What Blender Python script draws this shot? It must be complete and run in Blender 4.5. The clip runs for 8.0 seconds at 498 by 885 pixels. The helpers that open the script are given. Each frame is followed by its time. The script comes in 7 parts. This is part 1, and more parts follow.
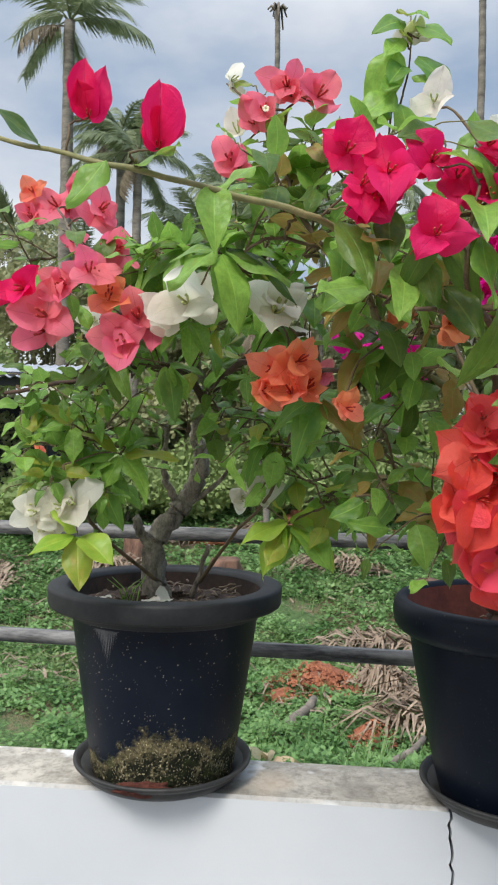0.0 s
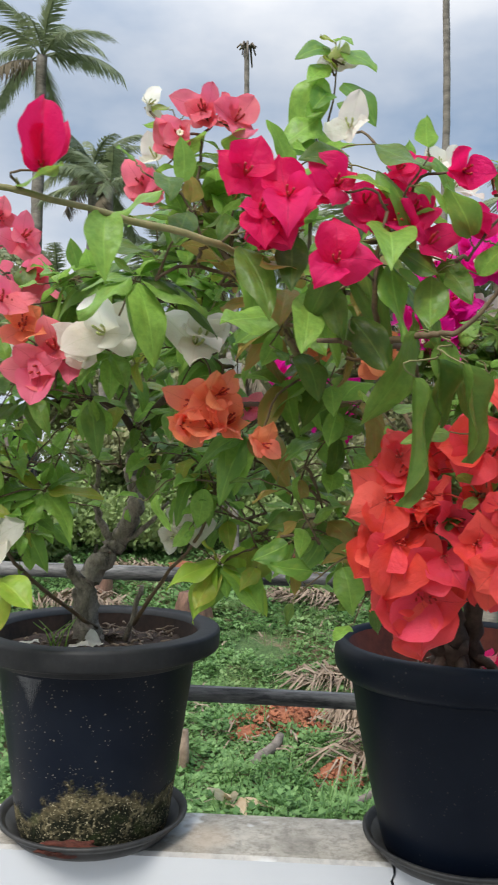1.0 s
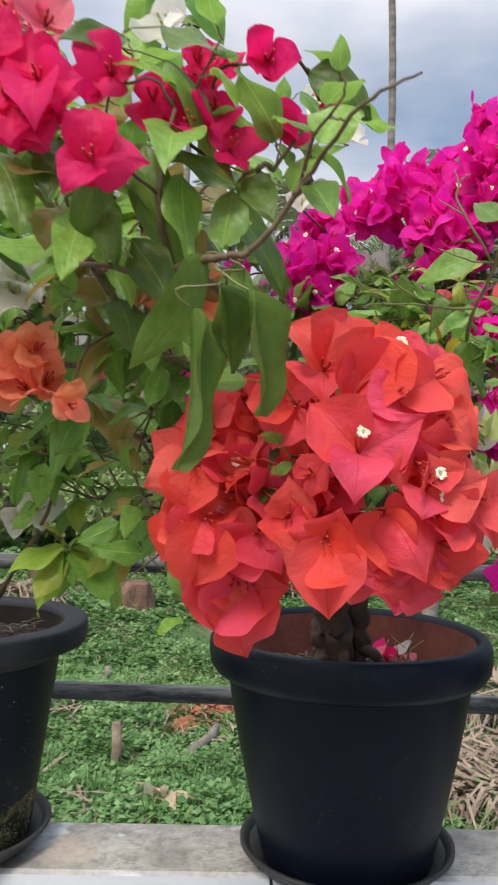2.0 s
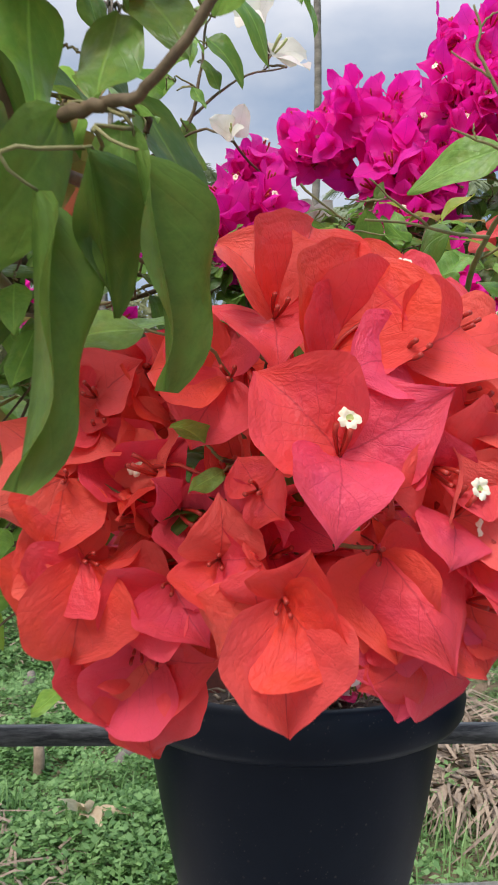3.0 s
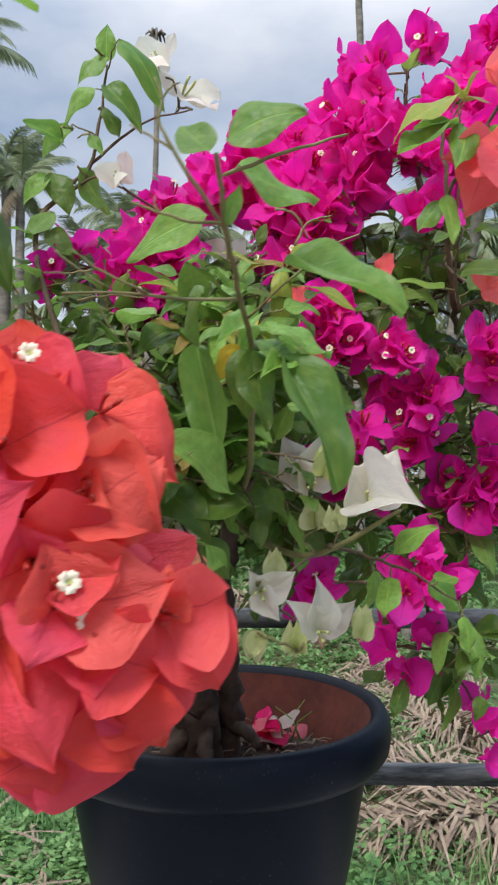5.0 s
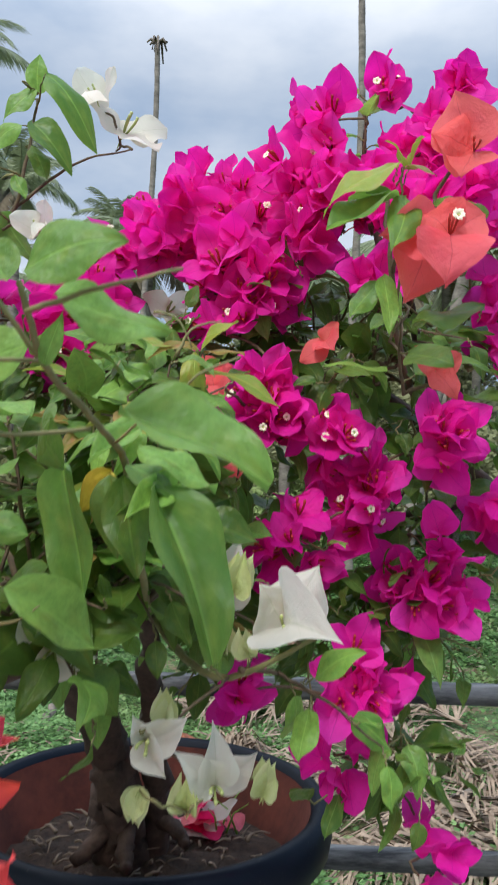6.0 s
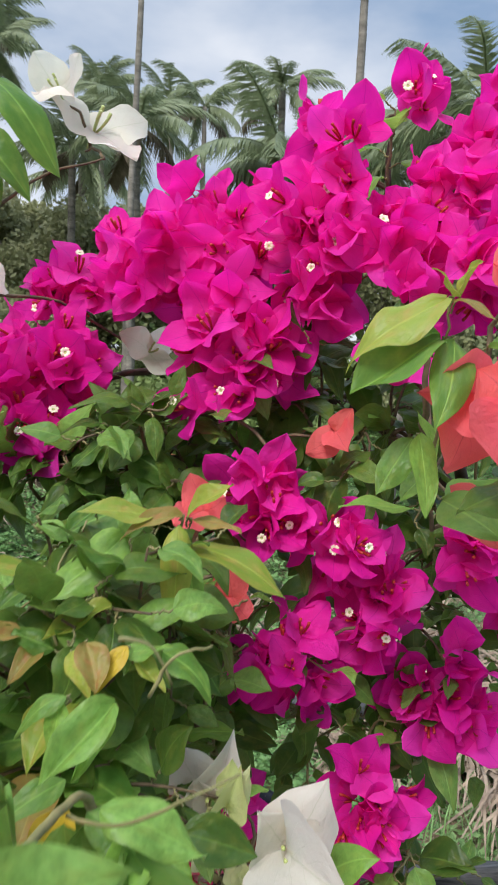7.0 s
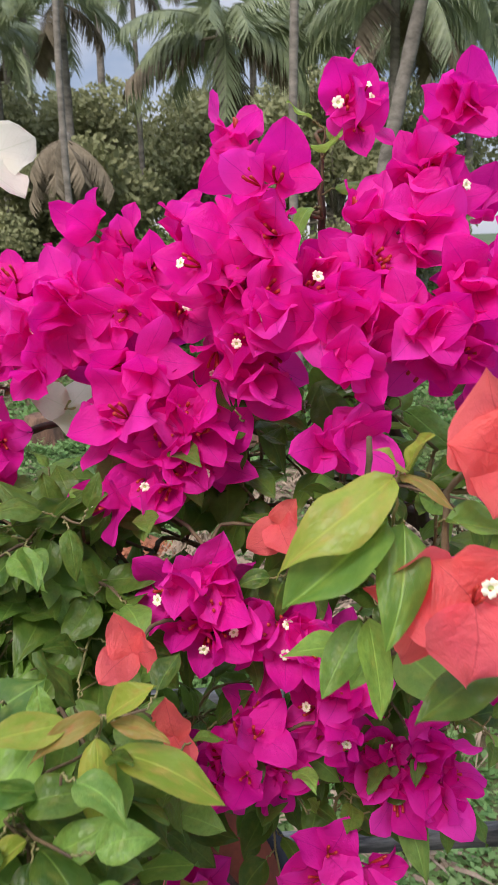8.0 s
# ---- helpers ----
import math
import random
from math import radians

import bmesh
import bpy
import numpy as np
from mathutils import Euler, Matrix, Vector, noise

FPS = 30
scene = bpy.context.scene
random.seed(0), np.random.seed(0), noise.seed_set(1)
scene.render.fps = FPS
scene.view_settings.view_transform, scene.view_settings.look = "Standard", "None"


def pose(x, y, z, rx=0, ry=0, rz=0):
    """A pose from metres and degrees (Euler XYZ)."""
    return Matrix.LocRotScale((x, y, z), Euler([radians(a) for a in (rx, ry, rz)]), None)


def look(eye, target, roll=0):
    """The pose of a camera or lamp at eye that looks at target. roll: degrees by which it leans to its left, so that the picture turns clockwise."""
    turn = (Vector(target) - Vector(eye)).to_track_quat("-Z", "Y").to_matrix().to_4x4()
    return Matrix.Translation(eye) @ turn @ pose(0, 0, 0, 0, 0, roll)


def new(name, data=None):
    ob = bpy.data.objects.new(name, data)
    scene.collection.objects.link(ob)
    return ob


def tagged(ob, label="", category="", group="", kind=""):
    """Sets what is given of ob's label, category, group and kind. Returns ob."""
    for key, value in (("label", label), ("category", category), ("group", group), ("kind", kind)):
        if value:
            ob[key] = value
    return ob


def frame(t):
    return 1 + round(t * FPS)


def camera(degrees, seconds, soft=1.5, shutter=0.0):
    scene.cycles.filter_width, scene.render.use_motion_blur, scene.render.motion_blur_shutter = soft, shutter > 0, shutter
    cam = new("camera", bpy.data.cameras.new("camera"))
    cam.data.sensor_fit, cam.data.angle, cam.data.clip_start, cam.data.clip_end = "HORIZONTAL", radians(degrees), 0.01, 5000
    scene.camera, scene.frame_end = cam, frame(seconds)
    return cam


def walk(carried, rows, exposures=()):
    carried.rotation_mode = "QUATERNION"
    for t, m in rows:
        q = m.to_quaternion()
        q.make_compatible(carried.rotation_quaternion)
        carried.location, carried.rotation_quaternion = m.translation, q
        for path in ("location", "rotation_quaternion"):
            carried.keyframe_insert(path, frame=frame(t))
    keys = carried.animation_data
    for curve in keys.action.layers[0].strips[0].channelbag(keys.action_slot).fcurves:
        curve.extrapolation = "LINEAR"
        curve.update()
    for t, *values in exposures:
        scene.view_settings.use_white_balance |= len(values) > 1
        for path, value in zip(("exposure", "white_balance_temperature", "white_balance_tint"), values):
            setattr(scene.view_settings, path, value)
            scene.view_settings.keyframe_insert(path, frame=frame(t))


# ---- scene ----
cam = camera(34.5, 8.0, shutter=0.3)
cam.data.dof.use_dof, cam.data.dof.focus_distance, cam.data.dof.aperture_fstop = True, 0.45, 95.0
METRES, EYE, TILT, LEAN, TURN = 1.3, 1.4, 0.0, -1.6, 0.0
ROWS = [
    (0.0, -0.0016, -0.0051, 0.0035, 0.13, -0.10, 0.34),
    (0.5, 0.0121, 0.0140, 0.0097, -0.61, 1.46, 0.25),
    (1.0, 0.0508, 0.0341, 0.0092, -1.72, 2.12, 0.41),
    (1.5, 0.1063, 0.0701, 0.0012, -3.05, 2.08, 0.50),
    (2.0, 0.1595, 0.1277, -0.0086, -5.01, 1.33, 0.53),
    (2.2, 0.1656, 0.1616, -0.0108, -6.34, 1.12, 0.59),
    (3.3, 0.1883, 0.3360, -0.0003, -11.08, 0.62, 1.51),
    (3.5, 0.1902, 0.3462, 0.0005, -11.66, 0.66, 1.63),
    (4.0, 0.1956, 0.3489, -0.0021, -12.16, 0.77, 1.97),
    (4.2, 0.2031, 0.3414, -0.0021, -11.66, 0.97, 1.98),
    (4.6, 0.2556, 0.3048, 0.0058, -8.95, 1.25, 2.23),
    (5.0, 0.3192, 0.2867, 0.0145, -5.86, 2.01, 1.82),
    (5.2, 0.3433, 0.2848, 0.0192, -5.13, 2.59, 1.66),
    (6.3, 0.3773, 0.3680, 0.1175, -6.95, 2.36, -0.61),
    (6.5, 0.3708, 0.3797, 0.1556, -7.04, 0.20, -0.98),
    (7.0, 0.3822, 0.4349, 0.2139, -6.98, -6.32, -0.45),
    (7.5, 0.4045, 0.4543, 0.2737, -8.28, -9.41, 1.90),
    (8.0, 0.4133, 0.5087, 0.3167, -10.31, -14.50, 3.29),
]
walk(cam, [(t, pose(0, 0, EYE, TILT, LEAN, TURN) @ pose(METRES * x, METRES * y, METRES * z, 90 + pitch, roll, yaw)) for t, x, y, z, yaw, pitch, roll in ROWS],
     [(0.0, 0.0, 6500, 10), (1.2, 0.0, 6500, 10), (2.0, 0.02, 6550, 13), (3.5, 0.0, 6420, 13), (4.5, -0.18, 6350, 13), (5.0, -0.03, 6300, 12), (6.5, 0.0, 6100, 9), (7.0, 0.05, 6300, 11), (7.5, 0.06, 6400, 13), (8.0, 0.0, 6600, 17)])

# ---------------------------------------------------------------- world and light
SUN_EL, SUN_AZ = radians(47), radians(207)
world = bpy.data.worlds.new("overcast_sky")
scene.world = world
world.use_nodes = True
wn, wl = world.node_tree.nodes, world.node_tree.links
wn.clear()
w_out = wn.new("ShaderNodeOutputWorld")
w_bg = wn.new("ShaderNodeBackground")
w_sky = wn.new("ShaderNodeTexSky")
w_sky.sky_type, w_sky.sun_disc = "NISHITA", False
w_sky.sun_elevation, w_sky.sun_rotation = SUN_EL, SUN_AZ
w_dim = wn.new("ShaderNodeMix")
w_dim.data_type, w_dim.blend_type = "RGBA", "MULTIPLY"
w_dim.inputs[0].default_value = 1.0
w_dim.inputs[7].default_value = (0.10, 0.10, 0.10, 1)
w_tc = wn.new("ShaderNodeTexCoord")
w_map = wn.new("ShaderNodeMapping")
w_map.inputs["Scale"].default_value = (1.0, 1.0, 2.2)
w_map.inputs["Location"].default_value = (0.35, 0.2, 0.1)
w_noise = wn.new("ShaderNodeTexNoise")
w_noise.inputs["Scale"].default_value, w_noise.inputs["Detail"].default_value = 2.6, 6.0
w_noise.inputs["Roughness"].default_value = 0.5
w_ramp = wn.new("ShaderNodeValToRGB")
w_ramp.color_ramp.elements[0].position, w_ramp.color_ramp.elements[0].color = 0.32, (0.31, 0.43, 0.61, 1)
w_ramp.color_ramp.elements[1].position, w_ramp.color_ramp.elements[1].color = 0.62, (0.92, 0.94, 0.97, 1)
w_mix = wn.new("ShaderNodeMix")
w_mix.data_type = "RGBA"
w_mix.inputs[0].default_value = 0.85
wl.new(w_tc.outputs["Generated"], w_map.inputs["Vector"])
wl.new(w_map.outputs["Vector"], w_noise.inputs["Vector"])
w_left = wn.new("ShaderNodeSeparateXYZ")
w_tilt = wn.new("ShaderNodeMath")
w_tilt.operation = "MULTIPLY_ADD"
w_tilt.inputs[1].default_value = -0.34
wl.new(w_tc.outputs["Generated"], w_left.inputs[0])
wl.new(w_left.outputs["X"], w_tilt.inputs[0])
wl.new(w_noise.outputs["Fac"], w_tilt.inputs[2])
wl.new(w_tilt.outputs[0], w_ramp.inputs["Fac"])
wl.new(w_sky.outputs["Color"], w_dim.inputs[6])
wl.new(w_dim.outputs[2], w_mix.inputs[6])
wl.new(w_ramp.outputs["Color"], w_mix.inputs[7])
w_sep = wn.new("ShaderNodeSeparateXYZ")
w_up = wn.new("ShaderNodeMapRange")
w_up.interpolation_type = "SMOOTHSTEP"
for slot, value in ((1, 0.42), (2, 0.95), (3, 1.0), (4, 3.0)):
    w_up.inputs[slot].default_value = value
wl.new(w_tc.outputs["Generated"], w_sep.inputs[0])
wl.new(w_sep.outputs["Z"], w_up.inputs[0])
wl.new(w_up.outputs[0], w_bg.inputs["Strength"])
wl.new(w_mix.outputs[2], w_bg.inputs["Color"])
wl.new(w_bg.outputs["Background"], w_out.inputs["Surface"])

sun = new("sun", bpy.data.lights.new("sun", "SUN"))
sun.data.energy, sun.data.angle, sun.data.color = 2.8, radians(18), (1.0, 0.97, 0.92)
sun.matrix_world = look((-2.5, -4.3, 8.0), (0.3, 1.2, 1.2))


# ---------------------------------------------------------------- materials
def mat(name):
    m = bpy.data.materials.new(name)
    m.use_nodes = True
    nt = m.node_tree
    bsdf = nt.nodes["Principled BSDF"]
    return m, nt, bsdf


def node(nt, kind, **inputs):
    n = nt.nodes.new(kind)
    for key, value in inputs.items():
        n.inputs[key.replace("_", " ")].default_value = value
    return n


def mixer(nt, fac, a, b, blend="MIX"):
    n = nt.nodes.new("ShaderNodeMix")
    n.data_type, n.blend_type = "RGBA", blend
    for socket, value in ((n.inputs[0], fac), (n.inputs[6], a), (n.inputs[7], b)):
        if isinstance(value, bpy.types.NodeSocket):
            nt.links.new(value, socket)
        elif isinstance(value, (int, float)):
            socket.default_value = value
        else:
            socket.default_value = (*value[:3], 1)
    return n.outputs[2]


def ramp(nt, fac, p0, p1, c0=(0, 0, 0), c1=(1, 1, 1)):
    n = nt.nodes.new("ShaderNodeValToRGB")
    e = n.color_ramp.elements
    e[0].position, e[1].position = p0, p1
    e[0].color, e[1].color = (*c0, 1), (*c1, 1)
    nt.links.new(fac, n.inputs["Fac"])
    return n.outputs["Color"]


def math_node(nt, op, a, b=0.0):
    n = nt.nodes.new("ShaderNodeMath")
    n.operation = op
    for socket, value in ((n.inputs[0], a), (n.inputs[1], b)):
        if isinstance(value, bpy.types.NodeSocket):
            nt.links.new(value, socket)
        else:
            socket.default_value = value
    return n.outputs[0]


def noise_tex(nt, coord, scale, detail=4.0, rough=0.55, stretch=None):
    n = node(nt, "ShaderNodeTexNoise", Scale=scale, Detail=detail, Roughness=rough)
    if stretch:
        mp = node(nt, "ShaderNodeMapping", Scale=stretch)
        nt.links.new(coord, mp.inputs["Vector"])
        coord = mp.outputs["Vector"]
    nt.links.new(coord, n.inputs["Vector"])
    return n.outputs["Fac"]


def bump(nt, bsdf, height, strength, distance):
    n = node(nt, "ShaderNodeBump", Strength=strength, Distance=distance)
    nt.links.new(height, n.inputs["Height"])
    nt.links.new(n.outputs["Normal"], bsdf.inputs["Normal"])
    return n.outputs["Normal"]


def vary(nt):
    """One random value for each object and each loose piece."""
    info, geo = nt.nodes.new("ShaderNodeObjectInfo"), nt.nodes.new("ShaderNodeNewGeometry")
    return math_node(nt, "FRACT", math_node(nt, "ADD", info.outputs["Random"], geo.outputs["Random Per Island"]))


def thin(nt, bsdf, colour, share):
    """Lets light through a thin blade."""
    tr = nt.nodes.new("ShaderNodeBsdfTranslucent")
    nt.links.new(colour, tr.inputs["Color"])
    ms = nt.nodes.new("ShaderNodeMixShader")
    ms.inputs[0].default_value = share
    nt.links.new(bsdf.outputs[0], ms.inputs[1])
    nt.links.new(tr.outputs[0], ms.inputs[2])
    nt.links.new(ms.outputs[0], nt.nodes["Material Output"].inputs["Surface"])


def leaf_material(name, dark, light, old, rough=0.38):
    m, nt, bsdf = mat(name)
    uv = nt.nodes.new("ShaderNodeUVMap").outputs["UV"]
    r = vary(nt)
    bright = [min(0.8, 1.35 * c) for c in light]
    base = mixer(nt, r, dark, light)
    blot = noise_tex(nt, uv, 3.5, 4)
    base = mixer(nt, ramp(nt, blot, 0.44, 0.72), base, old)
    base = mixer(nt, math_node(nt, "MULTIPLY", ramp(nt, noise_tex(nt, uv, 9, 5, 0.7, (0.5, 1, 1)), 0.42, 0.66), 0.55), base, dark)
    sep = nt.nodes.new("ShaderNodeSeparateXYZ")
    nt.links.new(uv, sep.inputs[0])
    mid = math_node(nt, "ABSOLUTE", math_node(nt, "SUBTRACT", sep.outputs["X"], 0.5))
    rib = ramp(nt, mid, 0.01, 0.035, (1, 1, 1), (0, 0, 0))
    side = math_node(nt, "SINE", math_node(nt, "MULTIPLY", math_node(nt, "SUBTRACT", sep.outputs["Y"], math_node(nt, "MULTIPLY", mid, 0.9)), 44.0))
    veins = ramp(nt, side, 0.86, 1.0)
    base = mixer(nt, math_node(nt, "MULTIPLY", rib, 0.4), base, bright)
    base = mixer(nt, math_node(nt, "MULTIPLY", veins, 0.06), base, light)
    nt.links.new(base, bsdf.inputs["Base Color"])
    bsdf.inputs["Roughness"].default_value = rough
    bsdf.inputs["Specular IOR Level"].default_value = 0.30
    h = math_node(nt, "ADD", math_node(nt, "MULTIPLY", rib, -0.12), math_node(nt, "ADD", math_node(nt, "MULTIPLY", veins, -0.03), math_node(nt, "MULTIPLY", noise_tex(nt, uv, 6, 2, 0.4, (0.6, 1, 1)), 1.0)))
    bump(nt, bsdf, h, 0.40, 0.005)
    thin(nt, bsdf, mixer(nt, 0.7, base, bright), 0.36)
    return m


def bract_material(name, main, edge, vein, share=0.5, pale=None):
    m, nt, bsdf = mat(name)
    uv = nt.nodes.new("ShaderNodeUVMap").outputs["UV"]
    r = vary(nt)
    cloud = noise_tex(nt, uv, 1.6, 3)
    base = mixer(nt, ramp(nt, math_node(nt, "ADD", math_node(nt, "MULTIPLY", r, 0.55), math_node(nt, "MULTIPLY", cloud, 0.7)), 0.3, 0.95), main, edge)
    if pale:
        other = math_node(nt, "FRACT", math_node(nt, "MULTIPLY", r, 7.3))
        base = mixer(nt, ramp(nt, other, 0.50, 0.95), base, pale)
    sep = nt.nodes.new("ShaderNodeSeparateXYZ")
    nt.links.new(uv, sep.inputs[0])
    mid = math_node(nt, "ABSOLUTE", math_node(nt, "SUBTRACT", sep.outputs["X"], 0.5))
    wob = math_node(nt, "MULTIPLY", math_node(nt, "SUBTRACT", noise_tex(nt, uv, 4, 3), 0.5), 0.06)
    rib = ramp(nt, math_node(nt, "ABSOLUTE", math_node(nt, "ADD", math_node(nt, "SUBTRACT", sep.outputs["X"], 0.5), wob)), 0.003, 0.014, (1, 1, 1), (0, 0, 0))
    rise = math_node(nt, "SUBTRACT", sep.outputs["Y"], math_node(nt, "MULTIPLY", math_node(nt, "POWER", mid, 0.8), 0.8))
    lines = math_node(nt, "SINE", math_node(nt, "MULTIPLY", math_node(nt, "ADD", rise, math_node(nt, "MULTIPLY", wob, 1.6)), 34.0))
    arms = math_node(nt, "MULTIPLY", ramp(nt, lines, 0.975, 1.0), ramp(nt, mid, 0.10, 0.42, (1, 1, 1), (0, 0, 0)))
    vor = node(nt, "ShaderNodeTexVoronoi", Scale=8.0)
    vor.feature = "DISTANCE_TO_EDGE"
    nt.links.new(uv, vor.inputs["Vector"])
    net = ramp(nt, vor.outputs["Distance"], 0.0, 0.035, (1, 1, 1), (0, 0, 0))
    base = mixer(nt, math_node(nt, "MULTIPLY", rib, 0.40), base, vein)
    base = mixer(nt, math_node(nt, "MULTIPLY", arms, 0.20), base, vein)
    base = mixer(nt, math_node(nt, "MULTIPLY", net, 0.05), base, vein)
    nt.links.new(base, bsdf.inputs["Base Color"])
    bsdf.inputs["Roughness"].default_value = 0.5
    bsdf.inputs["Specular IOR Level"].default_value = 0.28
    h = math_node(nt, "ADD", math_node(nt, "ADD", math_node(nt, "MULTIPLY", net, -0.035), math_node(nt, "MULTIPLY", arms, -0.14)), math_node(nt, "ADD", noise_tex(nt, uv, 4, 4), math_node(nt, "MULTIPLY", noise_tex(nt, uv, 15, 3), 0.35)))
    bump(nt, bsdf, h, 0.5, 0.006)
    thin(nt, bsdf, base, share)
    return m


def plain_material(name, a, b, scale, rough=0.7, relief=0.3, depth=0.002, metal=0.0, stretch=None, low=0.35, high=0.65):
    m, nt, bsdf = mat(name)
    co = nt.nodes.new("ShaderNodeTexCoord").outputs["Object"]
    n1 = noise_tex(nt, co, scale, 6, 0.6, stretch)
    n2 = noise_tex(nt, co, scale * 6, 3, 0.6, stretch)
    f = math_node(nt, "ADD", math_node(nt, "MULTIPLY", n1, 0.7), math_node(nt, "MULTIPLY", n2, 0.3))
    nt.links.new(ramp(nt, f, low, high, a, b), bsdf.inputs["Base Color"])
    bsdf.inputs["Roughness"].default_value, bsdf.inputs["Metallic"].default_value = rough, metal
    bump(nt, bsdf, f, relief, depth)
    return m


LEAF = leaf_material("leaf_green", (0.060, 0.165, 0.025), (0.32, 0.54, 0.10), (0.23, 0.34, 0.055))
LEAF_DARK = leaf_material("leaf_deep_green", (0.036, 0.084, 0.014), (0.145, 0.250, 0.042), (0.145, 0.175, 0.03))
LEAF_MID = leaf_material("leaf_mid_green", (0.05, 0.125, 0.02), (0.25, 0.44, 0.09), (0.21, 0.29, 0.055))
LEAF_LIME = leaf_material("leaf_lime_green", (0.20, 0.37, 0.035), (0.40, 0.56, 0.08), (0.40, 0.46, 0.07))
LEAF_YOUNG = leaf_material("leaf_yellow_green", (0.17, 0.27, 0.03), (0.38, 0.43, 0.07), (0.42, 0.29, 0.07))
LEAF_BRONZE = leaf_material("leaf_bronze", (0.20, 0.19, 0.04), (0.36, 0.28, 0.08), (0.40, 0.15, 0.06))
LEAF_YELLOW = leaf_material("leaf_yellow", (0.55, 0.38, 0.03), (0.65, 0.45, 0.05), (0.45, 0.25, 0.03))
CORAL = bract_material("bract_coral", (0.89, 0.090, 0.052), (0.87, 0.095, 0.19), (0.36, 0.015, 0.035), 0.42, (0.92, 0.155, 0.11))
SALMON = bract_material("bract_salmon", (0.92, 0.25, 0.27), (0.92, 0.18, 0.31), (0.5, 0.04, 0.06))
ROSE = bract_material("bract_rose", (0.92, 0.18, 0.15), (0.92, 0.15, 0.19), (0.5, 0.04, 0.06))
ORANGE = bract_material("bract_orange", (0.98, 0.36, 0.15), (0.98, 0.27, 0.20), (0.5, 0.05, 0.03))
CRIMSON = bract_material("bract_crimson", (0.78, 0.008, 0.10), (0.90, 0.020, 0.18), (0.33, 0.0, 0.05), 0.5, (0.94, 0.035, 0.20))
MAGENTA = bract_material("bract_magenta", (0.82, 0.010, 0.37), (0.95, 0.022, 0.47), (0.40, 0.0, 0.2), 0.52, (0.97, 0.05, 0.55))
WHITE = bract_material("bract_white", (0.88, 0.87, 0.76), (0.87, 0.80, 0.70), (0.60, 0.62, 0.42), 0.58)
CREAM = bract_material("bract_cream", (0.62, 0.68, 0.26), (0.74, 0.76, 0.46), (0.45, 0.55, 0.2))
FLORET = plain_material("floret_cream", (0.82, 0.73, 0.52), (0.88, 0.82, 0.66), 60, 0.6, 0.1, 0.0005)
TUBE_RED = plain_material("flower_tube_red", (0.30, 0.018, 0.014), (0.50, 0.04, 0.022), 90, 0.5, 0.2, 0.0005)
TUBE_GREEN = plain_material("flower_tube_green", (0.35, 0.42, 0.12), (0.5, 0.52, 0.2), 90, 0.5, 0.2, 0.0005)
BARK = plain_material("bark_grey", (0.055, 0.046, 0.034), (0.38, 0.33, 0.26), 60, 0.9, 0.9, 0.006, stretch=(1, 1, 0.45))
BARK_DARK = plain_material("bark_dark", (0.03, 0.018, 0.012), (0.11, 0.065, 0.045), 26, 0.85, 0.8, 0.004)
TWIG = plain_material("twig_brown", (0.07, 0.045, 0.028), (0.17, 0.12, 0.06), 60, 0.8, 0.5, 0.001)
TWIG_GREEN = plain_material("twig_green", (0.14, 0.15, 0.05), (0.26, 0.22, 0.09), 60, 0.7, 0.3, 0.001)
SOIL = plain_material("soil_dark", (0.014, 0.009, 0.006), (0.09, 0.052, 0.034), 70, 0.95, 1.0, 0.01)
SAUCER = plain_material("saucer_plastic", (0.012, 0.013, 0.014), (0.045, 0.043, 0.04), 14, 0.55, 0.2, 0.001)
RAIL = plain_material("weathered_rail", (0.022, 0.023, 0.025), (0.26, 0.255, 0.245), 14, 0.65, 0.5, 0.002, stretch=(0.25, 3, 3), low=0.38, high=0.66)
STRAW = plain_material("dry_frond", (0.12, 0.08, 0.052), (0.37, 0.28, 0.20), 5, 0.85, 0.4, 0.003)
RED_EARTH = plain_material("red_earth", (0.16, 0.045, 0.02), (0.42, 0.16, 0.08), 9, 0.95, 1.0, 0.03)
DEADWOOD = plain_material("dead_wood", (0.06, 0.05, 0.04), (0.24, 0.2, 0.16), 8, 0.9, 0.7, 0.006)
PALM_BARK = plain_material("palm_trunk", (0.085, 0.075, 0.06), (0.28, 0.25, 0.21), 3, 0.9, 0.6, 0.02, stretch=(1, 1, 3))
# far fronds and tree leaves: distance haze is put into these paler colours
FROND = plain_material("palm_frond_hazed", (0.15, 0.19, 0.10), (0.33, 0.38, 0.20), 2.5, 0.5, 0.2, 0.01)
FAR_LEAF = plain_material("tree_foliage_hazed", (0.16, 0.18, 0.08), (0.40, 0.40, 0.20), 1.3, 0.7, 0.3, 0.03)
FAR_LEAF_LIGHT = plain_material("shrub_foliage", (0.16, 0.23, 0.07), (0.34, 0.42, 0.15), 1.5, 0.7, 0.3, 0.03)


def let_through(m, share):
    nt = m.node_tree
    bsdf = nt.nodes["Principled BSDF"]
    thin(nt, bsdf, bsdf.inputs["Base Color"].links[0].from_socket, share)


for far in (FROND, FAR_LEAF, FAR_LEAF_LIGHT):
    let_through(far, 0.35)


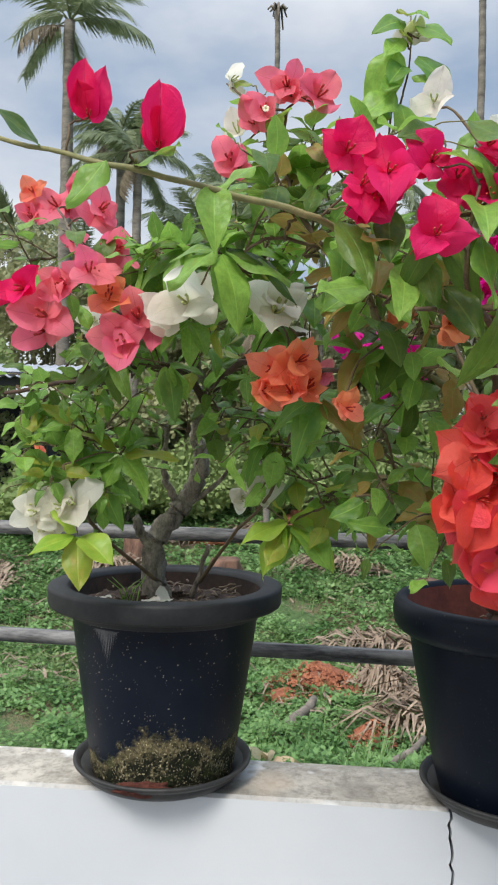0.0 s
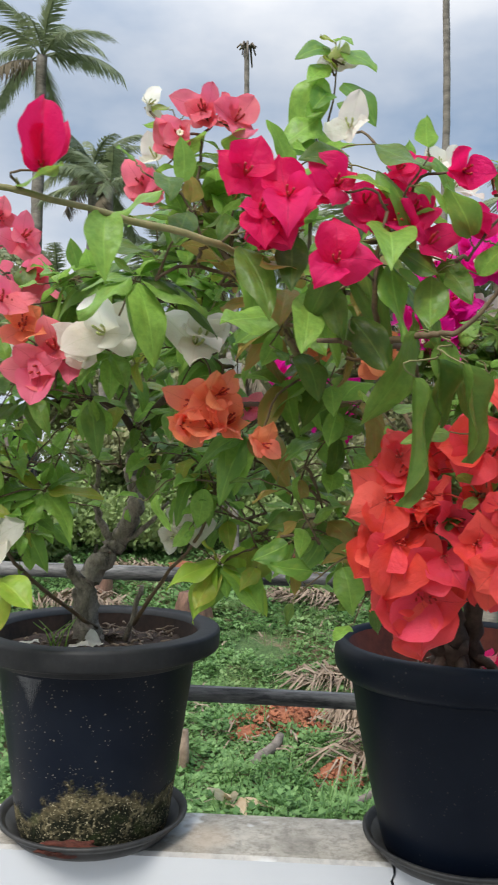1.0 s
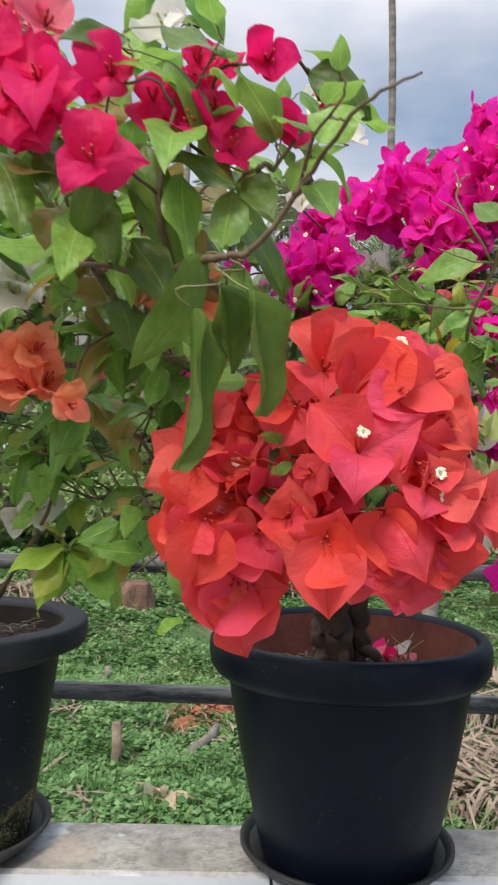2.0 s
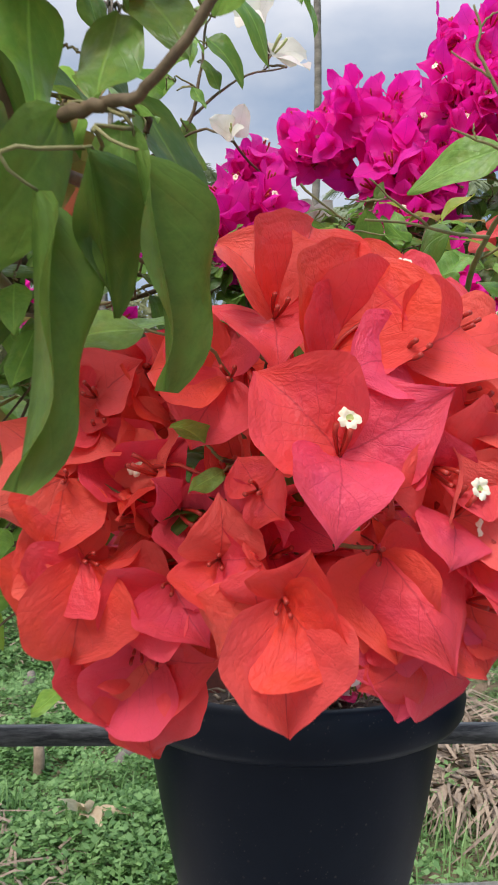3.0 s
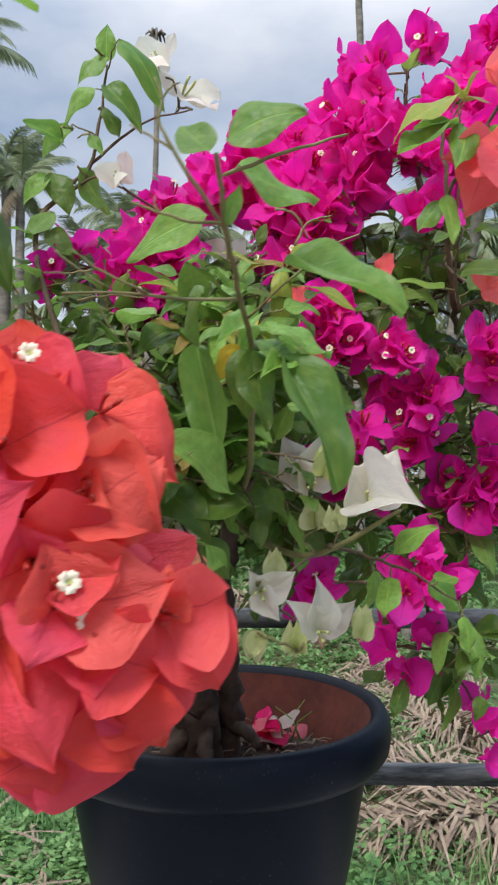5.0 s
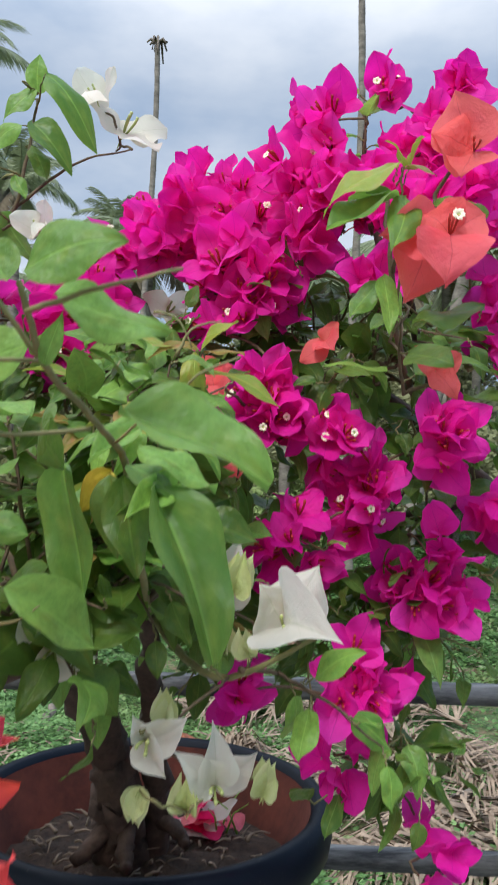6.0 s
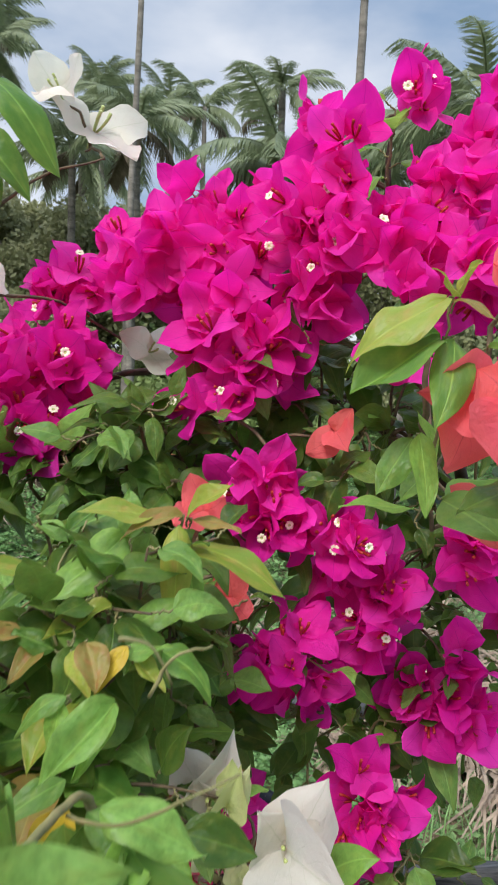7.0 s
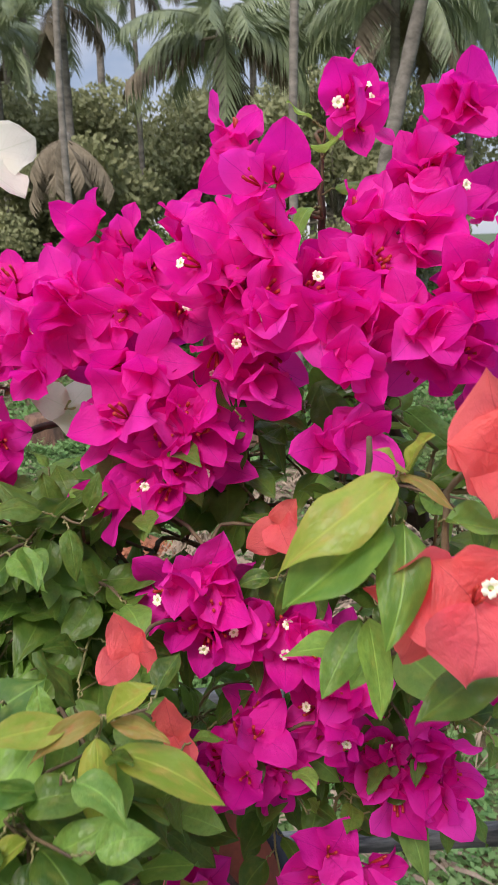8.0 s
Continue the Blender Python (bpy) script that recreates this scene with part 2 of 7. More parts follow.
def pot_material(name, mossy):
    m, nt, bsdf = mat(name)
    co = nt.nodes.new("ShaderNodeTexCoord").outputs["Object"]
    big = noise_tex(nt, co, 9, 5)
    fine = noise_tex(nt, co, 160, 3)
    base = mixer(nt, ramp(nt, big, 0.4, 0.75), (0.0022, 0.0052, 0.013), (0.0065, 0.0105, 0.019))
    spots = node(nt, "ShaderNodeTexVoronoi", Scale=62.0)
    nt.links.new(co, spots.inputs["Vector"])
    dots = math_node(nt, "MULTIPLY", ramp(nt, spots.outputs["Distance"], 0.07, 0.12, (1, 1, 1), (0, 0, 0)), ramp(nt, big, 0.47, 0.53))
    base = mixer(nt, math_node(nt, "MULTIPLY", dots, 0.8 if mossy else 0.12), base, (0.30, 0.26, 0.2))
    specks = node(nt, "ShaderNodeTexVoronoi", Scale=150.0)
    nt.links.new(co, specks.inputs["Vector"])
    tiny = math_node(nt, "MULTIPLY", ramp(nt, specks.outputs["Distance"], 0.10, 0.17, (1, 1, 1), (0, 0, 0)), ramp(nt, noise_tex(nt, co, 24, 4), 0.50, 0.60))
    base = mixer(nt, math_node(nt, "MULTIPLY", tiny, 0.85 if mossy else 0.10), base, (0.34, 0.30, 0.24))
    rough = 0.46
    bsdf.inputs["Specular IOR Level"].default_value = 0.19
    if mossy:
        sep = nt.nodes.new("ShaderNodeSeparateXYZ")
        nt.links.new(co, sep.inputs[0])
        side = math_node(nt, "MULTIPLY", math_node(nt, "ABSOLUTE", math_node(nt, "SUBTRACT", sep.outputs["X"], 0.03)), 0.45)
        level = math_node(nt, "ADD", math_node(nt, "ADD", sep.outputs["Z"], side), math_node(nt, "MULTIPLY", noise_tex(nt, co, 17, 6, 0.7), 0.16))
        crust = ramp(nt, level, 0.196, 0.208, (1, 1, 1), (0, 0, 0))
        edge = ramp(nt, level, 0.170, 0.190)
        grain = ramp(nt, fine, 0.42, 0.66, (0.008, 0.010, 0.005), (0.22, 0.185, 0.10))
        tone = mixer(nt, ramp(nt, noise_tex(nt, co, 30, 3), 0.40, 0.52), grain, (0.012, 0.014, 0.007))
        tone = mixer(nt, math_node(nt, "MULTIPLY", edge, 0.4), tone, (0.26, 0.21, 0.11))
        tone = mixer(nt, ramp(nt, noise_tex(nt, co, 260, 2), 0.60, 0.68), tone, (0.46, 0.40, 0.25))
        tone = mixer(nt, math_node(nt, "MULTIPLY", ramp(nt, noise_tex(nt, co, 14, 3), 0.56, 0.66), 0.6), tone, (0.045, 0.060, 0.018))
        base = mixer(nt, crust, base, tone)
        h = math_node(nt, "ADD", math_node(nt, "MULTIPLY", crust, math_node(nt, "ADD", fine, 0.5)), math_node(nt, "MULTIPLY", big, 0.1))
        bump(nt, bsdf, h, 0.9, 0.006)
        rgh = nt.nodes.new("ShaderNodeMapRange")
        nt.links.new(crust, rgh.inputs[0])
        rgh.inputs[3].default_value, rgh.inputs[4].default_value = rough, 0.95
        nt.links.new(rgh.outputs[0], bsdf.inputs["Roughness"])
    else:
        bsdf.inputs["Roughness"].default_value = rough
        bsdf.inputs["Specular IOR Level"].default_value = 0.19
        bump(nt, bsdf, math_node(nt, "ADD", big, math_node(nt, "MULTIPLY", fine, 0.3)), 0.15, 0.002)
    nt.links.new(base, bsdf.inputs["Base Color"])
    return m


RIM_WORN = plain_material("rim_worn_plastic", (0.006, 0.0068, 0.008), (0.019, 0.019, 0.020), 38, 0.62, 0.35, 0.0012, low=0.42, high=0.72)
POT_DIRTY = plain_material("pot_inside_dark", (0.010, 0.007, 0.005), (0.055, 0.030, 0.020), 20, 0.9, 0.6, 0.003)
POT = pot_material("pot_black_plastic", False)
POT_MOSSY = pot_material("pot_mossy_plastic", True)
POT_INSIDE = plain_material("pot_inside_mud", (0.085, 0.020, 0.012), (0.21, 0.050, 0.028), 12, 0.85, 0.4, 0.003)


def wall_material():
    """White paint, with bare stained cement where it wore off the top."""
    m, nt, bsdf = mat("painted_wall")
    co = nt.nodes.new("ShaderNodeTexCoord").outputs["Object"]
    geo = nt.nodes.new("ShaderNodeNewGeometry")
    sep = nt.nodes.new("ShaderNodeSeparateXYZ")
    nt.links.new(geo.outputs["Normal"], sep.inputs[0])
    top = ramp(nt, sep.outputs["Z"], 0.5, 0.8)
    n1, n2, n3 = noise_tex(nt, co, 7, 6, 0.65), noise_tex(nt, co, 2.2, 4), noise_tex(nt, co, 60, 4, 0.7)
    paint = mixer(nt, ramp(nt, n2, 0.35, 0.7), (0.56, 0.58, 0.605), (0.63, 0.645, 0.66))
    cement = mixer(nt, ramp(nt, n1, 0.36, 0.62), (0.20, 0.185, 0.155), (0.54, 0.50, 0.43))
    cement = mixer(nt, math_node(nt, "MULTIPLY", ramp(nt, n3, 0.45, 0.66), 0.6), cement, (0.15, 0.135, 0.11))
    cement = mixer(nt, ramp(nt, noise_tex(nt, co, 11, 3), 0.6, 0.66), cement, (0.66, 0.66, 0.64))
    cement = mixer(nt, math_node(nt, "MULTIPLY", ramp(nt, n2, 0.62, 0.76), 0.7), cement, (0.58, 0.46, 0.34))
    nt.links.new(mixer(nt, top, paint, cement), bsdf.inputs["Base Color"])
    bsdf.inputs["Roughness"].default_value = 0.75
    bump(nt, bsdf, math_node(nt, "ADD", n1, math_node(nt, "MULTIPLY", n3, 0.3)), 0.25, 0.003)
    return m


WALL = wall_material()


def ground_material():
    m, nt, bsdf = mat("weedy_ground")
    co = nt.nodes.new("ShaderNodeTexCoord").outputs["Object"]
    n1, n2, n3 = noise_tex(nt, co, 0.6, 6, 0.6), noise_tex(nt, co, 5, 6, 0.7), noise_tex(nt, co, 30, 4, 0.7)
    green = mixer(nt, ramp(nt, n3, 0.35, 0.65), (0.035, 0.075, 0.02), (0.12, 0.20, 0.06))
    earth = mixer(nt, n2, (0.16, 0.08, 0.045), (0.28, 0.2, 0.13))
    nt.links.new(mixer(nt, ramp(nt, math_node(nt, "ADD", math_node(nt, "MULTIPLY", n1, 0.5), math_node(nt, "MULTIPLY", n2, 0.5)), 0.48, 0.58), green, earth), bsdf.inputs["Base Color"])
    bsdf.inputs["Roughness"].default_value = 0.95
    bump(nt, bsdf, math_node(nt, "ADD", n2, n3), 0.9, 0.05)
    return m


GROUND = ground_material()


def weed_material():
    """Low weeds: each leaf differs, and whole clumps are paler or darker."""
    m, nt, bsdf = mat("weed_leaf")
    co = nt.nodes.new("ShaderNodeTexCoord").outputs["Object"]
    clump = ramp(nt, noise_tex(nt, co, 1.7, 5, 0.65), 0.36, 0.62)
    low = mixer(nt, clump, (0.045, 0.12, 0.028), (0.13, 0.26, 0.075))
    high = mixer(nt, clump, (0.14, 0.29, 0.075), (0.31, 0.48, 0.18))
    base = mixer(nt, vary(nt), low, high)
    base = mixer(nt, math_node(nt, "MULTIPLY", ramp(nt, noise_tex(nt, co, 0.9, 3), 0.56, 0.70), 0.45), base, (0.27, 0.25, 0.10))
    nt.links.new(base, bsdf.inputs["Base Color"])
    bsdf.inputs["Roughness"].default_value = 0.6
    thin(nt, bsdf, base, 0.4)
    return m


WEED = weed_material()


# ---------------------------------------------------------------- mesh helpers
def mesh_from(name, verts, faces, material, uvs=None, smooth=True):
    me = bpy.data.meshes.new(name)
    me.from_pydata([tuple(v) for v in verts], [], faces)
    if uvs is not None:
        layer = me.uv_layers.new(name="UVMap")
        order = np.empty(len(me.loops), dtype=np.int32)
        me.loops.foreach_get("vertex_index", order)
        layer.data.foreach_set("uv", np.asarray(uvs, dtype=np.float32)[order].ravel())
    if material:
        me.materials.append(material)
    if smooth:
        me.polygons.foreach_set("use_smooth", [True] * len(me.polygons))
    me.update()
    return me


def place(name, me, parent=None, m=None, label=""):
    ob = new(name, me)
    if parent is not None:
        ob.parent = parent
    if m is not None:
        ob.matrix_basis = m
    if label:
        ob["label"] = label
    return ob


def part(name, bm, material, parent, label="", smooth=True):
    me = bpy.data.meshes.new(name)
    bm.to_mesh(me)
    bm.free()
    if smooth:
        me.polygons.foreach_set("use_smooth", [True] * len(me.polygons))
    me.materials.append(material)
    return place(name, me, parent, None, label)


class Heap:
    """Gathers vertices and faces of one mesh."""

    def __init__(self):
        self.v, self.f, self.uv = [], [], []

    def add(self, verts, faces, uvs=None):
        k = len(self.v)
        self.v.extend(verts)
        self.f.extend([tuple(i + k for i in f) for f in faces])
        self.uv.extend(uvs if uvs is not None else [(0.5, 0.5)] * len(verts))

    def tube(self, pts, r0, r1, sides=6, rough=0.0, seed=0):
        pts = [Vector(p) for p in pts]
        rng = random.Random(seed)
        n = len(pts)
        verts, faces = [], []
        up = Vector((0.31, 0.27, 0.91)).normalized()
        for i, p in enumerate(pts):
            d = (pts[min(i + 1, n - 1)] - pts[max(i - 1, 0)]).normalized()
            a = d.cross(up)
            if a.length < 0.05:
                a = d.cross(Vector((1, 0, 0)))
            a.normalize()
            b = d.cross(a)
            r = r0 + (r1 - r0) * i / (n - 1)
            for k in range(sides):
                w = 2 * math.pi * k / sides
                rr = r * (1 + rough * (rng.random() - 0.5) * 2)
                verts.append(p + (a * math.cos(w) + b * math.sin(w)) * rr)
        for i in range(n - 1):
            for k in range(sides):
                k2 = (k + 1) % sides
                faces.append((i * sides + k, i * sides + k2, (i + 1) * sides + k2, (i + 1) * sides + k))
        faces.append(tuple(range(sides))[::-1])
        faces.append(tuple((n - 1) * sides + k for k in range(sides)))
        self.add(verts, faces)

    def mesh(self, name, material, smooth=True):
        return mesh_from(name, self.v, self.f, material, self.uv, smooth)


def smooth_line(pts, steps=5, wander=0.0, seed=0):
    """A rounded line through the points, with a little wander."""
    rng = random.Random(seed)
    p = [Vector(q) for q in pts]
    p = [p[0] * 2 - p[1]] + p + [p[-1] * 2 - p[-2]]
    out = []
    for i in range(1, len(p) - 2):
        for s in range(steps):
            t = s / steps
            a, b, c, d = p[i - 1], p[i], p[i + 1], p[i + 2]
            q = 0.5 * ((2 * b) + (c - a) * t + (2 * a - 5 * b + 4 * c - d) * t * t + (3 * b - a - 3 * c + d) * t ** 3)
            out.append(q + Vector([rng.uniform(-wander, wander) for _ in range(3)]))
    out.append(p[-2])
    return out


def blade(rows, cols, width, shape, fold, droop, wave, cup, rng):
    """A leaf or bract of unit length along +y, its upper side towards +z."""
    verts, faces, uvs = [], [], []
    ph, ph2 = rng.uniform(0, 6.28), rng.uniform(0, 6.28)
    side = rng.uniform(-0.08, 0.08)
    for i in range(rows + 1):
        t = i / rows
        w = width * shape(t)
        for j in range(cols + 1):
            u = 2 * j / cols - 1
            x = u * w + side * math.sin(t * 3.1)
            z = fold * abs(u) * w - droop * t * t + cup * u * u * w
            z += wave * abs(u) ** 1.5 * math.sin(t * 9 + ph + (1.7 if u > 0 else 0)) + 0.4 * wave * math.sin(t * 5 + ph2 + u)
            y = t * (1 - 0.12 * droop * t) - 0.05 * abs(u) * w
            verts.append(Vector((x, y, z)))
            uvs.append((j / cols, t))
    for i in range(rows):
        for j in range(cols):
            a = i * (cols + 1) + j
            faces.append((a, a + 1, a + cols + 2, a + cols + 1))
    return verts, faces, uvs


def leaf_shape(t):
    return max(0.012, 2.12 * t ** 0.68 * (1 - t) ** 0.90 * (1 - 0.20 * t))


def bract_shape(t):
    return max(0.02, 1.72 * (t + 0.012) ** 0.42 * (1 - t) ** 0.62 * (1 - 0.15 * t))


RNG = random.Random(11)
LEAF_FORMS = []
for k in range(10):
    LEAF_FORMS.append(blade(12, 6, RNG.uniform(0.44, 0.54), leaf_shape, RNG.uniform(0.10, 0.50), RNG.uniform(0.05, 0.85), RNG.uniform(0.03, 0.10), RNG.uniform(-0.5, 0.0), RNG))
for fold, droop, cup in ((0.95, -0.05, -0.45), (0.80, 0.05, -0.35)):
    LEAF_FORMS.append(blade(18, 10, 0.54, leaf_shape, fold, droop, 0.06, cup, RNG))
BRACT_FORMS = []
for k in range(12):
    BRACT_FORMS.append(blade(9, 6, RNG.uniform(0.46, 0.58), bract_shape, RNG.uniform(-0.05, 0.2), RNG.uniform(-0.35, 0.35), RNG.uniform(0.04, 0.10), RNG.uniform(-0.1, 0.4), RNG))


def paper_shape(t):
    """Broad and heart-shaped at the foot, drawn out to a point."""
    return max(0.010, 1.78 * (t + 0.006) ** 0.36 * (1 - t) ** 0.98 * (1 + 0.42 * math.sin(math.pi * t)) * (1 - 0.22 * max(0.0, t - 0.72) / 0.28))


def paper(width, arch, cup, fold, wave, rng):
    """A large papery bract that rises from its foot and comes down again at the tip."""
    rows, cols = 16, 12
    ph = [rng.uniform(0, 6.28) for _ in range(4)]
    skew = rng.uniform(-0.05, 0.05)
    shift = rng.uniform(0, 50)
    verts, faces, uvs = [], [], []
    for i in range(rows + 1):
        t = i / rows
        w = width * paper_shape(t)
        for j in range(cols + 1):
            u = 2 * j / cols - 1
            z = arch * 4 * t * (1 - t) * (1 - 0.3 * t) - 0.16 * t ** 5 + 0.16 * t * t + cup * (abs(u) ** 1.7) * w + fold * abs(u) * w
            z += wave * abs(u) ** 1.6 * math.sin(t * 7 + ph[0] + (2.1 if u > 0 else 0)) + 0.3 * wave * math.sin(t * 6 + ph[1] + 1.5 * u)
            z -= 0.018 * math.exp(-(u / 0.10) ** 2) * math.sin(math.pi * t)
            z += 0.030 * noise.noise(Vector((u * w * 5, t * 5, shift)))
            edge = 1 + 0.035 * math.sin(t * 19 + ph[2] + u) * abs(u)
            verts.append(Vector((u * w * edge + skew * math.sin(3.1 * t), t - 0.10 * abs(u) * w * (1 - t) ** 2 * 2, z)))
            uvs.append((j / cols, t))
    for i in range(rows):
        for j in range(cols):
            a = i * (cols + 1) + j
            faces.append((a, a + 1, a + cols + 2, a + cols + 1))
    return verts, faces, uvs


PAPER_FORMS = [paper(RNG.uniform(0.47, 0.56), RNG.uniform(-0.02, 0.26), RNG.uniform(-0.45, 0.75), RNG.uniform(-0.15, 0.30), RNG.uniform(0.04, 0.11), RNG) for k in range(18)]


def form_meshes(name, forms, material):
    return [mesh_from(name, v, f, material, uv) for v, f, uv in forms]


LEAVES = {m.name: form_meshes("leaf", LEAF_FORMS, m) for m in (LEAF, LEAF_MID, LEAF_DARK, LEAF_LIME, LEAF_YOUNG, LEAF_BRONZE, LEAF_YELLOW)}
BRACTS = {m.name: form_meshes("bract", BRACT_FORMS, m) for m in (CORAL, SALMON, ROSE, ORANGE, CRIMSON, MAGENTA, WHITE, CREAM)}


PAPERS = {m.name: form_meshes("bract", PAPER_FORMS, m) for m in (CORAL, ROSE, CRIMSON, WHITE, CREAM)}


def tubes_mesh(material):
    h = Heap()
    for k in range(3):
        a = k * 2.094 + 0.5
        d = Vector((math.cos(a), math.sin(a), 0))
        h.tube([d * 0.02, d * 0.07 + Vector((0, 0, 0.16)), d * 0.11 + Vector((0, 0, 0.36)), d * 0.11 + Vector((0, 0, 0.50))], 0.022, 0.036, 6)
    h.tube([(0, 0, -0.35), (0.02, 0.01, -0.15), (0, 0, 0.03)], 0.014, 0.022, 5)
    return h.mesh("flower", material)


TUBES = {"red": tubes_mesh(TUBE_RED), "green": tubes_mesh(TUBE_GREEN)}


def floret_mesh():
    """The small open star in the middle of a flower: five notched lobes round a dark throat."""
    n = 50
    verts, faces = [Vector((0, 0, -0.02))], []
    for ring, (lift, grow) in enumerate(((-0.012, 0.30), (0.008, 0.46), (0.014, 0.75), (0.0, 1.0))):
        for k in range(n):
            a = 2 * math.pi * k / n
            lobe = abs(math.cos(2.5 * a))
            r = 0.118 * (1 - (0.30 * (1 - lobe) ** 2 + 0.10 * max(0.0, lobe - 0.85) / 0.15) * grow ** 2)
            verts.append(Vector((r * grow * math.cos(a), r * grow * math.sin(a), lift + 0.012 * grow * math.sin(5 * a + ring))))
    for k in range(n):
        k2 = (k + 1) % n
        faces.append((0, 1 + k, 1 + k2))
        for ring in range(3):
            p, q = 1 + ring * n, 1 + (ring + 1) * n
            faces.append((p + k, q + k, q + k2, p + k2))
    me = mesh_from("floret", verts, faces, FLORET)
    me.materials.append(TUBE_GREEN)
    for poly in me.polygons:
        poly.material_index = 1 if len(poly.vertices) == 3 else 0
    return me


FLORET_MESH = floret_mesh()


def basis(origin, ydir, zdir, size):
    """A pose with +y along ydir and +z near zdir."""
    y = Vector(ydir).normalized()
    z = Vector(zdir)
    z = z - y * z.dot(y)
    if z.length < 1e-4:
        z = y.orthogonal()
    z.normalize()
    x = y.cross(z)
    m = Matrix((x, y, z)).transposed().to_4x4()
    return Matrix.Translation(origin) @ m @ Matrix.Diagonal((size, size, size, 1))


class Plant:
    """A bougainvillea: wood, leaves and flowers under one Empty."""

    def __init__(self, base, label, seed, leaf_limit=290, flower_limit=290):
        self.root = new("bougainvillea")
        self.root.location = base
        self.base = Vector(base)
        tagged(self.root, label, "plant", "potted bougainvilleas")
        self.rng = random.Random(seed)
        self.nodes = []
        self.twigs, self.rest = Heap(), {}
        self.leaf_room, self.flower_room, self.twig_room = leaf_limit, flower_limit, 290

    def wood(self, name, pts, r0, r1, material, steps=5, wander=0.004, sides=8, rough=0.12, label=""):
        line = smooth_line(pts, steps, wander, len(self.nodes))
        self.nodes.extend(line)
        h = Heap()
        h.tube([p - self.base for p in line], r0, r1, sides, rough, len(self.nodes))
        place(name, h.mesh(name, material), self.root, None, label)

    def twig(self, pts, r0, r1, node_points=False):
        line = smooth_line(pts, 4, 0.0012, self.twig_room + len(self.twigs.v))
        if node_points:
            self.nodes.extend(line)
        local = [p - self.base for p in line]
        if node_points and self.twig_room > 0:
            self.twig_room -= 1
            h = Heap()
            h.tube(local, r0, r1, 5, 0.1)
            place("twig", h.mesh("twig", TWIG if r0 > 0.0013 else TWIG_GREEN), self.root)
        else:
            self.twigs.tube(local, r0, r1, 5, 0.1)
        return line

    def join(self, p, r=0.0016):
        """A twig from the nearest wood to p."""
        p = Vector(p)
        q = min(self.nodes, key=lambda n: (n - p).length + 0.35 * max(0.0, n.z - p.z))
        mid = (p + q) / 2 + Vector((self.rng.uniform(-0.02, 0.02), self.rng.uniform(-0.02, 0.02), 0.12 * (p - q).length))
        self.twig([q, mid, p], r * 1.5, r, True)

    def leaf(self, p, d, up, size, material, wide=0.0, form=-1):
        if form < 0:
            form = self.rng.randrange(10)
        m = basis(Vector(p) - self.base, d, up, size) @ Matrix.Diagonal((wide or self.rng.uniform(0.80, 1.08), 1, 1, 1))
        if self.leaf_room > 0:
            self.leaf_room -= 1
            place("leaf", LEAVES[material.name][form], self.root, m)
        else:
            v, f, uv = LEAF_FORMS[form]
            self.rest.setdefault(material.name, (material, Heap()))[1].add([m @ q for q in v], f, uv)

    def sprig(self, a, b, n, size, materials, arch=0.02, r=0.0016, hang=0.35, connect=True):
        """A shoot from a to b with n leaves set alternately along it."""
        rng = self.rng
        a, b = Vector(a), Vector(b)
        mid = (a + b) / 2 + Vector((rng.uniform(-1, 1) * arch, rng.uniform(-1, 1) * arch, abs(arch)))
        if connect:
            self.join(a, r)
        line = self.twig([a, mid, b], r, r * 0.5, True)
        d = (b - a).normalized()
        turn = rng.uniform(0, 6.28)
        for k in range(n):
            t = 0.15 + 0.85 * k / max(1, n - 1)
            p = line[min(len(line) - 1, int(t * (len(line) - 1)))]
            turn += 2.4
            side = d.orthogonal().normalized()
            side = Matrix.Rotation(turn, 3, d) @ side
            way = (side + d * (0.4 + 0.5 * t) + Vector((0, 0, -hang * rng.uniform(0.2, 1.4)))).normalized()
            up = Vector((0, 0, 1)) + d * 0.3 + Vector((rng.uniform(-0.6, 0.6), rng.uniform(-1.0, 0.3), 0))
            s = size * rng.uniform(0.7, 1.15) * (1 - 0.45 * t * t)
            q = p + way * 0.012
            self.twig([p, (p + q) / 2, q], 0.0008, 0.0007)
            self.leaf(q, way, up, s, rng.choice(materials))

    def flower(self, p, face, size, material, closed=0.0, star=True, connect=False):
        """Three papery bracts round three tubes, turned towards face."""
        rng = self.rng
        p = Vector(p)
        s = size * 0.60
        z = Vector(face).normalized()
        m = basis(p - self.base - z * size * 0.25, z.orthogonal(), z, s) @ Matrix.Rotation(rng.uniform(0, 6.28), 4, "Z")
        pieces = []
        for k in range(3):
            tilt = radians(rng.uniform(8, 52) + closed * 38)
            spin = Matrix.Rotation(k * 2.094 + rng.uniform(-0.4, 0.4), 4, "Z")
            grow = rng.uniform(0.82, 1.15)
            pieces.append((rng.randrange(len(BRACT_FORMS)), spin @ Matrix.Rotation(tilt, 4, "X") @ Matrix.Diagonal((grow, grow, grow, 1))))
        if connect:
            self.join(p - z * size * 0.5, 0.0011)
        if self.flower_room > 0:
            self.flower_room -= 1
            pale = material in (WHITE, CREAM)
            f = place("flower", TUBES["green" if pale else "red"], self.root, m)
            for form, mm in pieces:
                place("bract", BRACTS[material.name][form], f, mm)
            if star:
                a = rng.choice((0.5, 2.594, 4.688))
                place("floret", FLORET_MESH, f, Matrix.Translation((0.11 * math.cos(a), 0.11 * math.sin(a), 0.532)))
        else:
            for form, mm in pieces:
                v, f, uv = BRACT_FORMS[form]
                self.rest.setdefault(material.name, (material, Heap()))[1].add([m @ mm @ q for q in v], f, uv)

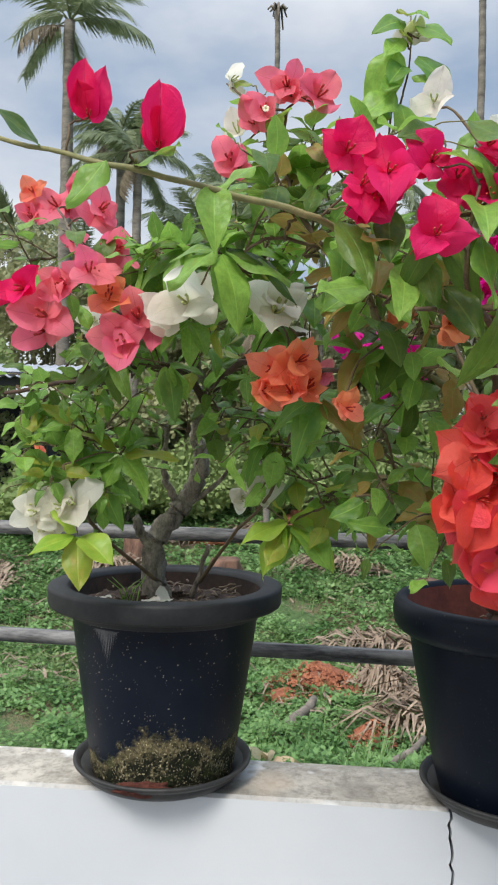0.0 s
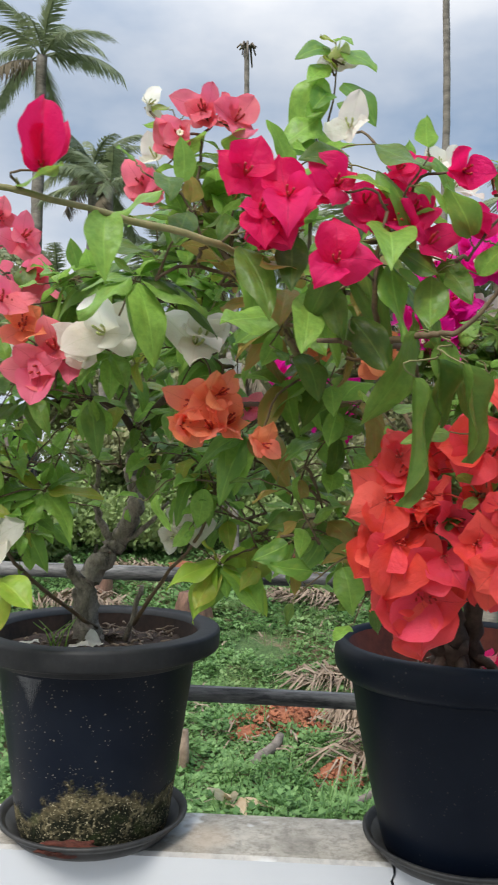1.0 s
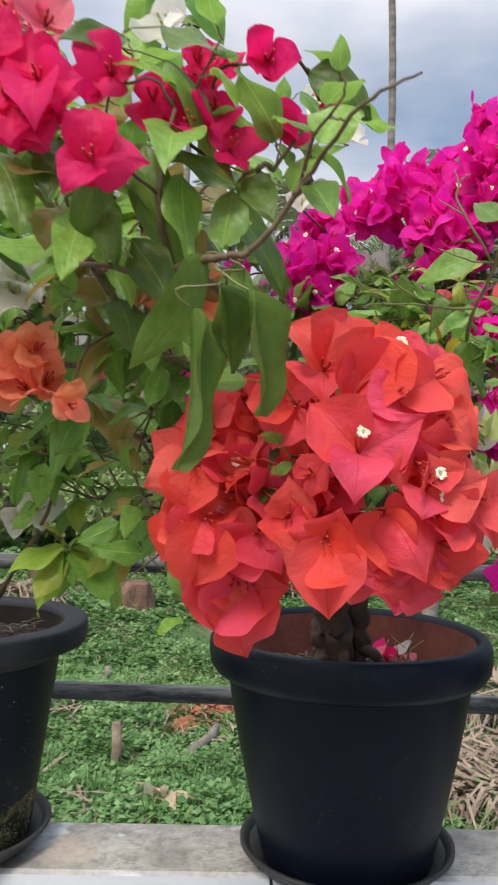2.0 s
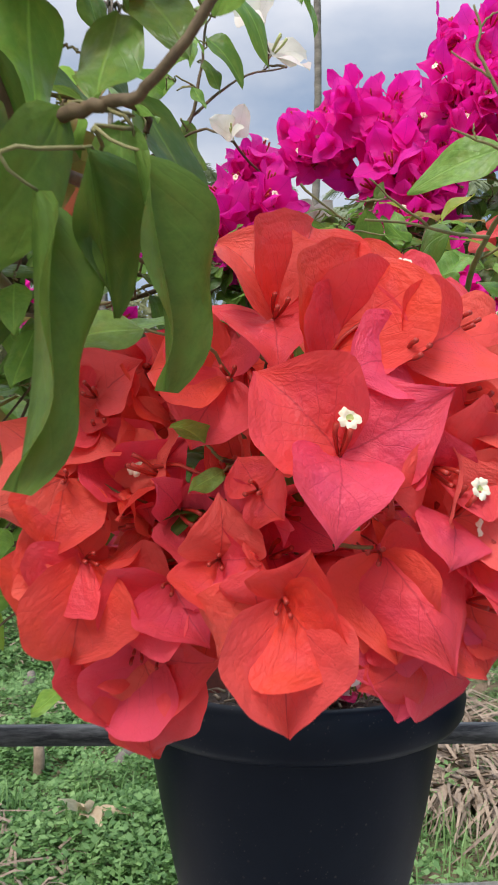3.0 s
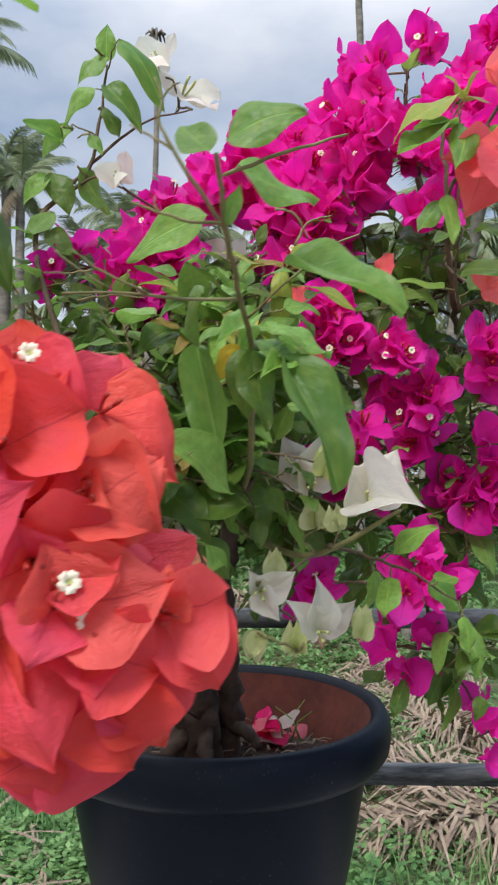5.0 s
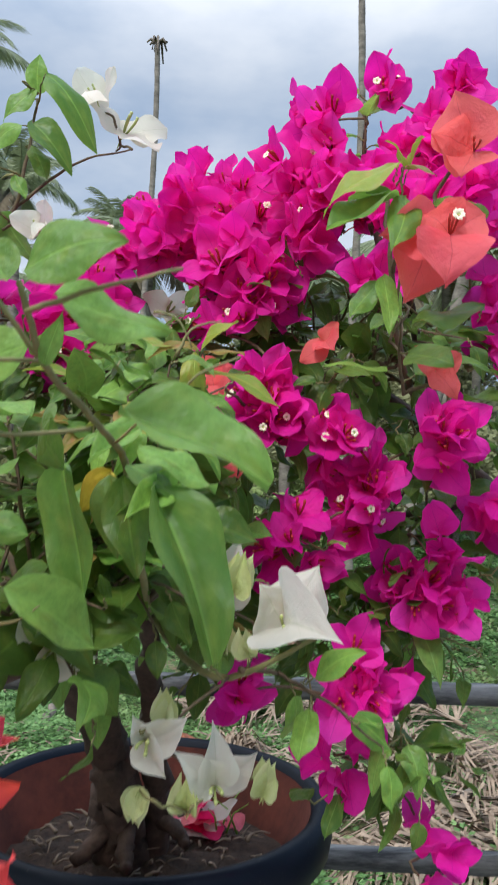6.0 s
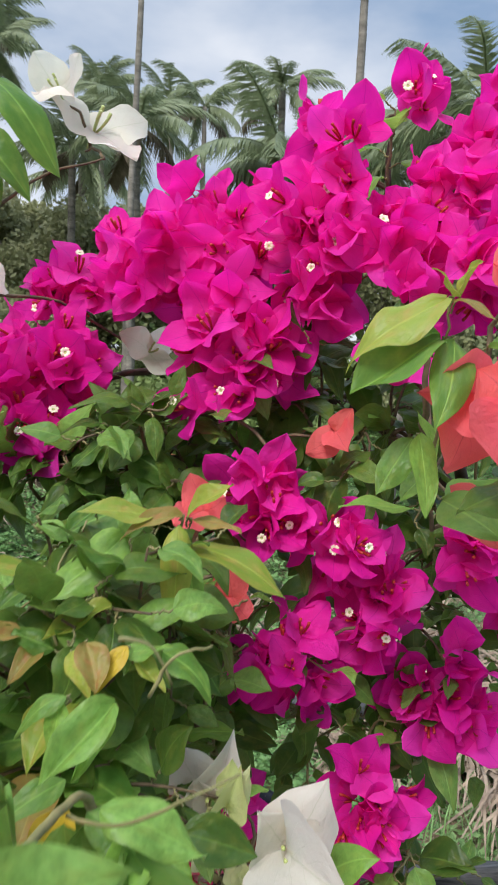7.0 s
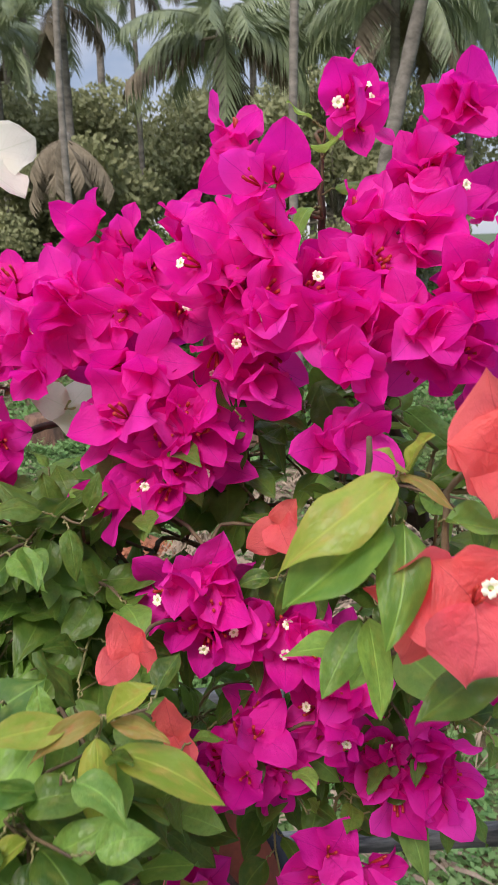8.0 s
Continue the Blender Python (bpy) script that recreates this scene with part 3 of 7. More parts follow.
    def open_flower(self, c, tips, material, star=False, tube=0.030, wide=1.0):
        """A flower seen close: its bracts spread from c to the given tips."""
        rng = self.rng
        c = Vector(c)
        tips = [Vector(t) for t in tips]
        face = (tips[1] - tips[0]).cross(tips[2] - tips[0]).normalized()
        if face.y > 0:
            face.negate()
        face = (face * 0.6 + Vector((0, -0.7, 0)) + Vector([rng.uniform(-0.15, 0.15) for _ in range(3)])).normalized()
        rise = (face + Vector((0.12, 0, 0.85))).normalized() if star else face
        m = basis(c - self.base, rise.orthogonal(), rise, tube) @ Matrix.Rotation(rng.uniform(0, 6.28), 4, "Z")
        pale = material in (WHITE, CREAM)
        flower = place("flower", TUBES["green" if pale else "red"], self.root, m)
        for k, tip in enumerate(tips):
            d = tip - c
            lean = face + Vector([rng.uniform(-0.25, 0.25) for _ in range(3)])
            b = basis(c - self.base - face * 0.001 * k, d, lean, d.length) @ Matrix.Diagonal((wide * min(1.15, max(0.8, 0.040 / d.length)), 1, 1, 1))
            place("bract", PAPERS[material.name][rng.randrange(len(PAPER_FORMS))], flower, m.inverted() @ b)
        if star:
            a = rng.choice((0.5, 2.594, 4.688))
            top = m @ Vector((0.11 * math.cos(a), 0.11 * math.sin(a), 0.532))
            place("floret", FLORET_MESH, flower, m.inverted() @ basis(top, face.orthogonal(), face, tube * 1.35))

    def bunch(self, rows, material, toward, spread=0.5, stars=0.3, closed=0.0, double=True):
        for x, y, z, size in rows:
            face = Vector(toward) + Vector([self.rng.uniform(-spread, spread) for _ in range(3)])
            self.flower((x, y, z), face, size * 1.15, material, closed * self.rng.random(), self.rng.random() < stars, True)
            if double:
                o = Vector([self.rng.uniform(-0.3, 0.3) * size for _ in range(3)])
                self.flower(Vector((x, y + 0.012, z)) + o, face + o * 14, size * self.rng.uniform(0.9, 1.1), material, closed * self.rng.random(), self.rng.random() < stars)

    def fill(self, zones, materials, size, length=0.11):
        """Leafy shoots through the crown's lobes."""
        rng = self.rng
        for x, y, z, rx, ry, rz, n in zones:
            for _ in range(int(n)):
                while True:
                    o = Vector([rng.uniform(-1, 1) for _ in range(3)])
                    if o.length < 1:
                        break
                p = Vector((x + o.x * rx, y + o.y * ry, z + o.z * rz))
                d = (Vector((o.x, o.y * 0.7 - 0.25, o.z * 0.8 + 0.25)) + Vector([rng.uniform(-0.5, 0.5) for _ in range(3)])).normalized()
                self.sprig(p - d * length / 2, p + d * length / 2, rng.randint(5, 8), size, materials)

    def done(self):
        tagged(place("stalk_mass", self.twigs.mesh("stalk_mass", TWIG_GREEN), self.root), kind="stuff")
        for name, (material, heap) in self.rest.items():
            word = "flower_mass" if name.startswith("bract") else "foliage"
            tagged(place(word, heap.mesh(word, material), self.root), kind="stuff")


# ---------------------------------------------------------------- the wall, the rail and the land
YAW = -4.9


def along(x, back=0.0, z=0.0):
    """A place on the line of the wall: x along, back from its front edge."""
    return Vector((x + 0.085 * back, 1.413 - 0.085 * x + back, z))


WALL_TOP, WALL_DEEP, JOINT = 0.775, 0.168, 0.358


def wall_piece(name, x0, x1, seed, label):
    """One length of the wall; its end at the joint is broken and uneven."""
    h = Heap()
    rng = random.Random(4)
    levels = [-1.1, 0.0, 0.3] + [0.42 + 0.35 * k / 30 for k in range(30)] + [WALL_TOP - 0.006, WALL_TOP]
    levels = sorted(z for z in levels if z <= WALL_TOP)
    jag = [rng.uniform(-0.0035, 0.0035) + 0.004 * math.sin(z * 21) for z in levels]
    n = len(levels)
    xs = [x0 + (x1 - x0) * k / 24 for k in range(25)]
    verts, faces = [], []

    def column(x, back, inset):
        for k, z in enumerate(levels):
            dx = jag[k] if abs(x - JOINT) < 0.01 else 0.0
            verts.append(along(x + dx, back + (inset if k == n - 1 else 0.0), z))

    for x in xs:
        column(x, 0.0, 0.006)
    for x in xs:
        column(x, WALL_DEEP, -0.006)
    half = len(xs) * n
    for i in range(len(xs) - 1):
        for k in range(n - 1):
            a = i * n + k
            faces.append((a, a + n, a + n + 1, a + 1))
            faces.append((half + a, half + a + 1, half + a + n + 1, half + a + n))
        a = i * n + n - 1
        faces.append((a, a + n, half + a + n, half + a))
    for i in (0, len(xs) - 1):
        for k in range(n - 1):
            a = i * n + k
            q = (a, a + 1, half + a + 1, half + a)
            faces.append(q if i == 0 else q[::-1])
    h.add(verts, faces)
    ob = place(name, h.mesh(name, WALL, False))
    return tagged(ob, label, "wall", "", "structure")


wall_piece("wall_west", -8.0, JOINT - 0.0025, 1, "low white painted garden wall with a stained cement top")
wall_piece("wall_east", JOINT + 0.0025, 8.0, 2, "low white painted wall length beyond a jagged crack")


def sheet(name, x0, x1, y0, y1, nx, ny, height, material, label):
    verts = [Vector((x0 + (x1 - x0) * i / nx, y0 + (y1 - y0) * j / ny, 0)) for j in range(ny + 1) for i in range(nx + 1)]
    for v in verts:
        v.z = height(v.x, v.y)
    faces = [(j * (nx + 1) + i, j * (nx + 1) + i + 1, (j + 1) * (nx + 1) + i + 1, (j + 1) * (nx + 1) + i) for j in range(ny) for i in range(nx)]
    return tagged(place(name, mesh_from(name, verts, faces, material)), label, name, "", "structure")


def land(x, y):
    """Height of the land beyond the wall: rough, and rising slowly away from it."""
    z = -0.70 + 0.16 * max(0.0, min(y, 21.0) - 8.5)
    return z + 0.09 * noise.noise(Vector((x * 0.55, y * 0.55, 0))) + 0.03 * noise.noise(Vector((x * 2.1, y * 2.1, 3)))


sheet("ground", -20, 20, 0.3, 40, 160, 165, land, GROUND, "rough weedy ground with red earth showing through")
# unseen floor, added to bounce light upwards and carry the wall
TERRACE = plain_material("terrace_cement", (0.16, 0.155, 0.145), (0.25, 0.24, 0.22), 3, 0.85, 0.3, 0.003)
floor = sheet("floor", -8, 8, -8, 1.48, 8, 8, lambda x, y: 0.0, TERRACE, "unseen plain cement terrace floor added in front of the wall for bounce")
floor.matrix_basis = pose(0, 0, 0, 0, 0, YAW)
HORIZON = plain_material("distant_land", (0.04, 0.07, 0.03), (0.09, 0.12, 0.05), 0.05, 0.95, 0.2, 0.1)
sheet("backdrop", -1500, 1500, -1500, 1500, 60, 60, lambda x, y: -1.2, HORIZON, "flat green land reaching to the horizon")


def rail(z, label):
    """A square tube that runs behind the pots."""
    bm = bmesh.new()
    bmesh.ops.create_cube(bm, size=1.0)
    bmesh.ops.scale(bm, vec=(10.6, 0.024, 0.029), verts=bm.verts)
    bmesh.ops.bevel(bm, geom=bm.edges[:], offset=0.002, segments=2, affect="EDGES")
    bmesh.ops.transform(bm, matrix=Matrix.Translation((0.3, 1.721, z)) @ Matrix.Rotation(radians(-8.3), 4, "Z"), verts=bm.verts)
    return part("rail", bm, RAIL, FENCE, label)


FENCE = new("fence")
tagged(FENCE, "weathered dark fence of two square rails behind the pots", "fence")
for z in (0.946, 1.194):
    rail(z, "")
for x in (-4.6, -2.2, 2.7, 5.1):
    bm = bmesh.new()
    bmesh.ops.create_cube(bm, size=1.0)
    bmesh.ops.scale(bm, vec=(0.03, 0.03, 2.0), verts=bm.verts)
    bmesh.ops.bevel(bm, geom=bm.edges[:], offset=0.002, segments=2, affect="EDGES")
    bmesh.ops.translate(bm, vec=(x, 1.795 - 0.146 * x, 0.225), verts=bm.verts)
    part("post", bm, RAIL, FENCE)


# ---------------------------------------------------------------- pots
def lathe(bm, profile, sides=72):
    rings = []
    for r, z in profile:
        rings.append([bm.verts.new((r * math.cos(2 * math.pi * k / sides), r * math.sin(2 * math.pi * k / sides), z)) for k in range(sides)])
    for a, b in zip(rings, rings[1:]):
        for k in range(sides):
            k2 = (k + 1) % sides
            bm.faces.new((a[k], a[k2], b[k2], b[k]))
    return rings


def flower_pot(x, y, body_material, label, soil_level, inside, rolled):
    pot = new("flower_pot")
    pot.location = (x, y, WALL_TOP + 0.0085)
    tagged(pot, label, "pot", "black pots on the wall")
    bm = bmesh.new()
    if rolled:
        profile = [(0.126, 0.0), (0.131, 0.003), (0.136, 0.02), (0.155, 0.10), (0.172, 0.18), (0.184, 0.245), (0.1895, 0.278), (0.1905, 0.286)]
    else:
        profile = [(0.126, 0.0), (0.131, 0.003), (0.135, 0.02), (0.158, 0.18), (0.174, 0.292), (0.179, 0.300)]
    rings = lathe(bm, profile)
    bm.faces.new(rings[0][::-1])
    part("body", bm, body_material, pot)
    bm = bmesh.new()
    if rolled:
        lathe(bm, [(0.1900, 0.2845), (0.1945, 0.2860), (0.2030, 0.2885), (0.2110, 0.2930), (0.2175, 0.3020), (0.2205, 0.320), (0.2190, 0.337), (0.213, 0.347), (0.206, 0.350), (0.199, 0.347), (0.195, 0.338)])
    else:
        lathe(bm, [(0.1783, 0.297), (0.1873, 0.301), (0.1904, 0.312), (0.2125, 0.313), (0.2167, 0.3155), (0.2182, 0.32), (0.2192, 0.344), (0.2178, 0.3485), (0.2136, 0.3505), (0.1873, 0.3505), (0.182, 0.348), (0.1788, 0.34)])
    part("rim", bm, POT if rolled else RIM_WORN, pot)
    bm = bmesh.new()
    wide = 0.0155 if rolled else 0.0
    lathe(bm, [(0.1795 + wide, 0.3405), (0.173 + wide * 0.8, 0.305), (0.167, 0.27), (0.158, 0.2)])
    part("inner_wall", bm, inside, pot)
    bm = bmesh.new()
    rng = random.Random(int(x * 100))
    rings = lathe(bm, [(0.004, soil_level + 0.01), (0.05, soil_level + 0.008), (0.10, soil_level + 0.004), (0.13, soil_level), (0.171, soil_level - 0.006)], 48)
    for v in bm.verts:
        v.co.z += rng.uniform(-0.006, 0.006)
    bm.faces.new(rings[0])
    part("soil", bm, SOIL, pot)
    return pot


def pot_saucer(x, y, label):
    root = new("pot_saucer")
    root.location = (x, y, WALL_TOP + 0.001)
    tagged(root, label, "saucer", "saucers under the pots")
    bm = bmesh.new()
    rings = lathe(bm, [(0.002, 0.0), (0.1319, 0.0), (0.1393, 0.003), (0.1582, 0.0235), (0.1530, 0.0265), (0.1350, 0.008), (0.002, 0.0075)])
    bm.faces.new(rings[0][::-1])
    bm.faces.new(rings[-1])
    part("dish", bm, SAUCER, root)
    bm = bmesh.new()
    lathe(bm, [(0.1577, 0.0225), (0.1614, 0.0265), (0.1667, 0.0300), (0.1669, 0.0345), (0.1646, 0.0358), (0.1598, 0.0350), (0.1524, 0.0260)])
    part("lip", bm, SAUCER, root)
    return root


POT_1, POT_2, POT_3 = (-0.156, 1.514), (0.482, 1.425), (1.18, 1.39)
flower_pot(*POT_1, POT_MOSSY, "black plastic pot with a mossy, speckled foot", 0.315, POT_DIRTY, False)
flower_pot(*POT_2, POT, "clean black plastic pot with a reddish inside", 0.275, POT_INSIDE, True)
flower_pot(*POT_3, POT, "black plastic pot holding the magenta bush", 0.275, POT_INSIDE, True)
pot_saucer(*POT_1, "black plastic saucer with spilled soil")
pot_saucer(*POT_2, "black plastic saucer overhanging the wall")
pot_saucer(*POT_3, "black plastic saucer on the wall top")


def scuff(pot):
    """A worn grey patch below the rim that frays downwards."""
    h = Heap()
    rng = random.Random(2)
    for k in range(15):
        t = k / 14
        low = 0.292 - 0.072 * (1 - abs(2 * t - 0.95) ** 0.8) * rng.uniform(0.75, 1.0) - 0.004
        a0, a1 = radians(-129 + 17 * t), radians(-129 + 17 * (t + 0.075))
        r0, r1 = 0.1745, 0.1745 - (0.292 - low) * 0.141
        am = (a0 + a1) / 2
        h.add([Vector((r0 * math.cos(a0), r0 * math.sin(a0), 0.292)), Vector((r0 * math.cos(a1), r0 * math.sin(a1), 0.292)), Vector((r1 * math.cos(am), r1 * math.sin(am), low))], [(0, 2, 1)])
    place("scuff", h.mesh("scuff", SCUFF), pot, None, "worn grey patch below the rim")


SCUFF = plain_material("worn_plastic", (0.05, 0.052, 0.058), (0.16, 0.16, 0.165), 60, 0.7, 0.2, 0.001)
scuff(bpy.data.objects["flower_pot"])


SPILL = plain_material("spilled_red_soil", (0.035, 0.010, 0.006), (0.13, 0.034, 0.020), 90, 0.95, 0.9, 0.004)


def spilled_soil(x, y):
    bm = bmesh.new()
    bmesh.ops.create_icosphere(bm, subdivisions=4, radius=1.0)
    for v in bm.verts:
        k = 1 + 0.4 * noise.noise(v.co * 3) + 0.2 * noise.noise(v.co * 9)
        v.co = Vector((v.co.x * 0.050 * k, v.co.y * 0.012 * k, v.co.z * 0.012 * k))
    ob = part("spilled_soil", bm, SPILL, None)
    ob.location = (x, y, WALL_TOP + 0.0275)
    tagged(ob, "small heap of red soil spilled into the saucer", "soil")


spilled_soil(POT_1[0] - 0.018, POT_1[1] - 0.146)


# ---------------------------------------------------------------- plants
MIXED = (LEAF, LEAF, LEAF, LEAF, LEAF_MID, LEAF_YOUNG)

def rosette(plant, base, tips, materials, wide=0.66):
    """A young shoot end with leaves spreading from one point."""
    plant.join(base, 0.0010)
    for k, tip in enumerate(tips):
        d = Vector(tip) - Vector(base)
        plant.leaf(Vector(base) + d * 0.08, d, (0.1 * (k % 3 - 1), -0.5, 0.9), d.length, materials[k % len(materials)], wide)


# the old plant in the mossy pot
old = Plant((POT_1[0], POT_1[1], 1.09), "gnarled grey-trunked bougainvillea with salmon, orange and white bracts", 21)
old.wood("trunk", [(-0.176, 1.513, 1.086), (-0.180, 1.513, 1.208), (-0.129, 1.534, 1.282), (-0.097, 1.513, 1.348), (-0.105, 1.513, 1.423), (-0.080, 1.42, 1.49)], 0.024, 0.009, BARK, 9, 0.0035, 16, 0.16)
old.wood("root", [(-0.176, 1.505, 1.135), (-0.182, 1.497, 1.100), (-0.190, 1.488, 1.082)], 0.020, 0.014, BARK, 5, 0.002, 10, 0.16)
old.wood("root", [(-0.172, 1.515, 1.130), (-0.158, 1.512, 1.100), (-0.146, 1.508, 1.082)], 0.017, 0.011, BARK, 5, 0.002, 10, 0.16)
old.wood("branch", [(-0.180, 1.513, 1.190), (-0.206, 1.513, 1.227), (-0.215, 1.503, 1.255)], 0.012, 0.008, BARK, 5, 0.002)
old.wood("branch", [(-0.133, 1.534, 1.274), (-0.159, 1.523, 1.316), (-0.164, 1.503, 1.368), (-0.159, 1.461, 1.431)], 0.009, 0.004, BARK, 5, 0.003)
old.wood("branch", [(-0.129, 1.534, 1.282), (-0.086, 1.523, 1.305), (-0.034, 1.482, 1.358)], 0.008, 0.003, BARK, 5, 0.003)
old.wood("branch", [(-0.085, 1.43, 1.47), (-0.132, 1.33, 1.527), (-0.24, 1.28, 1.505), (-0.405, 1.3, 1.474)], 0.007, 0.003, BARK_DARK, 6, 0.003)
old.wood("branch", [(-0.085, 1.43, 1.48), (-0.021, 1.22, 1.522), (0.06, 1.12, 1.505), (0.13, 1.05, 1.50)], 0.006, 0.003, BARK_DARK, 6, 0.003)
old.wood("branch", [(-0.08, 1.42, 1.485), (-0.10, 1.30, 1.57), (-0.07, 1.18, 1.64), (-0.02, 1.10, 1.70)], 0.006, 0.002, BARK, 6, 0.003)
old.wood("branch", [(-0.08, 1.42, 1.485), (-0.20, 1.35, 1.58), (-0.27, 1.28, 1.68), (-0.32, 1.28, 1.77)], 0.005, 0.002, BARK, 6, 0.003)
old.wood("branch", [(-0.107, 1.513, 1.107), (-0.091, 1.492, 1.159), (-0.076, 1.471, 1.211)], 0.006, 0.004, BARK, 4, 0.002, label="cut grey stub")
old.wood("branch", [(-0.159, 1.503, 1.128), (-0.253, 1.419, 1.222), (-0.29, 1.3, 1.31), (-0.30, 1.27, 1.36)], 0.004, 0.002, TWIG, 5, 0.002)
old.wood("branch", [(-0.091, 1.492, 1.138), (-0.034, 1.408, 1.232), (0.03, 1.28, 1.32), (0.06, 1.25, 1.42)], 0.004, 0.002, TWIG, 5, 0.002)
FRONT = (0.1, -1.0, 0.12)
old.bunch([(-0.335, 1.3, 1.79, 0.068), (-0.371, 1.3, 1.766, 0.045), (-0.295, 1.3, 1.812, 0.045), (-0.247, 1.25, 1.76, 0.066), (-0.206, 1.2, 1.692, 0.063), (-0.22, 1.05, 1.632, 0.066), (-0.269, 1.1, 1.619, 0.062), (-0.298, 1.1, 1.576, 0.077), (-0.161, 1.08, 1.576, 0.076), (-0.182, 1.08, 1.54, 0.076), (0.101, 1.15, 1.507, 0.04), (-0.301, 1.3, 1.727, 0.045)], SALMON, FRONT, 0.5, 0.06)
old.bunch([(-0.369, 1.3, 1.807, 0.041), (-0.199, 1.08, 1.598, 0.06), (0.019, 1.008, 1.496, 0.058), (0.05, 1.003, 1.503, 0.056), (0.044, 1.003, 1.472, 0.058), (0.073, 1.012, 1.482, 0.052), (0.019, 1.012, 1.471, 0.046), (-0.354, 1.5, 1.426, 0.021), (-0.399, 1.5, 1.377, 0.026)], ORANGE, FRONT, 0.5, 0.08)
old.bunch([(-0.33, 1.1, 1.609, 0.058), (-0.368, 1.1, 1.601, 0.058)], CRIMSON, FRONT)
old.bunch([(-0.094, 1.03, 1.587, 0.080), (-0.122, 1.05, 1.575, 0.058), (0.030, 1.03, 1.58, 0.088), (0.056, 1.25, 1.563, 0.07), (-0.369, 1.45, 1.48, 0.071), (-0.343, 1.25, 1.285, 0.07), (-0.283, 1.25, 1.304, 0.079), (-0.313, 1.27, 1.275, 0.071), (0.019, 1.3, 1.331, 0.073), (-0.012, 1.3, 1.312, 0.05), (-0.261, 1.3, 1.597, 0.055)], WHITE, FRONT, 0.35, 0.0, 0.3)
# whorls of leaves at the shoot ends
rosette(old, (-0.097, 1.1, 1.67), ((-0.195, 1.088, 1.628), (-0.102, 1.073, 1.589), (-0.078, 1.082, 1.584), (-0.055, 1.07, 1.59), (-0.092, 1.069, 1.709), (-0.039, 1.097, 1.72), (-0.025, 1.099, 1.676), (-0.141, 1.058, 1.683), (-0.05, 1.087, 1.635), (-0.003, 1.088, 1.653), (-0.124, 1.05, 1.605)), (LEAF_MID, LEAF_MID, LEAF, LEAF_DARK))
rosette(old, (0.06, 1.27, 1.276), ((0.002, 1.246, 1.215), (0.028, 1.228, 1.217), (0.050, 1.246, 1.221), (0.139, 1.238, 1.243), (0.104, 1.262, 1.269), (0.075, 1.238, 1.238), (-0.005, 1.227, 1.28), (0.044, 1.244, 1.313), (0.125, 1.233, 1.212), (0.092, 1.24, 1.305)), (LEAF_LIME, LEAF_YOUNG, LEAF), 0.82)
rosette(old, (-0.27, 1.25, 1.252), ((-0.335, 1.216, 1.233), (-0.285, 1.247, 1.206), (-0.258, 1.212, 1.178), (-0.213, 1.22, 1.215), (-0.3, 1.235, 1.291)), (LEAF_LIME, LEAF_LIME, LEAF_YOUNG), 0.95)
rosette(old, (-0.214, 1.3, 1.379), ((-0.156, 1.298, 1.417), (-0.162, 1.257, 1.337), (-0.27, 1.276, 1.427), (-0.293, 1.264, 1.387), (-0.232, 1.256, 1.327), (-0.124, 1.264, 1.382), (-0.2, 1.254, 1.446)), (LEAF, LEAF, LEAF_YOUNG))
rosette(old, (-0.295, 1.32, 1.331), ((-0.373, 1.3, 1.375), (-0.338, 1.28, 1.296), (-0.234, 1.298, 1.284), (-0.241, 1.273, 1.379), (-0.313, 1.276, 1.395)), (LEAF, LEAF_YOUNG, LEAF))
rosette(old, (-0.214, 1.2, 1.515), ((-0.216, 1.195, 1.46), (-0.253, 1.193, 1.471), (-0.171, 1.189, 1.515), (-0.185, 1.152, 1.495), (-0.276, 1.178, 1.499)), (LEAF_DARK, LEAF_MID))
rosette(old, (-0.13, 1.2, 1.517), ((-0.116, 1.169, 1.441), (-0.094, 1.185, 1.467), (-0.078, 1.175, 1.508), (-0.151, 1.181, 1.465), (-0.142, 1.182, 1.557)), (LEAF_MID, LEAF))
rosette(old, (0.094, 1.15, 1.47), ((0.022, 1.121, 1.435), (0.078, 1.121, 1.39), (0.154, 1.105, 1.4), (0.122, 1.116, 1.477), (0.054, 1.104, 1.389), (0.168, 1.107, 1.454)), (LEAF_MID, LEAF, LEAF_BRONZE))
rosette(old, (-0.046, 1, 1.645), ((0.019, 0.977, 1.666), (0.051, 0.981, 1.638), (-0.012, 0.957, 1.552), (-0.039, 1, 1.564), (-0.105, 0.955, 1.602), (-0.078, 0.996, 1.674), (-0.008, 0.972, 1.676), (0.038, 0.969, 1.606), (-0.104, 0.981, 1.64)), (LEAF_MID, LEAF_DARK, LEAF, LEAF_MID))
rosette(old, (0.136, 1, 1.519), ((0.171, 0.965, 1.556), (0.188, 0.977, 1.497), (0.105, 0.964, 1.466), (0.079, 0.992, 1.53), (0.15, 0.988, 1.462), (0.113, 0.994, 1.559)), (LEAF_MID, LEAF, LEAF_BRONZE))
rosette(old, (-0.352, 1.35, 1.451), ((-0.394, 1.331, 1.477), (-0.378, 1.313, 1.411), (-0.302, 1.345, 1.405), (-0.293, 1.335, 1.47), (-0.326, 1.316, 1.505)), (LEAF, LEAF_YOUNG))
rosette(old, (-0.092, 1.12, 1.573), ((-0.126, 1.084, 1.528), (-0.066, 1.099, 1.524), (-0.09, 1.116, 1.51), (-0.152, 1.107, 1.562)), (LEAF, LEAF_MID))
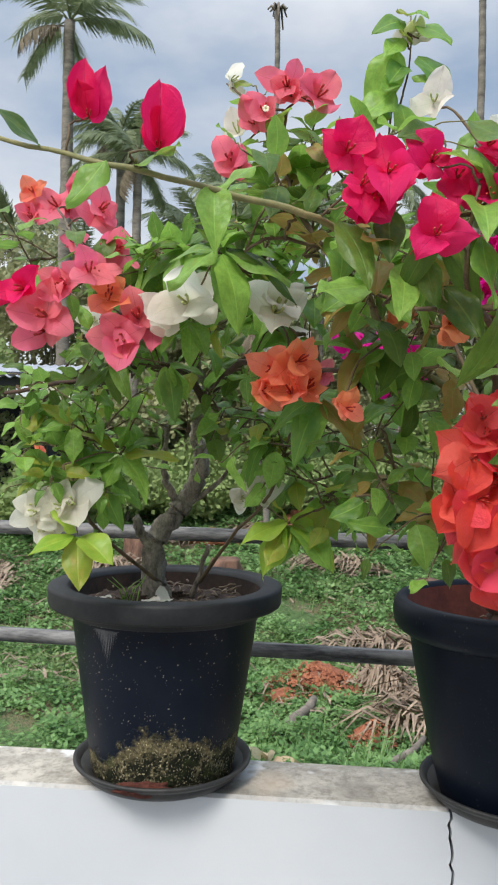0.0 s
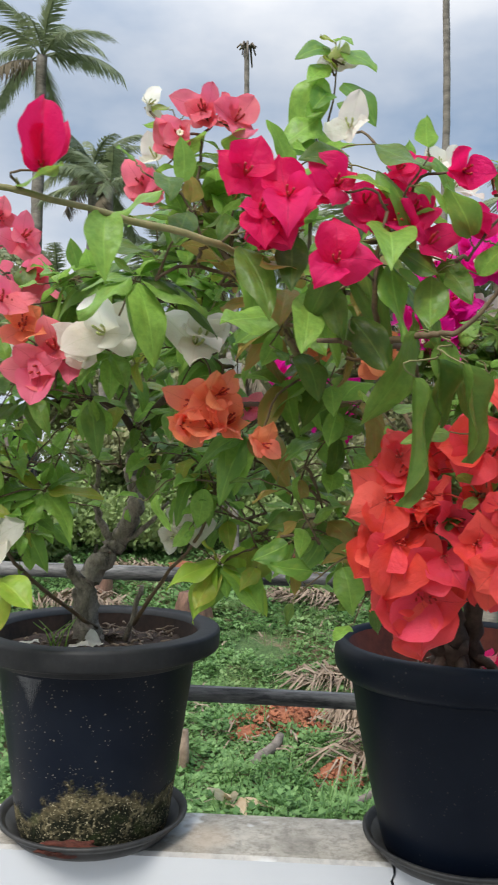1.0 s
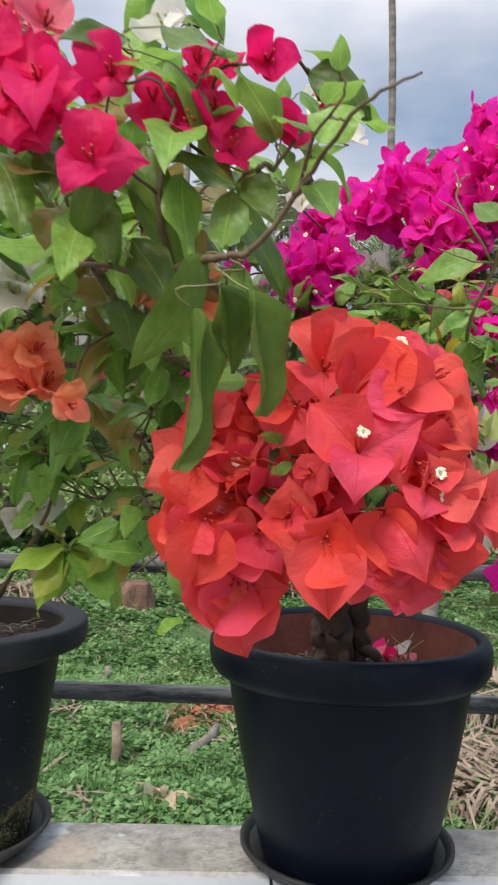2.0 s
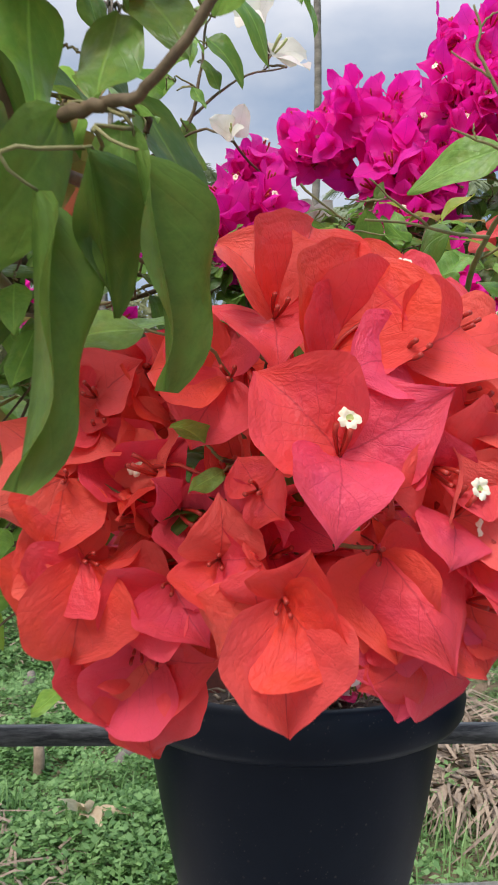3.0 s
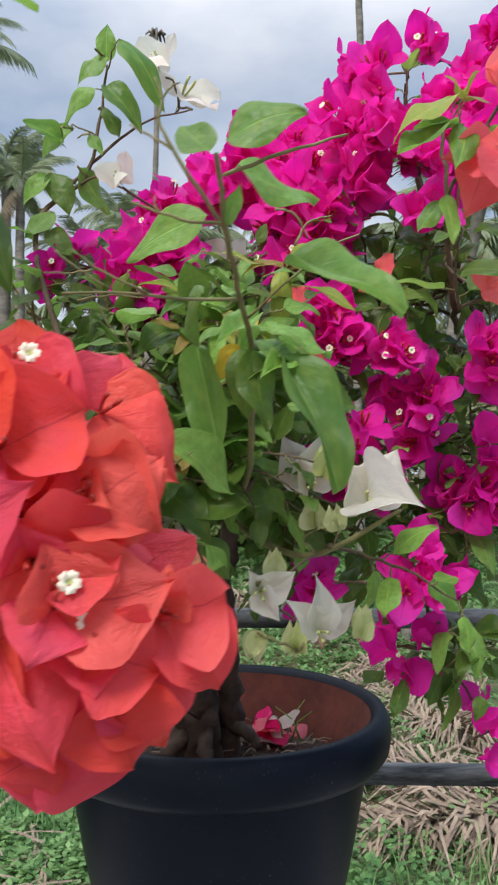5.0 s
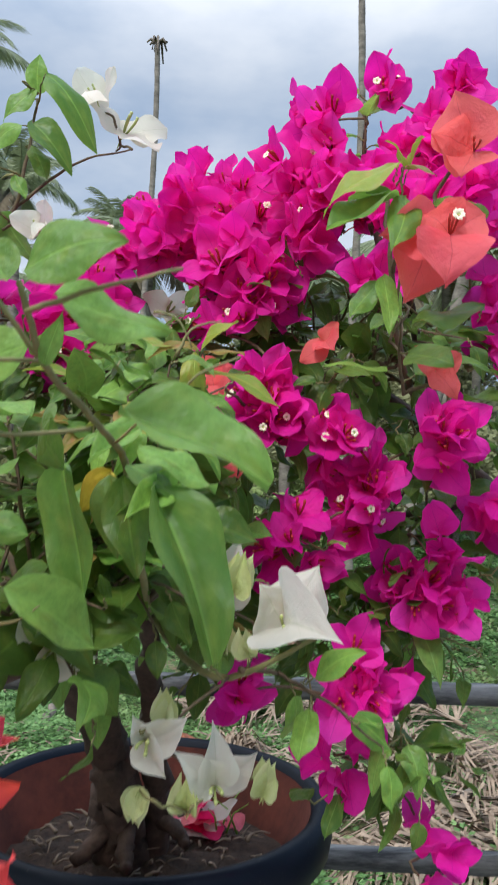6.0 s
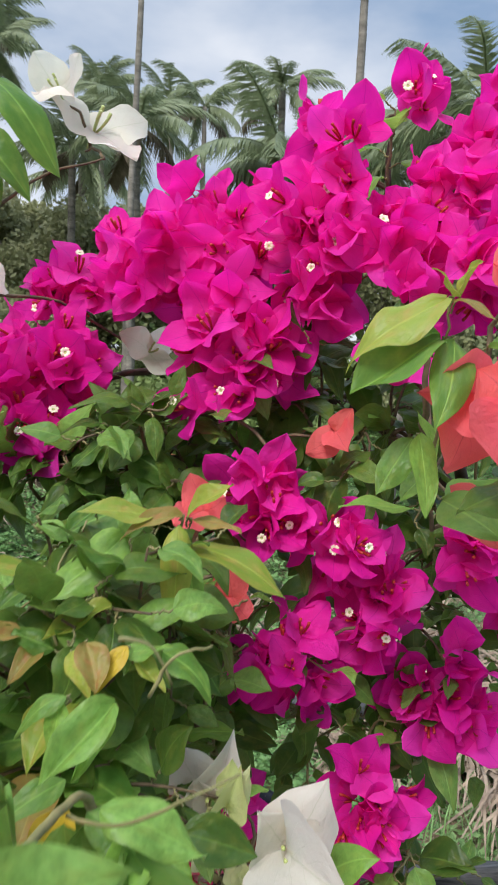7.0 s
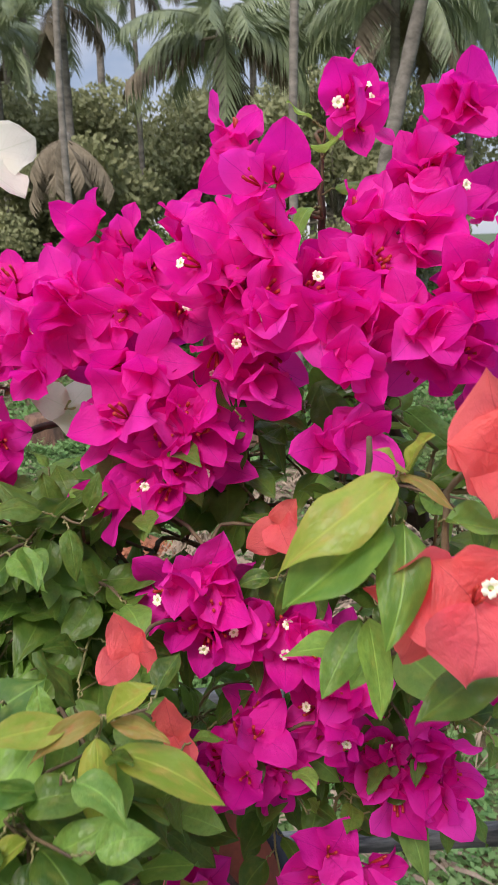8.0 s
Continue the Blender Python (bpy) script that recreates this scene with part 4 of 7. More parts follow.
old.fill([(-0.30, 1.45, 1.36, 0.12, 0.05, 0.08, 8), (-0.02, 1.14, 1.66, 0.12, 0.06, 0.045, 9), (0.06, 1.16, 1.60, 0.09, 0.06, 0.08, 9), (-0.13, 1.26, 1.54, 0.15, 0.08, 0.03, 7), (0.05, 1.24, 1.41, 0.09, 0.10, 0.04, 5), (-0.28, 1.33, 1.42, 0.12, 0.10, 0.08, 11), (-0.30, 1.33, 1.33, 0.09, 0.06, 0.05, 6), (0.12, 1.28, 1.34, 0.09, 0.08, 0.08, 9)], MIXED, 0.060)
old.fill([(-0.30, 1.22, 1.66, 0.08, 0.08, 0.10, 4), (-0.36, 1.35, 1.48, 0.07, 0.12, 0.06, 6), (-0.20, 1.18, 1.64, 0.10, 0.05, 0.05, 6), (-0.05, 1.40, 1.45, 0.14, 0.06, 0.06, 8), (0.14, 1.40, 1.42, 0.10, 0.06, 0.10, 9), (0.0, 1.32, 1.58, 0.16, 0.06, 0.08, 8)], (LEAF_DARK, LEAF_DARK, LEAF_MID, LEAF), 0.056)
old.done()

# the plant in the clean pot, leaning out towards the viewer
near = Plant((POT_2[0], POT_2[1], 1.05), "dark-trunked bougainvillea with coral, crimson and white bracts", 34)
near.wood("trunk", [(0.456, 1.412, 1.044), (0.448, 1.391, 1.138), (0.435, 1.370, 1.211), (0.40, 1.25, 1.32), (0.37, 1.17, 1.40)], 0.034, 0.010, BARK_DARK, 9, 0.004, 14, 0.22)
near.wood("trunk", [(0.487, 1.423, 1.044), (0.493, 1.412, 1.149), (0.482, 1.349, 1.274), (0.48, 1.2, 1.38)], 0.021, 0.008, BARK_DARK, 8, 0.004, 12, 0.2)
for line, r in (([(0.456, 1.412, 1.13), (0.43, 1.38, 1.10), (0.405, 1.36, 1.085)], 0.014), ([(0.487, 1.42, 1.12), (0.515, 1.40, 1.10), (0.53, 1.385, 1.088)], 0.012), ([(0.465, 1.40, 1.12), (0.46, 1.36, 1.10), (0.465, 1.335, 1.085)], 0.012)):
    near.wood("root", line, r, r * 0.5, BARK_DARK, 5, 0.002, 10, 0.2)
near.wood("branch", [(0.40, 1.25, 1.32), (0.37, 1.10, 1.35), (0.335, 0.92, 1.37), (0.315, 0.80, 1.385)], 0.009, 0.003, BARK_DARK, 6, 0.002)
near.wood("branch", [(0.37, 1.17, 1.40), (0.27, 1.05, 1.47), (0.18, 0.98, 1.51), (0.127, 0.90, 1.57), (0.10, 0.82, 1.60), (0.056, 0.74, 1.612), (-0.037, 0.72, 1.63), (-0.135, 0.70, 1.646), (-0.25, 0.745, 1.685)], 0.0055, 0.0022, TWIG_GREEN, 6, 0.0015)
near.wood("branch", [(0.37, 1.17, 1.40), (0.30, 1.0, 1.50), (0.25, 0.85, 1.535), (0.20, 0.75, 1.53), (0.14, 0.70, 1.524)], 0.006, 0.002, TWIG, 6, 0.002)
near.wood("branch", [(0.19, 0.745, 1.53), (0.222, 0.7, 1.529), (0.238, 0.685, 1.53), (0.255, 0.67, 1.533), (0.284, 0.64, 1.572), (0.300, 0.58, 1.585), (0.33, 0.57, 1.60)], 0.0034, 0.0007, TWIG, 6, 0.001)
near.wood("branch", [(0.20, 0.75, 1.53), (0.19, 0.72, 1.58), (0.20, 0.72, 1.64)], 0.003, 0.0015, TWIG, 5, 0.001)
near.wood("branch", [(0.127, 0.90, 1.57), (0.06, 0.94, 1.66), (0.03, 0.96, 1.74), (0.03, 0.95, 1.80)], 0.004, 0.0015, TWIG, 6, 0.002)
near.wood("branch", [(0.18, 0.98, 1.51), (0.165, 1.02, 1.62), (0.168, 1.050, 1.776)], 0.004, 0.0022, TWIG, 6, 0.002)
near.wood("branch", [(0.48, 1.2, 1.38), (0.478, 1.0, 1.43), (0.4709, 0.9074, 1.4827), (0.4664, 0.8722, 1.5159), (0.4556, 0.8242, 1.5307), (0.4423, 0.7479, 1.5476), (0.4360, 0.7216, 1.5717)], 0.0028, 0.0011, TWIG_GREEN, 6, 0.0006)
for line, r in (([(0.4434, 0.7531, 1.5455), (0.4329, 0.7458, 1.5581), (0.4171, 0.7447, 1.5822), (0.4108, 0.7458, 1.5959), (0.4119, 0.7458, 1.6064), (0.4087, 0.7458, 1.6169)], 0.0012),
                ([(0.4119, 0.7458, 1.6064), (0.4161, 0.7447, 1.6116), (0.4203, 0.7437, 1.6137)], 0.0007),
                ([(0.4171, 0.7447, 1.5822), (0.4066, 0.7458, 1.5885), (0.3972, 0.7458, 1.5938)], 0.0008),
                ([(0.4533, 0.8196, 1.5282), (0.4248, 0.8018, 1.5239), (0.3958, 0.7871, 1.5231), (0.3632, 0.7698, 1.5188)], 0.0012),
                ([(0.4043, 0.7900, 1.5243), (0.3831, 0.7813, 1.5323), (0.3673, 0.7755, 1.5415)], 0.0009),
                ([(0.3799, 0.7813, 1.5344), (0.3672, 0.7784, 1.5311), (0.3536, 0.7726, 1.5296)], 0.0007),
                ([(0.4413, 0.7479, 1.5486), (0.4255, 0.7458, 1.5486), (0.4098, 0.7458, 1.5528), (0.3972, 0.7458, 1.5570)], 0.0010),
                ([(0.4098, 0.7458, 1.5528), (0.4087, 0.7458, 1.5570), (0.4087, 0.7458, 1.5602)], 0.0006),
                ([(0.4392, 0.7206, 1.5612), (0.4644, 0.7111, 1.5686), (0.4906, 0.7017, 1.5738)], 0.0011),
                ([(0.4628, 0.8470, 1.5232), (0.4805, 0.8167, 1.5368), (0.5015, 0.8018, 1.5531), (0.5198, 0.8018, 1.5617)], 0.0009)):
    near.wood("branch", line, r, r * 0.5, TWIG_GREEN, 4, 0.0004, 6)
for line in (
        ((0.3618, 0.8470, 1.5321), (0.3829, 0.8470, 1.5354), (0.4018, 0.8470, 1.5343)),
        ((0.3685, 0.8470, 1.4999), (0.3840, 0.8470, 1.5010), (0.3984, 0.8470, 1.4943)),
        ((0.3796, 0.8470, 1.4688), (0.3951, 0.8470, 1.4688), (0.4084, 0.8470, 1.4744)),
        ((0.4084, 0.8470, 1.4333), (0.4206, 0.8470, 1.4366), (0.4295, 0.8470, 1.4433)),
        ((0.3751, 0.8470, 1.5287), (0.3796, 0.8470, 1.5188), (0.3862, 0.8470, 1.5099)),
        ((0.3496, 0.8470, 1.5609), (0.3651, 0.8470, 1.5487), (0.3829, 0.8470, 1.5387)),
        ((0.4917, 0.8470, 1.5676), (0.4994, 0.8470, 1.5820), (0.5139, 0.8470, 1.5865)),
        ((0.4795, 0.8470, 1.5898), (0.4917, 0.8470, 1.5865), (0.4994, 0.8470, 1.5720))):
    near.wood("tendril", line, 0.0009, 0.0004, TWIG_GREEN, 5, 0.0005, 5)
near.wood("branch", [(0.37, 1.17, 1.40), (0.31, 1.22, 1.55), (0.27, 1.27, 1.70), (0.323, 1.28, 1.766), (0.34, 1.28, 1.836), (0.346, 1.29, 1.90)], 0.004, 0.0012, TWIG, 6, 0.001)
near.wood("branch", [(0.30, 1.275, 1.745), (0.345, 1.29, 1.80), (0.39, 1.30, 1.84), (0.445, 1.31, 1.862)], 0.0022, 0.0009, TWIG, 6, 0.001)
near.wood("branch", [(0.48, 1.2, 1.38), (0.53, 1.05, 1.36), (0.60, 1.0, 1.40)], 0.004, 0.0015, TWIG_GREEN, 6, 0.001)

# the coral ball over the pot: the upper and the lower flowers of its front, then its sides and back
rng = random.Random(5)
BALL = Vector((0.325, 0.795, 1.383))


def coral(c, tips, star=False):
    near.open_flower(c, tips, CORAL, star)
    c = Vector(c)
    if rng.random() < 0.6:
        near.twig([BALL + Vector((0, 0.04, -0.01)), BALL + (c - BALL) * 0.5 + Vector((0, 0.01, -0.012)), c + (BALL - c).normalized() * 0.006], 0.0013, 0.0009, True)


coral((0.307, 0.718, 1.460), ((0.285, 0.736, 1.494), (0.327, 0.736, 1.505), (0.306, 0.702, 1.434)))
coral((0.321, 0.694, 1.436), ((0.337, 0.700, 1.476), (0.373, 0.712, 1.474), (0.342, 0.712, 1.489)))
coral((0.351, 0.685, 1.440), ((0.382, 0.702, 1.457), (0.357, 0.703, 1.469), (0.325, 0.680, 1.433)))
coral((0.325, 0.684, 1.403), ((0.295, 0.702, 1.436), (0.366, 0.671, 1.428), (0.319, 0.668, 1.369)), True)
coral((0.371, 0.686, 1.379), ((0.367, 0.680, 1.408), (0.417, 0.699, 1.388), (0.364, 0.670, 1.360)), True)
coral((0.353, 0.715, 1.469), ((0.349, 0.731, 1.497), (0.382, 0.712, 1.458), (0.339, 0.703, 1.465)), True)
coral((0.255, 0.812, 1.387), ((0.223, 0.817, 1.417), (0.280, 0.796, 1.414), (0.262, 0.796, 1.367)), True)
coral((0.292, 0.743, 1.437), ((0.280, 0.761, 1.473), (0.256, 0.761, 1.440), (0.276, 0.753, 1.405)))
coral((0.288, 0.747, 1.356), ((0.287, 0.740, 1.386), (0.303, 0.731, 1.359), (0.289, 0.735, 1.329)))
coral((0.271, 0.790, 1.340), ((0.238, 0.808, 1.310), (0.288, 0.774, 1.310), (0.243, 0.808, 1.345)))
coral((0.308, 0.706, 1.345), ((0.316, 0.691, 1.366), (0.338, 0.690, 1.320), (0.311, 0.706, 1.289)))
coral((0.347, 0.701, 1.364), ((0.354, 0.699, 1.320), (0.372, 0.686, 1.317), (0.365, 0.692, 1.359)))
coral((0.267, 0.823, 1.297), ((0.237, 0.841, 1.255), (0.300, 0.807, 1.296), (0.265, 0.841, 1.236)))
coral((0.229, 0.825, 1.338), ((0.205, 0.821, 1.362), (0.242, 0.820, 1.309), (0.206, 0.833, 1.299)))
coral((0.302, 0.725, 1.338), ((0.287, 0.743, 1.314), (0.301, 0.712, 1.359), (0.303, 0.729, 1.325)))
coral((0.382, 0.692, 1.417), ((0.412, 0.710, 1.437), (0.374, 0.694, 1.436), (0.394, 0.676, 1.419)))
coral((0.351, 0.714, 1.332), ((0.358, 0.711, 1.304), (0.368, 0.704, 1.321), (0.340, 0.704, 1.351)))
coral((0.302, 0.727, 1.388), ((0.294, 0.734, 1.402), (0.310, 0.711, 1.376), (0.295, 0.743, 1.375)))
coral((0.363, 0.688, 1.398), ((0.340, 0.673, 1.390), (0.360, 0.672, 1.414), (0.399, 0.697, 1.409)))
coral((0.409, 0.713, 1.373), ((0.441, 0.727, 1.380), (0.438, 0.728, 1.335), (0.417, 0.706, 1.392)))
coral((0.382, 0.695, 1.361), ((0.411, 0.704, 1.350), (0.388, 0.680, 1.346), (0.374, 0.682, 1.364)), True)
coral((0.390, 0.712, 1.341), ((0.400, 0.719, 1.307), (0.410, 0.728, 1.322), (0.377, 0.704, 1.324)))
coral((0.378, 0.702, 1.424), ((0.413, 0.718, 1.433), (0.393, 0.699, 1.439), (0.413, 0.704, 1.407)))
coral((0.235, 0.811, 1.417), ((0.224, 0.828, 1.460), (0.202, 0.810, 1.423), (0.206, 0.797, 1.398)))
coral((0.213, 0.823, 1.348), ((0.199, 0.820, 1.372), (0.224, 0.812, 1.320), (0.194, 0.828, 1.312)))
coral((0.238, 0.837, 1.316), ((0.213, 0.844, 1.278), (0.209, 0.825, 1.315), (0.246, 0.855, 1.250)))
coral((0.226, 0.816, 1.384), ((0.202, 0.813, 1.392), (0.239, 0.800, 1.370), (0.210, 0.812, 1.357)))
coral((0.261, 0.869, 1.255), ((0.271, 0.865, 1.226), (0.251, 0.879, 1.237), (0.285, 0.853, 1.268)))
coral((0.219, 0.796, 1.391), ((0.180, 0.802, 1.374), (0.185, 0.811, 1.419), (0.212, 0.798, 1.351)))
coral((0.233, 0.808, 1.432), ((0.228, 0.826, 1.456), (0.214, 0.807, 1.412), (0.256, 0.800, 1.451)))
coral((0.229, 0.801, 1.351), ((0.207, 0.810, 1.328), (0.221, 0.819, 1.296), (0.212, 0.808, 1.374)))
coral((0.256, 0.826, 1.300), ((0.271, 0.828, 1.260), (0.222, 0.832, 1.297), (0.288, 0.810, 1.294)))
coral((0.386, 0.723, 1.457), ((0.419, 0.731, 1.426), (0.393, 0.740, 1.485), (0.414, 0.741, 1.451)))
coral((0.401, 0.725, 1.346), ((0.412, 0.743, 1.307), (0.432, 0.743, 1.354), (0.380, 0.714, 1.326)))
coral((0.367, 0.714, 1.322), ((0.360, 0.718, 1.290), (0.341, 0.710, 1.306), (0.399, 0.730, 1.303)))
# the sides and the back of the ball
for k in range(64):
    cz = 1 - 2 * (k + 0.5) / 64
    turn = 2.39996 * k
    w = math.sqrt(1 - cz * cz)
    o = Vector((w * math.cos(turn), w * math.sin(turn), cz))
    if o.y < -0.30 or o.y > 0.65:
        continue
    p = BALL + Vector((o.x * 0.078, o.y * 0.075 + 0.018, o.z * 0.075))
    face = o + Vector((0.0, -0.35, -0.10)) + Vector([rng.uniform(-0.5, 0.5) for _ in range(3)])
    near.flower(p, face, rng.uniform(0.055, 0.066), CORAL, rng.random() * 0.45, False)
for k in range(26):
    x, z = 0.318 + rng.uniform(-0.080, 0.075), 1.383 + rng.uniform(-0.065, 0.065)
    y = 0.722 + 1.1 * max(0.0, 0.325 - x) + 4 * (z - 1.39) ** 2 + 5 * max(0.0, x - 0.36) ** 2 + rng.uniform(0.0, 0.03)
    near.flower((x, y, z), (rng.uniform(-0.7, 0.7), -0.8, rng.uniform(-0.7, 0.5)), rng.uniform(0.058, 0.070), CORAL, rng.random() * 0.5, False)
for line in (((0.321, 0.697, 1.437), (0.327, 0.690, 1.447), (0.337, 0.688, 1.455)),
             ((0.313, 0.715, 1.447), (0.314, 0.712, 1.438), (0.316, 0.712, 1.428)),
             ((0.262, 0.79, 1.397), (0.272, 0.775, 1.398), (0.284, 0.765, 1.393)),
             ((0.288, 0.747, 1.356), (0.298, 0.745, 1.362), (0.305, 0.748, 1.374))):
    near.wood("flower_stalk", line, 0.0011, 0.0008, TUBE_RED, 5, 0.0004, 6)
near.sprig((0.318, 0.83, 1.383), (0.29, 0.75, 1.40), 4, 0.045, (LEAF_DARK, LEAF), 0.004)
near.sprig((0.318, 0.83, 1.383), (0.33, 0.75, 1.43), 4, 0.045, (LEAF_DARK, LEAF), 0.004)
for p in ((0.300, 0.76, 1.40), (0.295, 0.77, 1.375), (0.31, 0.75, 1.445), (0.345, 0.75, 1.39), (0.28, 0.79, 1.42)):
    near.sprig((0.318, 0.84, 1.383), p, 4, 0.045, (LEAF_DARK, LEAF_DARK, LEAF_MID), 0.004)

# the crimson cluster, flower by flower, then the loose flowers along the shoot
for c, tips in (
        ((0.077, 0.700, 1.661), ((0.053, 0.695, 1.678), (0.089, 0.700, 1.694), (0.064, 0.690, 1.640))),
        ((0.090, 0.700, 1.632), ((0.072, 0.690, 1.630), (0.115, 0.700, 1.652), (0.095, 0.690, 1.596))),
        ((0.112, 0.690, 1.640), ((0.106, 0.700, 1.677), (0.141, 0.690, 1.643), (0.112, 0.680, 1.603))),
        ((0.156, 0.720, 1.661), ((0.128, 0.720, 1.687), (0.175, 0.720, 1.673), (0.151, 0.710, 1.640))),
        ((0.184, 0.740, 1.654), ((0.172, 0.740, 1.671), (0.201, 0.730, 1.631), (0.184, 0.730, 1.624))),
        ((0.228, 0.740, 1.648), ((0.203, 0.740, 1.660), (0.246, 0.740, 1.651), (0.225, 0.730, 1.619))),
        ((0.215, 0.750, 1.689), ((0.203, 0.750, 1.699), (0.231, 0.750, 1.703), (0.223, 0.740, 1.669))),
        ((0.102, 0.710, 1.621), ((0.083, 0.710, 1.635), (0.116, 0.700, 1.598), (0.107, 0.710, 1.648))),
        ((0.150, 0.670, 1.582), ((0.148, 0.680, 1.620), (0.186, 0.665, 1.580), (0.132, 0.665, 1.559)))):
    near.open_flower(c, tips, CRIMSON, False, 0.030, 0.82)
    near.flower(Vector(c) + Vector((near.rng.uniform(-0.014, 0.014), 0.016, near.rng.uniform(-0.012, 0.012))), (near.rng.uniform(-0.8, 0.8), -0.8, near.rng.uniform(-0.5, 0.8)), 0.052, CRIMSON, 0.7, False)
    near.join(Vector(c) + Vector((0, 0.010, -0.004)), 0.0009)
near.bunch([(0.195, 0.74, 1.651, 0.048), (0.21, 0.72, 1.635, 0.044), (0.264, 0.7, 1.671, 0.048), (0.308, 0.75, 1.679, 0.030), (0.325, 0.75, 1.664, 0.034), (0.278, 0.72, 1.633, 0.048), (0.242, 0.72, 1.62, 0.044), (0.231, 0.78, 1.704, 0.038)], CRIMSON, (0.05, -1.0, 0.1), 0.5, 0.0, 0.5, False)
near.bunch([(0.03, 0.94, 1.831, 0.054), (0.005, 0.94, 1.799, 0.054), (0.074, 0.94, 1.821, 0.056), (-0.034, 0.915, 1.732, 0.054)], SALMON, FRONT, 0.4, 0.05)
near.bunch([(0.191, 1.05, 1.945, 0.033), (0.185, 0.85, 1.776, 0.05), (-0.031, 1, 1.86, 0.038), (-0.029, 1, 1.802, 0.052), (0.208, 1.05, 1.945, 0.03), (0.363, 1.2, 1.739, 0.042), (0.442, 1.33, 1.905, 0.074), (0.400, 1.31, 1.925, 0.052), (0.492, 1.33, 1.697, 0.05)], WHITE, (0.1, -1.0, 0.3), 0.4, 0.1, 0.0, False)
near.bunch([(0.225, 0.9, 1.547, 0.05), (0.111, 0.9, 1.444, 0.042), (0.173, 0.95, 1.569, 0.042)], ORANGE, FRONT, 0.4, 0.05)
for c, tips, wide in (
        ((0.574, 1.000, 1.406), ((0.598, 1.000, 1.449), (0.605, 0.950, 1.404), (0.555, 0.985, 1.438)), 1),
        ((0.482, 0.955, 1.344), ((0.507, 0.950, 1.359), (0.495, 0.945, 1.324), (0.473, 0.950, 1.361)), 0.62),
        ((0.526, 0.960, 1.313), ((0.523, 0.955, 1.356), (0.499, 0.950, 1.339), (0.552, 0.950, 1.338)), 0.55),
        ((0.533, 1.036, 1.418), ((0.509, 1.027, 1.462), (0.544, 1.027, 1.466), (0.518, 1.014, 1.445)), 0.8),
        ((0.418, 1.000, 1.390), ((0.399, 0.995, 1.425), (0.448, 0.995, 1.386), (0.403, 0.995, 1.380)), 0.7)):
    near.open_flower(c, tips, WHITE, False, 0.036, wide)
    near.join(Vector(c) + Vector((0, 0.008, -0.004)), 0.0009)
# greenish half-open bracts among them
for foot, tip in (
        ((0.509, 0.955, 1.300), (0.508, 0.950, 1.330)),
        ((0.555, 0.950, 1.310), (0.559, 0.945, 1.341)),
        ((0.494, 0.960, 1.353), (0.494, 0.955, 1.382)),
        ((0.536, 1.020, 1.386), (0.531, 1.015, 1.418)),
        ((0.550, 1.000, 1.385), (0.545, 0.990, 1.412)),
        ((0.479, 0.950, 1.316), (0.475, 0.945, 1.293)),
        ((0.539, 1.009, 1.428), (0.548, 1.000, 1.465))):
    foot, tip = Vector(foot), Vector(tip)
    tip = foot + (tip - foot) * 0.82
    side = Vector((0.16, -0.10, 0.0)) * (tip - foot).length
    near.open_flower(foot, (tip, tip + side + Vector((0, 0.004, -0.004)), tip - side + Vector((0, 0.005, -0.003))), CREAM, False, 0.010, 0.50)
    near.join(foot, 0.0008)
# closed buds that stand up from the long shoot
for c, tips in (
        ((-0.158, 0.733, 1.700), ((-0.162, 0.730, 1.754), (-0.144, 0.735, 1.750), (-0.168, 0.720, 1.732))),
        ((-0.088, 0.690, 1.657), ((-0.088, 0.690, 1.716), (-0.070, 0.700, 1.701), (-0.098, 0.680, 1.685)))):
    near.open_flower(c, tips, CRIMSON, False, 0.020, 0.62)
    near.join(Vector(c), 0.0009)

